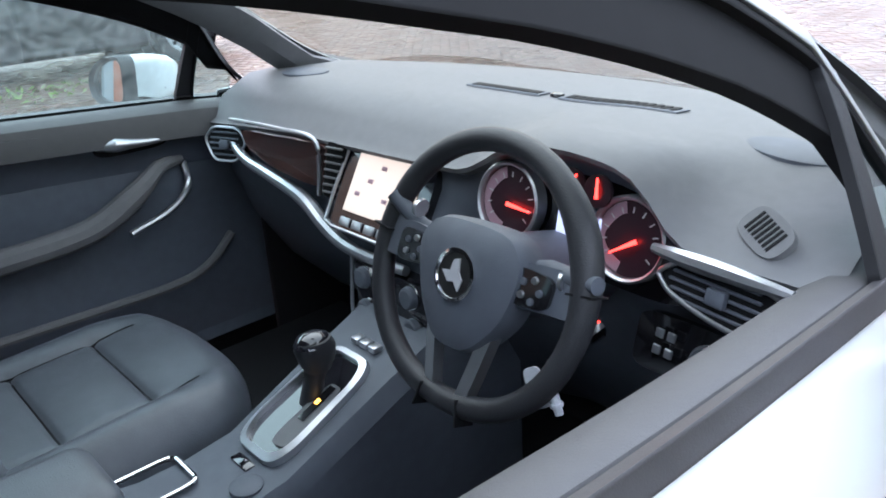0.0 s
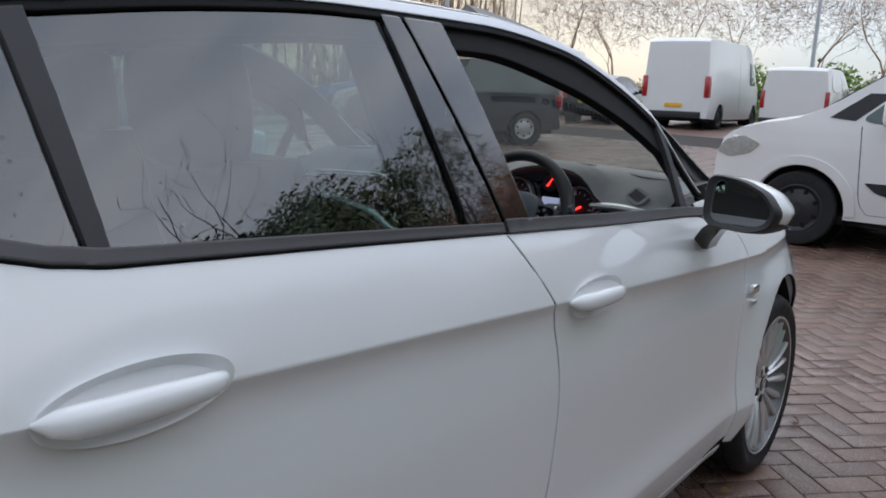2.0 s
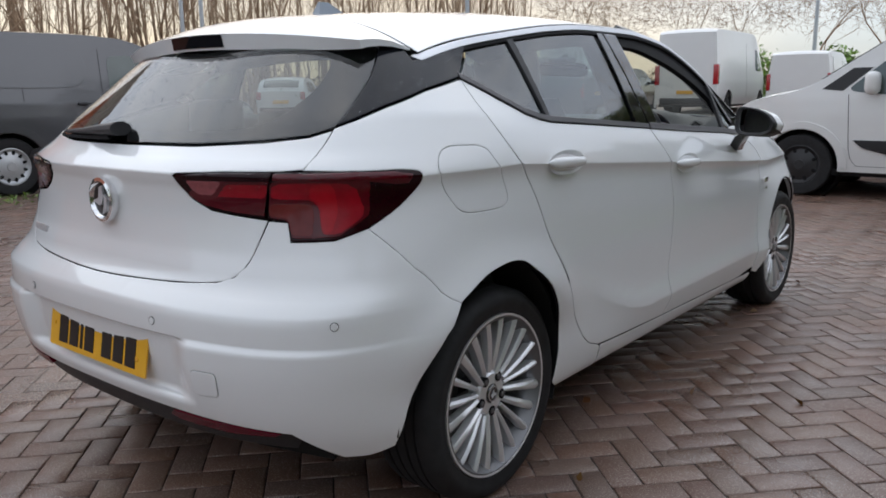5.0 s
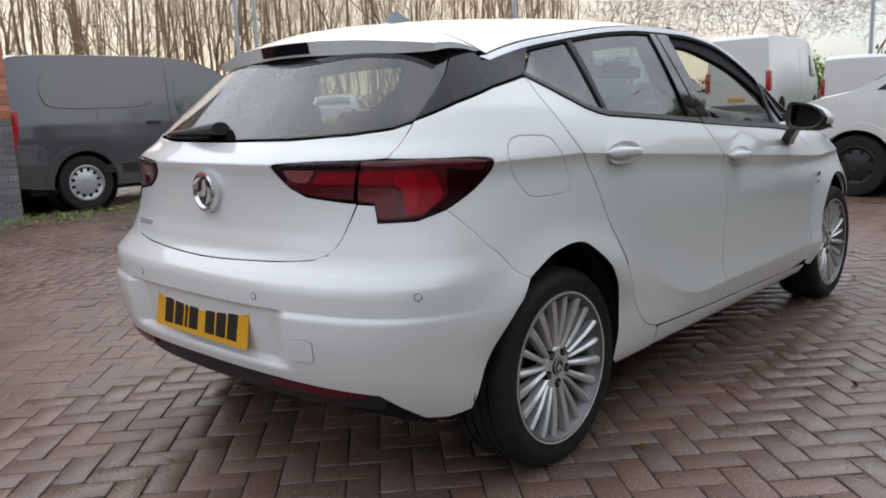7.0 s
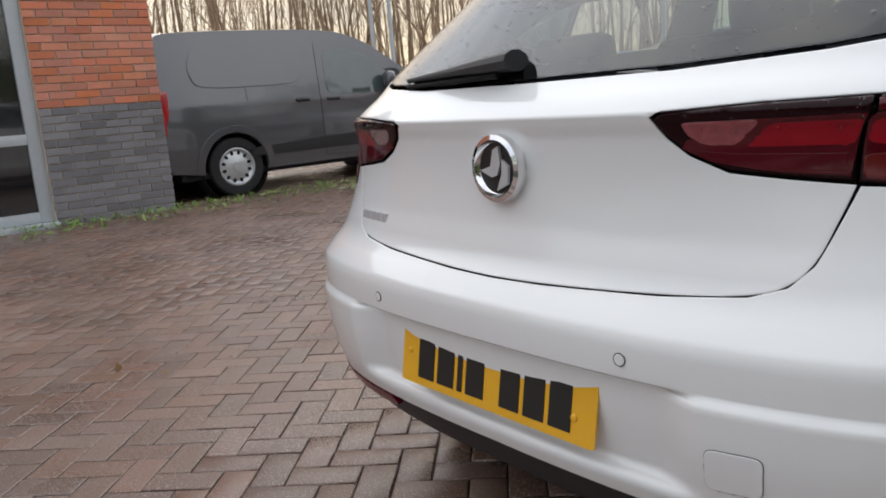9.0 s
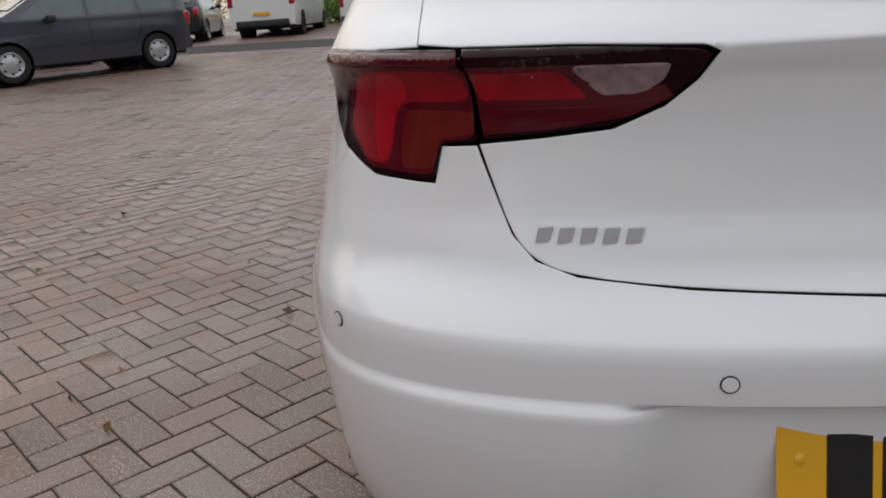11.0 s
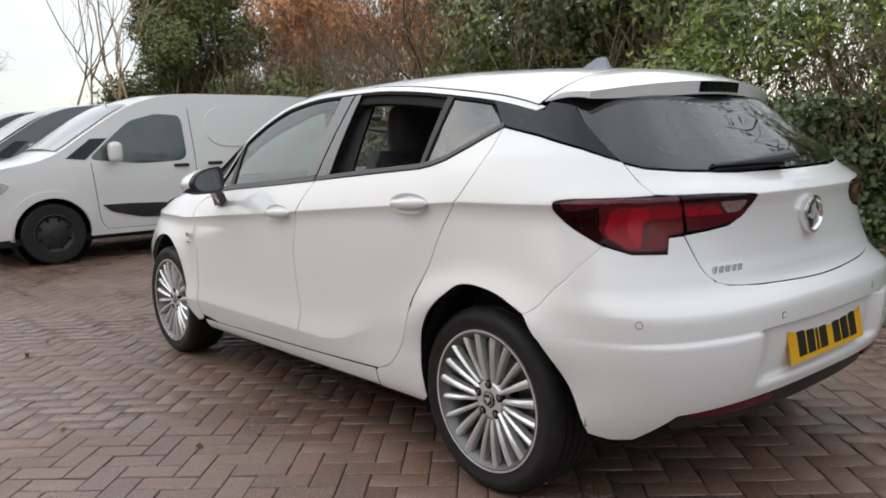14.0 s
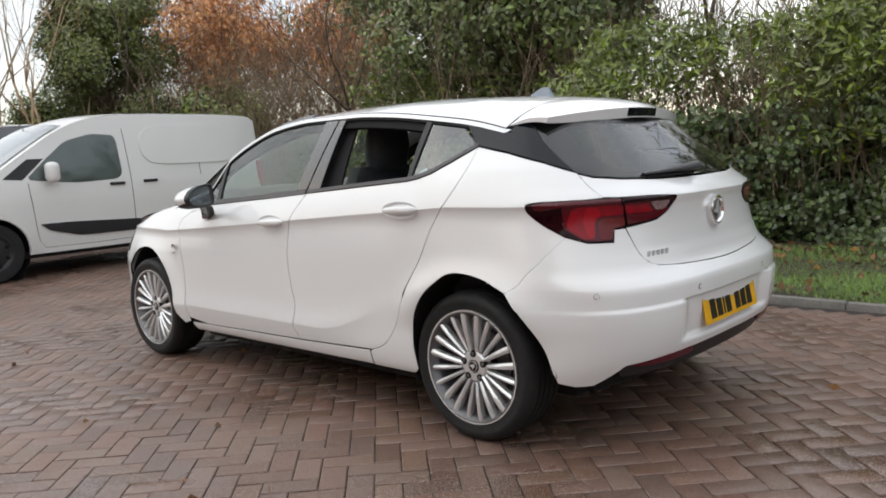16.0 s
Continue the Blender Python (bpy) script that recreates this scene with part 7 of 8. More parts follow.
pale_mesh = bare_tree(95, 8.5, .12, 5, BARK_WARM, stems=3, radius=.055)
# twiggy shrubs and trees along the verge
for k, (x, y) in enumerate(((5.4, 3.2), (5.7, 4.6), (5.2, 5.8), (6.0, 6.9), (5.4, 7.9), (5.9, 9.3), (5.3, 10.4), (6.2, 11.8), (5.6, 1.4), (6.0, -1.2), (5.7, -3.6), (5.8, -5.6))):
    tree("twiggy brown shrub, mostly bare, in the hedge", x, y, shrub_mesh[k % 3], 67 * k, 1.0 + .12 * (k % 4), "hedge shrubs")
for k, (x, y) in enumerate(((6.6, 2.2), (7.2, 4.8), (6.9, 7.4), (7.4, 10.2), (6.8, -.4), (7.1, -3.0))):
    tree("bare tree with thin dark limbs behind the hedge", x, y, limb_mesh[k % 3], 100 * k, 1.0, "hedge trees",
         [dict(at=(0, 0, 2.8), radius=1.5, n=6500, size=.10, material=EVERGREEN, clumps=22)] if k in (4, 5) else [dict(at=(0, 0, 4.0), radius=1.5, n=5200, size=.10, material=EVERGREEN, clumps=26)] if k in (1, 2) else None)
tree("ivy-covered tree with a broad dark green crown", 5.6, 16.8, limb_mesh[1], 30, 1.1, leaves=[dict(at=(0, 0, 2.6), radius=1.9, n=34000, size=.09, material=OLIVE, clumps=30, flat=1.0), dict(at=(0, 0, 4.4), radius=1.4, n=20000, size=.09, material=OLIVE, clumps=24)])
tree("pale-barked bare tree with upright stems", 2.2, 15.6, pale_mesh, 10, .9)
tree("pale-barked bare tree with upright stems", 3.9, 15.0, pale_mesh, 130, 1.0)
tree("leafy green bush with a rounded crown", 6.5, 13.2, shrub_mesh[0], 200, 1.0, leaves=[dict(at=(0, 0, 2.0), radius=1.0, n=6000, size=.13, material=LAUREL, clumps=22)])
tree("bare tree with orange-brown withered leaves", 8.4, 16.4, limb_mesh[2], 80, 1.2, leaves=[dict(at=(0, 0, 4.4), radius=2.2, n=14000, size=.11, material=ORANGE, clumps=44, hollow=.25)])
tree("bare tree with orange-brown withered leaves", 10.4, 14.0, limb_mesh[0], 190, 1.2, leaves=[dict(at=(0, 0, 4.2), radius=2.2, n=11000, size=.11, material=ORANGE, clumps=44, hollow=.25)])
for x, y, turn in ((6.3, 4.5, 160), (6.5, 6.0, 40)):
    tree("dense evergreen bush rising out of the hedge", x, y, shrub_mesh[1], turn, 1.0, "hedge bushes", [dict(at=(0, 0, 2.9), radius=1.5, n=14000, size=.10, material=EVERGREEN, clumps=26)])
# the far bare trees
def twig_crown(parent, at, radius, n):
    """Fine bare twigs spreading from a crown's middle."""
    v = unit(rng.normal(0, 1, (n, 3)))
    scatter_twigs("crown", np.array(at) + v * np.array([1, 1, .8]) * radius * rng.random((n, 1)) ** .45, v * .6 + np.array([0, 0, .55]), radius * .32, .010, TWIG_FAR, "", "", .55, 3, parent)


for k in range(52):
    open_side = k < 9
    ang = radians((-5 + 4.2 * k if open_side else 33 + 1.5 * (k - 9)) + random.uniform(-.7, .7))
    dist = random.uniform(33, 40) if open_side else random.uniform(29, 40)
    o = tree("tall bare winter tree at the edge of the yard", -dist * math.sin(ang), dist * math.cos(ang), far_mesh[k % 3], 51 * k, random.uniform(.65, .85) if open_side else random.uniform(.85, 1.2), "far trees")
    if open_side:
        twig_crown(o, (0, 0, 4.6), 2.3, 700)
n = 260
ang = np.radians(rng.uniform(32, 98, n))
dist = rng.uniform(34, 46, n)
x, y = -dist * np.sin(ang), dist * np.cos(ang)
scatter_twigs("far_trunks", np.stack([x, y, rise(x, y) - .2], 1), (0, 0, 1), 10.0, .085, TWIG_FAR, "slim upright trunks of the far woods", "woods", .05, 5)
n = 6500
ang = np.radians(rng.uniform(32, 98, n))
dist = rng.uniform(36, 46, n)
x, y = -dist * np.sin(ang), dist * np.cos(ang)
scatter_twigs("far_woods", np.stack([x, y, rise(x, y) + 7.5 * rng.random(n) ** .8], 1), (0, 0, 1), 2.2, .014, TWIG_FAR, "bare woods behind the yard, coloured pale for haze", "woods", .28)
n = 5000
ang = np.radians(rng.uniform(100, 262, n))
dist = rng.uniform(24, 32, n)
top_h = 5.0 + 1.2 * np.sin(ang * 17) + .9 * np.sin(ang * 41)
x, y = -dist * np.sin(ang), dist * np.cos(ang)
scatter_leaves("woods_behind", np.stack([x, y, rise(x, y) + top_h * rng.random(n) ** .8], 1), .30, IVY, "dark woods closing the yard behind", "woods", .2, spray=6)
n = 8000
ang = np.radians(98 - 106 * rng.random(n) ** 1.5)
dist = rng.uniform(40, 46, n)
top_h = 1.5 + .7 * np.sin(ang * 23) + .5 * np.sin(ang * 57)
x, y = -dist * np.sin(ang), dist * np.cos(ang)
scatter_leaves("far_scrub", np.stack([x, y, rise(x, y) + rng.random(n) ** .8 * np.maximum(top_h, .5)], 1), .17, RUSSET, "low brown scrub along the far edge", "scrub", .1, spray=5)
# green bushes behind the delivery vans
n = 1500
x, y = rng.uniform(-8.5, 1.5, n), rng.uniform(29.5, 31.5, n)
scatter_leaves("far_bushes", np.stack([x, y, rise(x, y) + rng.random(n) * (1.5 + .5 * np.sin(x * 2.1))], 1), .20, GRASS, "green bushes along the far edge of the yard", "bushes", .2, spray=6)
# lamp posts
for x, y in ((-21, 13.5), (-20.5, 13.9), (-14, 19.5), (-6.0, 30)):
    bm = bmesh.new()
    tube(bm, [(0, 0, 0), (0, 0, 3), (0, 0, 7.5)], [.08, .07, .05], 10)
    post = thing("lamp_post", "tall thin grey lamp post", "lamp post", "lamp posts", (x, y, float(rise(x, y))))
    part("pole", bm, FRAME_GREY, post)
    bm = bmesh.new()
    box(bm, -.08, .45, -.09, .09, 7.44, 7.54, .02)
    part("lantern", bm, FRAME_GREY, post)


# ---- parked vehicles ----
BLUE_PAINT = mat("blue_paint", (.03, .20, .42), .3, spread=.05, coat=1.0)
DARK_PAINT = mat("near_black_paint", (.012, .014, .020), .25, spread=.1, coat=1.0)
GREEN_GREY = mat("dark_grey_green_paint", (.028, .032, .045), .3, spread=.1, coat=1.0)
SILVER_PAINT = mat("silver_paint", (.40, .41, .42), .3, metal=.5, spread=.05, coat=1.0)
RED_PAINT = mat("red_paint", (.35, .02, .02), .3, spread=.05, coat=1.0)
STEEL_BLACK = mat("black_steel_wheel", (.02, .02, .022), .45, spread=.2, scale=30)
COVER_SILVER = mat("silver_wheel_cover", (.50, .51, .52), .35, metal=.5, spread=.08, scale=20)
CAR_GLASS = mat("dark_vehicle_glass", (.060, .082, .078), .04, spread=.2, scale=3, coat=1.0)
LAMP_CLEAR = mat("clear_headlamp", (.55, .55, .52), .12, metal=.4, spread=.25, scale=30, coat=1.0)
LAMP_RED = mat("red_tail_lamp", (.38, .01, .015), .15, spread=.15, scale=30, coat=1.0)
PLATE_FAR = PLATE


def plain_wheel(parent, x, y, radius, material, spokes, dark=.0):
    s = 1 if x > 0 else -1
    hub = new("wheel")
    hub.parent = parent
    hub.location = (x, y, radius)
    turn = pose(0, 0, 0, 0, 90 * s, 0)
    rr = radius * .66
    bm = bmesh.new()
    lathe(bm, [(rr - .01, -.1), (rr + .01, -.105), (radius - .015, -.1), (radius, -.08), (radius, .08), (radius - .015, .1), (rr + .03, .105), (rr, .098), (rr - .01, .07)], 40, turn)
    part("tyre", bm, RUBBER, hub)
    bm = bmesh.new()
    lathe(bm, [(rr + .004, .094), (rr - .012, .098), (rr - .025, .075), (rr * .78, .062), (rr * .45, .085), (.055, .092), (.05, .10), (.0001, .10)], 40, turn)
    part("wheel_cover", bm, material, hub)
    for k in range(spokes):
        a = 2 * math.pi * (k + .5) / spokes
        bm = bmesh.new()
        lathe(bm, [(.0001, .006), (.020, .004), (.022, -.004)], 8, turn @ Matrix.Translation((rr * .72 * math.cos(a), rr * .72 * math.sin(a), .068)) @ pose(0, 0, 0, 0, 0, math.degrees(a)) @ Matrix.Diagonal((1.6, .9, 1, 1)))
        part("cover_hole", bm, GAP_BLACK, hub)
    return hub


class Shape:
    """A vehicle's skin from its side profile: 0 is the tail, y runs to the nose."""

    def __init__(self, length, half, profile, waist, lean, nose=.30, tail=.06):
        self.length, self.half, self.waist, self.lean, self.nose, self.tail = length, half, waist, lean, nose, tail
        self.profile = profile
        self.roof = smooth_table(profile)

    def width(self, y, z):
        y, z = np.asarray(y, float), np.asarray(z, float)
        w = self.half * (1 - .035 * step(.55, .2, z)) - self.lean * np.maximum(z - self.waist, 0) - .06 * self.half * step(self.waist - .25, self.waist, z) * .3
        f = np.clip((y - self.length * .72) / (self.length * .28), 0, 1)
        b = np.clip((self.length * .10 - y) / (self.length * .10), 0, 1)
        return w * (1 - self.nose * f ** 3) * (1 - self.tail * b ** 2)

    def right(self, y, z):
        y, z = np.broadcast_arrays(np.asarray(y, float), np.asarray(z, float))
        return np.stack([self.width(y, z), y, z], -1)

    def left(self, y, z):
        p = self.right(-np.asarray(y, float), z)
        p[..., 0] *= -1
        return p


def vehicle(name, label, category, shape, paint, at, turn, axles, radius, windows, group="", wheel_look=(None, 0), lines=(), extras=None, moulding=None, screen=None, sill_z=.24, lamps=True):
    """Sides with wheel arches, a skin over the top, windows, wheels and lamps."""
    v = thing(name, label, category, group, at, turn)
    L = shape.length
    top_pts = [(y, float(shape.roof(y))) for y in np.linspace(.02, L - .02, 60)]
    outline = [(.02, sill_z + .08)]
    for ax in axles:
        outline += [(ax + (radius + .055) * math.cos(a), radius + (radius + .055) * math.sin(a)) for a in np.linspace(math.pi + .15, -.15, 18) if radius + (radius + .055) * math.sin(a) > sill_z - .01]
    outline += [(L - .02, sill_z + .06)] + [p for p in top_pts[::-1]]
    for surf, flip in ((shape.right, 1), (shape.left, -1)):
        def o(pts):
            return [(flip * y, z) for y, z in pts]
        bodyside = panel("body_side", o(outline), paint, v, surface=surf, grid=.09, gap=0, thick=.03, round_edge=False)
        for w in windows:
            panel("window_pane", o(w), CAR_GLASS, bodyside, surface=surf, grid=.10, gap=0, thick=.006, lift=.004)
        for ln in lines:
            a = np.array(glide(ln, 4))
            panel("panel_gap", o(list(map(tuple, a)) + list(map(tuple, a[::-1] + np.array([.007, .004])))), GAP_BLACK, bodyside, surface=surf, grid=.08, gap=0, thick=.002, lift=.0015, round_edge=False)
        if moulding:
            panel("side_moulding", o(rounded(moulding, 4, .12)), BLACK_PLASTIC, bodyside, surface=surf, grid=.1, gap=0, thick=.01, lift=.012)
    # over the top, from the tail's foot to the nose's foot
    path = [(.02, z) for z in np.linspace(sill_z + .08, top_pts[0][1], 8)][:-1] + top_pts + [(L - .02, z) for z in np.linspace(top_pts[-1][1], sill_z + .06, 6)][1:]
    bm = bmesh.new()
    rows = []
    for i, (y, z) in enumerate(path):
        w = float(shape.width(y, z))
        a, b = path[max(i - 1, 0)], path[min(i + 1, len(path) - 1)]
        t = Vector((0, b[0] - a[0], b[1] - a[1]))
        nrm = Vector((0, -t.z, t.y)).normalized()
        rows.append([(w * s, y + nrm.y * .05 * (1 - abs(s) ** 2.5) * (w / shape.half), z + nrm.z * .045 * (1 - abs(s) ** 2.5)) for s in np.linspace(-1, 1, 15)])
    loft(bm, rows, closed_ring=False, caps=False)
    skin = part("body_shell", bm, paint, v)
    # windscreen and rear window as curved panes on the skin
    for name_w, (s0, y0, y1) in (screen or {}).items():
        bm = bmesh.new()
        rows = []
        if y0 != y1:
            seq = [(y, float(shape.roof(y))) for y in np.linspace(y0, y1, 9)]
        else:
            seq = [(.02, z) for z in np.linspace(s0[1], s0[2], 6)]
        sw = s0 if isinstance(s0, float) else s0[0]
        for y, z in seq:
            w = float(shape.width(y, z)) * sw
            k = .006
            rows.append([(w * s, y + ((.05 * (1 - abs(s * sw) ** 2.5) + k) if y0 != y1 else -(.05 * (1 - abs(s * sw) ** 2.5) + k)) * (.8 if y0 != y1 else 1) * (1 if y0 > L / 2 or y0 == y1 else -1), z + (.045 * (1 - abs(s * sw) ** 2.5) + k) * (1 if y0 != y1 else 0)) for s in np.linspace(-1, 1, 11)])
        loft(bm, rows, closed_ring=False, caps=False)
        part(name_w, bm, CAR_GLASS, skin)
    bm = bmesh.new()
    box(bm, -shape.half * .9, shape.half * .9, .15, L - .3, sill_z - .02, sill_z + .05)
    part("underbody", bm, UNDER, v)
    for ax in axles:
        for s in (1, -1):
            bm = bmesh.new()
            lathe(bm, [(radius + .07, .30), (radius + .07, -.02)], 28, Matrix.Translation((s * (shape.half - .05), ax, radius)) @ pose(0, 0, 0, 0, 90 * s, 0) @ Matrix.Translation((0, 0, -.3)))
            lathe(bm, [(.0001, 0), (radius + .07, 0)], 28, Matrix.Translation((s * (shape.half - .34), ax, radius)) @ pose(0, 0, 0, 0, 90 * s, 0))
            part("arch_liner", bm, UNDER, v)
            plain_wheel(v, s * (shape.half - .115), ax, radius, wheel_look[0] or COVER_SILVER, wheel_look[1])
    if extras:
        extras(v, shape)
    return v


def knob(v, name, material, x0, x1, y0, y1, z0, z1, bevel=.02, parent=None, label=""):
    bm = bmesh.new()
    box(bm, min(x0, x1), max(x0, x1), y0, y1, z0, z1, bevel, 3)
    return part(name, bm, material, parent or v, label)


def van_bits(v, sh):
    for s in (1, -1):
        w = float(sh.width(2.8, 1.1))
        m = knob(v, "door_mirror", PAINT_VAN if v["category"] == "van" and "white" in v["label"] else PAINT_GREY, s * (w + .02), s * (w + .20), 2.82, 2.96, 1.06, 1.29, .06)
        knob(v, "door_handle", BLACK_PLASTIC, s * (w - .01), s * (w + .035), 2.02, 2.20, .985, 1.02, .012)
        knob(v, "door_handle", BLACK_PLASTIC, s * (w - .01), s * (w + .035), 1.60, 1.78, .995, 1.03, .012)
        knob(v, "headlamp", LAMP_CLEAR, s * .52, s * .80, 4.06, 4.22, .80, .93, .03)
        knob(v, "fog_lamp_recess", BLACK_PLASTIC, s * .55, s * .76, 4.22, 4.32, .36, .52, .03)
        knob(v, "tail_lamp", LAMP_RED, s * (float(sh.width(.05, 1.0)) - .10), s * (float(sh.width(.05, 1.0)) + .012), -.012, .10, .72, 1.20, .02)
    knob(v, "front_grille", BLACK_PLASTIC, -.40, .40, 4.30, 4.42, .42, .56, .03)
    knob(v, "rear_bumper", BLACK_PLASTIC, -.86, .86, -.07, .08, .30, .46, .03)


VAN = Shape(4.40, .925, [(0, 1.70), (.04, 1.76), (.15, 1.80), (.8, 1.825), (1.7, 1.83), (2.25, 1.80), (2.5, 1.74), (2.77, 1.62), (3.12, 1.40), (3.50, 1.16), (3.66, 1.10), (4.0, 1.03), (4.28, .92), (4.37, .75), (4.40, .50)], 1.05, .16, nose=.26)
van_front = rounded([(2.03, 1.06), (2.05, 1.58), (2.35, 1.60), (2.66, 1.52), (2.88, 1.34), (3.15, 1.10), (2.6, 1.04)], 5, .22)
van_tri = [(2.92, 1.33), (3.18, 1.10), (3.38, 1.12), (3.10, 1.33)]
van_lines = [[(1.95, 1.66), (1.93, 1.1), (1.93, .5), (1.95, .34)], [(3.12, 1.06), (3.10, .8), (3.07, .45), (3.0, .33)], [(.98, 1.66), (.98, 1.05)], [(1.95, .335), (2.4, .325), (3.0, .33)]]
van_stamp = rounded([(.42, 1.20), (.34, 1.42), (.42, 1.62), (.58, 1.69), (1.60, 1.69), (1.76, 1.56), (1.76, 1.34), (1.62, 1.20)], 6, .32)


def cargo_van(label, paint, x, y, turn, wheels, group=""):
    v = vehicle("cargo_van", label, "van", VAN, paint, (x, y, float(rise(x, y))), turn, (.77, 3.555), .325, [van_front], group, wheels, van_lines, van_bits,
                [(.95, .42), (1.0, .52), (2.75, .60), (3.05, .60), (2.95, .52), (2.6, .43)], {"windscreen": (.90, 2.62, 3.44)})
    for surf, flip in ((VAN.right, 1), (VAN.left, -1)):
        for ax in (.77, 3.555):
            arc = [a for a in np.linspace(-.05, math.pi + .05, 21)]
            flare = [(ax + .47 * math.cos(a), .325 + .46 * math.sin(a)) for a in arc] + [(ax + .385 * math.cos(a), .325 + .385 * math.sin(a)) for a in arc[::-1]]
            panel("arch_flare", [(flip * a, b) for a, b in flare], paint, v, surface=surf, grid=.05, gap=0, thick=.02, lift=.016)
        panel("pressed_panel", [(flip * a, b) for a, b in van_stamp], paint, v, surface=surf, grid=.1, gap=0, thick=.016, lift=.012)
        lamp = panel("headlamp", [(flip * a, b) for a, b in rounded([(3.93, .86), (4.10, .93), (4.28, .88), (4.37, .76), (4.22, .72), (4.02, .77)], 4, .2)], LAMP_CLEAR, v, surface=surf, grid=.06, gap=0, thick=.006, lift=.006)
        panel("fog_lamp_recess", [(flip * a, b) for a, b in rounded([(4.12, .44), (4.20, .54), (4.36, .54), (4.38, .40), (4.2, .38)], 4, .2)], BLACK_PLASTIC, v, surface=surf, grid=.06, gap=0, thick=.006, lift=.006)
        panel("mirror_corner", [(flip * a, b) for a, b in van_tri], BLACK_PLASTIC, v, surface=surf, grid=.1, gap=0, thick=.004, lift=.005)
    return v


# turn: 0 faces away along the yard, 90 faces left
cargo_van("white panel van with black lower mouldings and steel wheels", PAINT_VAN, 3.27, 8.18, 90, (STEEL_BLACK, 8))
cargo_van("dark grey panel van with silver wheel covers beside the brick pier", PAINT_GREY, -8.28, 1.38, 0, (COVER_SILVER, 12))

HATCH = Shape(4.25, .88, [(0, .98), (.05, 1.05), (.3, 1.28), (.7, 1.42), (1.5, 1.47), (2.2, 1.42), (2.7, 1.24), (3.15, 1.0), (3.4, .96), (3.9, .86), (4.15, .74), (4.25, .5)], .92, .34, nose=.30, tail=.12)
MPV = Shape(4.40, .90, [(0, 1.05), (.05, 1.2), (.2, 1.52), (.5, 1.62), (1.5, 1.66), (2.3, 1.60), (2.8, 1.42), (3.45, 1.08), (3.6, 1.03), (4.1, .90), (4.32, .76), (4.40, .5)], .98, .26, nose=.28, tail=.08)
BIG = Shape(5.6, 1.0, [(0, 2.40), (.05, 2.5), (.3, 2.54), (3.4, 2.55), (3.9, 2.48), (4.2, 2.2), (4.75, 1.45), (4.9, 1.35), (5.3, 1.15), (5.5, .9), (5.6, .6)], 1.2, .07, nose=.22, tail=.02)
hatch_win = [rounded([(.55, 1.0), (.75, 1.28), (1.45, 1.36), (1.47, .97)], 4, .2), rounded([(1.55, .97), (1.53, 1.36), (2.15, 1.34), (2.75, 1.0), (2.7, .95)], 4, .2)]
mpv_win = [rounded([(.30, 1.08), (.38, 1.46), (1.0, 1.52), (1.02, 1.05)], 4, .2), rounded([(1.1, 1.05), (1.08, 1.53), (1.95, 1.52), (1.97, 1.02)], 4, .15), rounded([(2.05, 1.02), (2.03, 1.51), (2.3, 1.48), (2.75, 1.33), (3.25, 1.02)], 4, .2)]
big_win = [rounded([(3.9, 1.35), (3.9, 2.05), (4.15, 2.0), (4.6, 1.45), (4.55, 1.33)], 4, .2)]
mpv_lines = [[(1.04, 1.5), (1.02, .9), (1.2, .4)], [(2.0, 1.5), (2.0, .4)]]


def tail_bits(v, sh):
    w = float(sh.width(.05, .9))
    high = v["category"] == "van"
    for s in (1, -1):
        knob(v, "tail_lamp", LAMP_RED, s * (w - .14), s * (w + .01), -.03, .16, .75 if not high else .9, 1.0 if not high else 1.5, .03)
        knob(v, "headlamp", LAMP_CLEAR, s * .45, s * .72, sh.length - .30, sh.length - .10, .62, .76, .03)
        if not high:
            wm = float(sh.width(2.6, .95))
            knob(v, "door_mirror", BLACK_PLASTIC, s * wm, s * (wm + .18), 2.62, 2.76, .95, 1.08, .04)
    knob(v, "number_plate", PLATE_FAR, -.26, .26, -.062, -.045, .62, .73, .003)
    knob(v, "rear_bumper", BLACK_PLASTIC if high else UNDER, -.8 * sh.half, .8 * sh.half, -.08, .1, .30, .50, .04)


def passenger_car(label, sh, paint, x, y, turn, wins, group, axles=(.75, 3.38), lines=mpv_lines):
    return vehicle("parked_car", label, "car", sh, paint, (x, y, float(rise(x, y))), turn, axles, .315, wins, group, (COVER_SILVER, 7), lines, tail_bits,
                   screen={"windscreen": (.86, sh.length * .60, sh.length * .74), "rear_window": (.78, .10, .45)})


G = "cars parked across the yard"
# rear at (x, y), facing left of the yard
passenger_car("dark navy people carrier with silver wheels", MPV, GREEN_GREY, -7.40, 14.7, 142, mpv_win, G, (.75, 3.45))
passenger_car("silver hatchback parked beside the people carrier", HATCH, SILVER_PAINT, -10.1, 16.9, 140, hatch_win, G)
passenger_car("bright blue hatchback parked across the yard", HATCH, BLUE_PAINT, -13.0, 18.6, 138, hatch_win, G)
passenger_car("dark blue hatchback seen from behind", HATCH, DARK_PAINT, -10.3, 21.9, 10, hatch_win, G)
passenger_car("red hatchback parked at the far side", HATCH, RED_PAINT, -13.4, 23.2, 15, hatch_win, G)
passenger_car("white hatchback parked at the far side", HATCH, PAINT_VAN, -18.6, 15.4, 40, hatch_win, G)
cargo_van("dark grey panel van parked beyond the white one", PAINT_GREY, 3.15, 11.1, 90, (COVER_SILVER, 12))
cargo_van("black panel van at the end of the row", DARK_PAINT, 3.1, 13.7, 90, (COVER_SILVER, 12))
cargo_van("white panel van seen from behind beside green bushes", PAINT_VAN, -4.6, 23.0, 4, (STEEL_BLACK, 8))
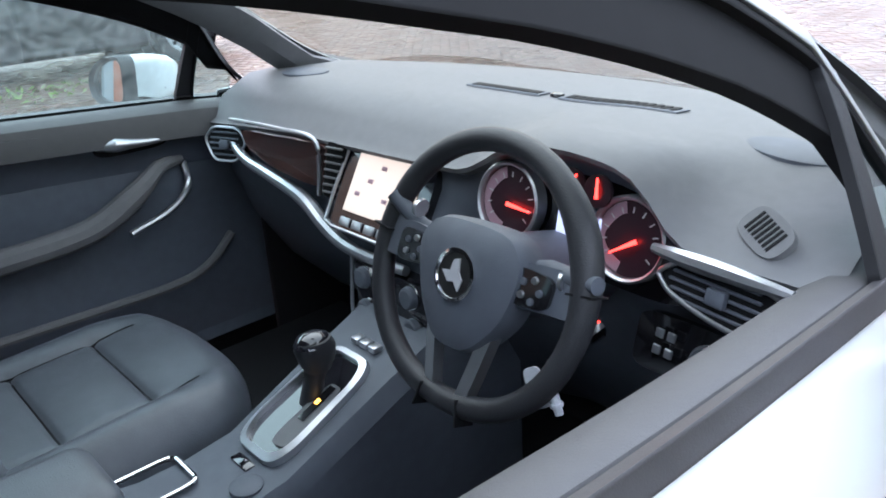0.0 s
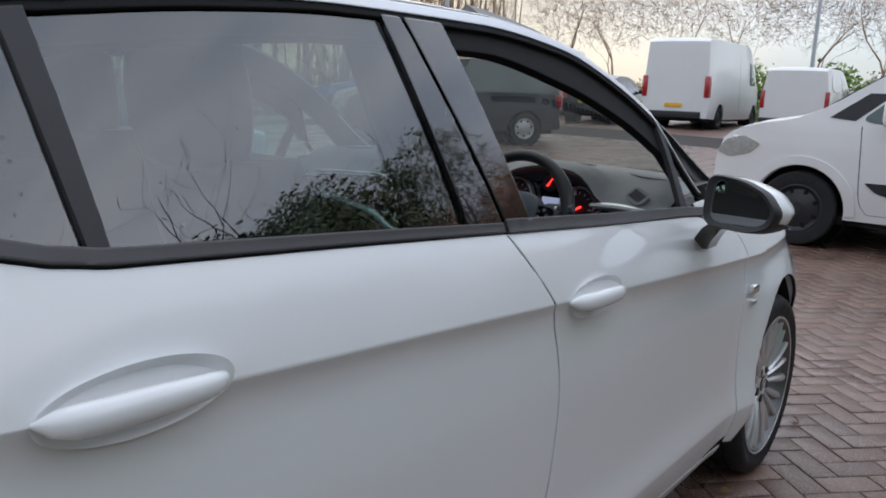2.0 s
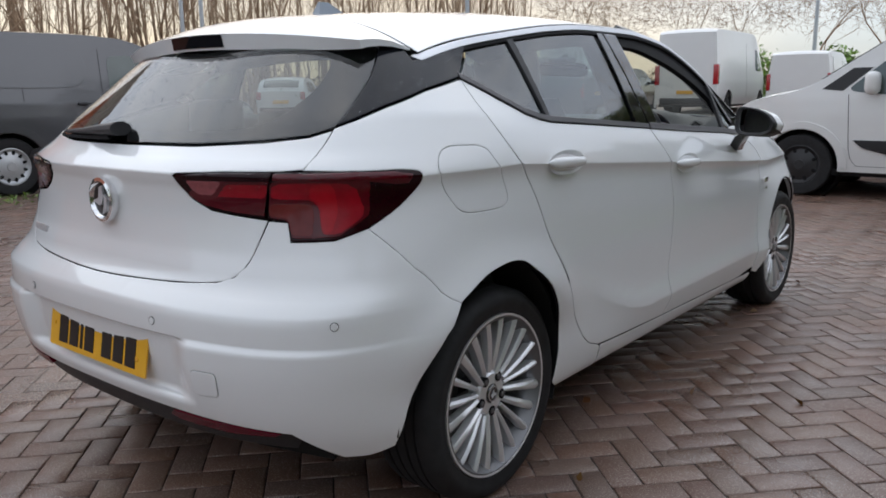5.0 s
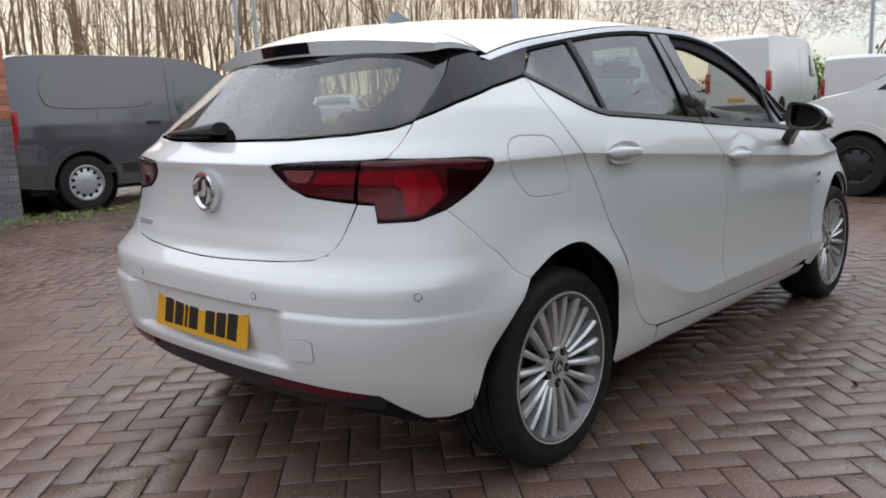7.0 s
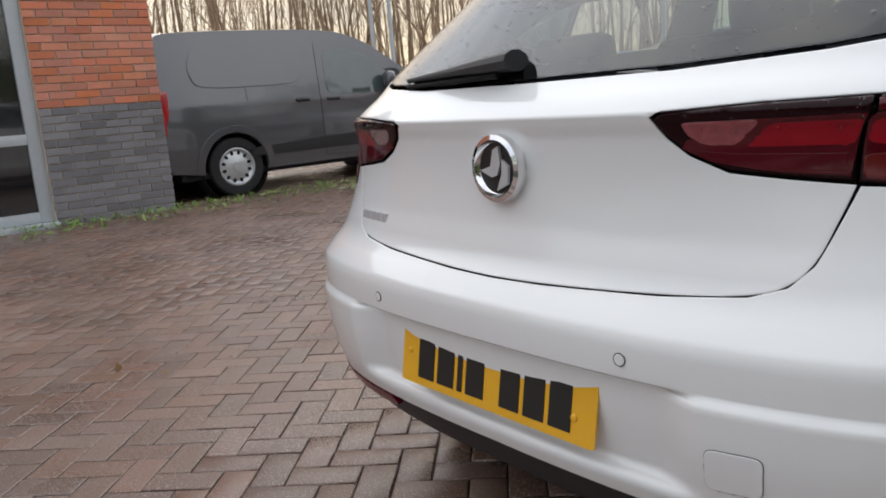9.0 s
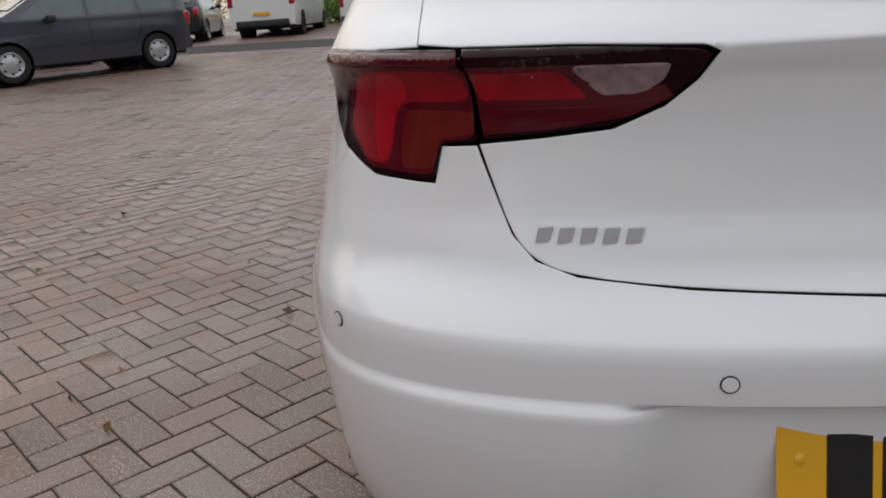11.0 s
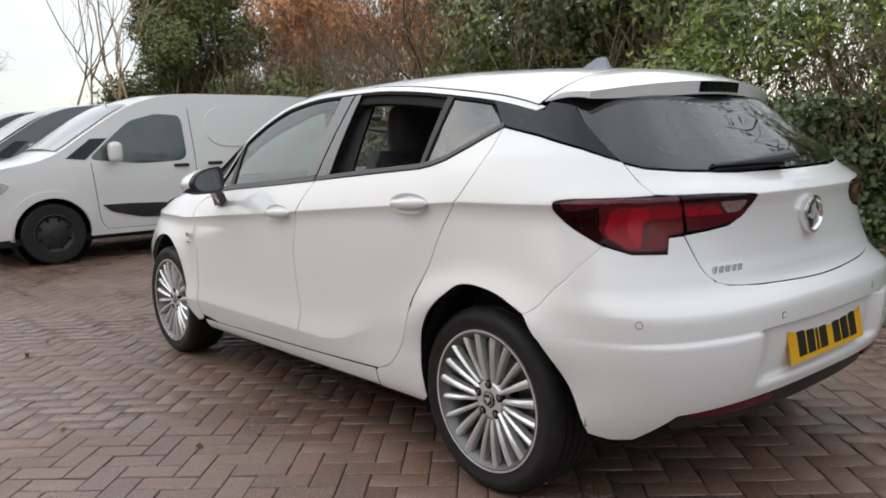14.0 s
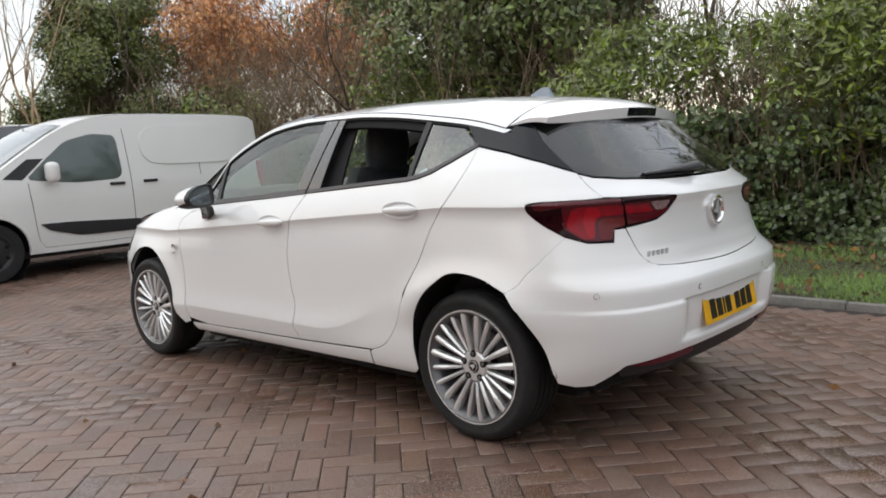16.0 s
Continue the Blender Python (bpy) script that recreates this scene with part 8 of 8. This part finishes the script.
for x, y, turn, lab in ((-7.7, 22.3, 2, "tall white delivery van seen from behind"), (-15.5, 28.0, 20, "tall white delivery van further off")):
    vehicle("delivery_van", lab, "van", BIG, PAINT_VAN, (x, y, float(rise(x, y))), turn, (1.1, 4.6), .34, big_win, "delivery vans", (STEEL_BLACK, 6), [[(2.9, 2.3), (2.9, .5)]], tail_bits, None, {"windscreen": (.86, 4.05, 4.7)})


# ---- paving blocks and bricks ----
def paver_mesh(lx, ly, h=.012, c=.004):
    """A block with a chamfered top, its foot open."""
    out = []
    for z, k in ((-.012, 0), (0.0 - c * .5, 0), (.0, c)):
        out += [(sx * (lx - k), sy * (ly - k), z) for sx, sy in ((-1, -1), (1, -1), (1, 1), (-1, 1))]
    faces = [(8, 9, 10, 11)] + [(4 * r + i, 4 * r + (i + 1) % 4, 4 * r + 4 + (i + 1) % 4, 4 * r + 4 + i) for r in range(2) for i in range(4)]
    return np.array(out), faces


PW, PA = .1035, radians(47)
blocks = []
for i in range(-190, 191):
    for j in range(-60, 61):
        ox, oy = i + 4 * j, i
        for (cx, cy, up) in ((1.0, .5, 0), (2.5, 0.0, 1)):
            x, y = (ox + cx) * PW, (oy + cy) * PW
            gx, gy = x * math.cos(PA) - y * math.sin(PA), x * math.sin(PA) + y * math.cos(PA)
            if -14.5 < gx < 2.36 and -4.2 < gy < 17:
                blocks.append((gx, gy, up))
bv, bf = paver_mesh(PW - .0025, PW / 2 - .0025)
mesh = bpy.data.meshes.new("paving_block")
mesh.from_pydata([tuple(v) for v in bv], [], bf)
mesh.materials.append(PAVER)
rr = random.Random(11)
paving = thing("pavement", "brown herringbone block paving with sandy joints", "paving")
paving["kind"] = "structure"
rest = []
for gx, gy, up in blocks:
    z = float(rise(gx, gy)) + rr.uniform(-.0022, .0012)
    if -3.05 < gx < -1.0 and -1.5 < gy < 1.55 and rr.random() < .97:
        o = new("paving_block", mesh)
        o.parent = paving
        o.matrix_local = pose(gx, gy, z, rr.uniform(-.5, .5), rr.uniform(-.5, .5), 47 + 90 * up + rr.uniform(-.6, .6))
    else:
        rest.append((gx, gy, z, PA + math.pi / 2 * up + rr.uniform(-.01, .01)))
rest = np.array(rest)
ca, sa = np.cos(rest[:, 3])[:, None], np.sin(rest[:, 3])[:, None]
vx = rest[:, 0:1] + bv[:, 0] * ca - bv[:, 1] * sa
vy = rest[:, 1:2] + bv[:, 0] * sa + bv[:, 1] * ca
vz = rest[:, 2:3] + bv[:, 2]
allv = np.stack([vx, vy, vz], 2).reshape(-1, 3)
quads = (np.array(bf)[None] + (np.arange(len(rest)) * 12)[:, None, None]).reshape(-1, 4)
mesh2 = bpy.data.meshes.new("paving_field")
mesh2.vertices.add(len(allv))
mesh2.vertices.foreach_set("co", allv.ravel())
mesh2.loops.add(len(quads) * 4)
mesh2.loops.foreach_set("vertex_index", quads.ravel().astype(np.int32))
mesh2.polygons.add(len(quads))
mesh2.polygons.foreach_set("loop_start", (np.arange(len(quads)) * 4).astype(np.int32))
mesh2.polygons.foreach_set("loop_total", np.full(len(quads), 4, np.int32))
mesh2.update()
field = link_mesh("paving_field", mesh2, PAVER, paving)
field["kind"] = "stuff"
# bricks of the pier's seen face
bmsh = {}
for nm, m_ in (("blue", BRICK_BLUE), ("red", BRICK_RED)):
    for w in (.1115, .0530):
        bm = bmesh.new()
        box(bm, -.012, .003, -w, w, -.0325, .0325, .003, 1)
        me = bpy.data.meshes.new("brick")
        bm.to_mesh(me)
        bm.free()
        me.materials.append(m_)
        bmsh[nm, w] = me
for c in range(44):
    z = wall_z + .04 + .075 * c
    colour = "blue" if z < 1.19 else "red"
    ws = [.1115] * 5 if c % 2 else [.0530] + [.1115] * 4 + [.0530]
    y = .148
    for w in ws:
        o = new("brick", bmsh[colour, w])
        o.parent = pier
        o.location = (wall_x, y + w, z)
        y += 2 * w + .0115
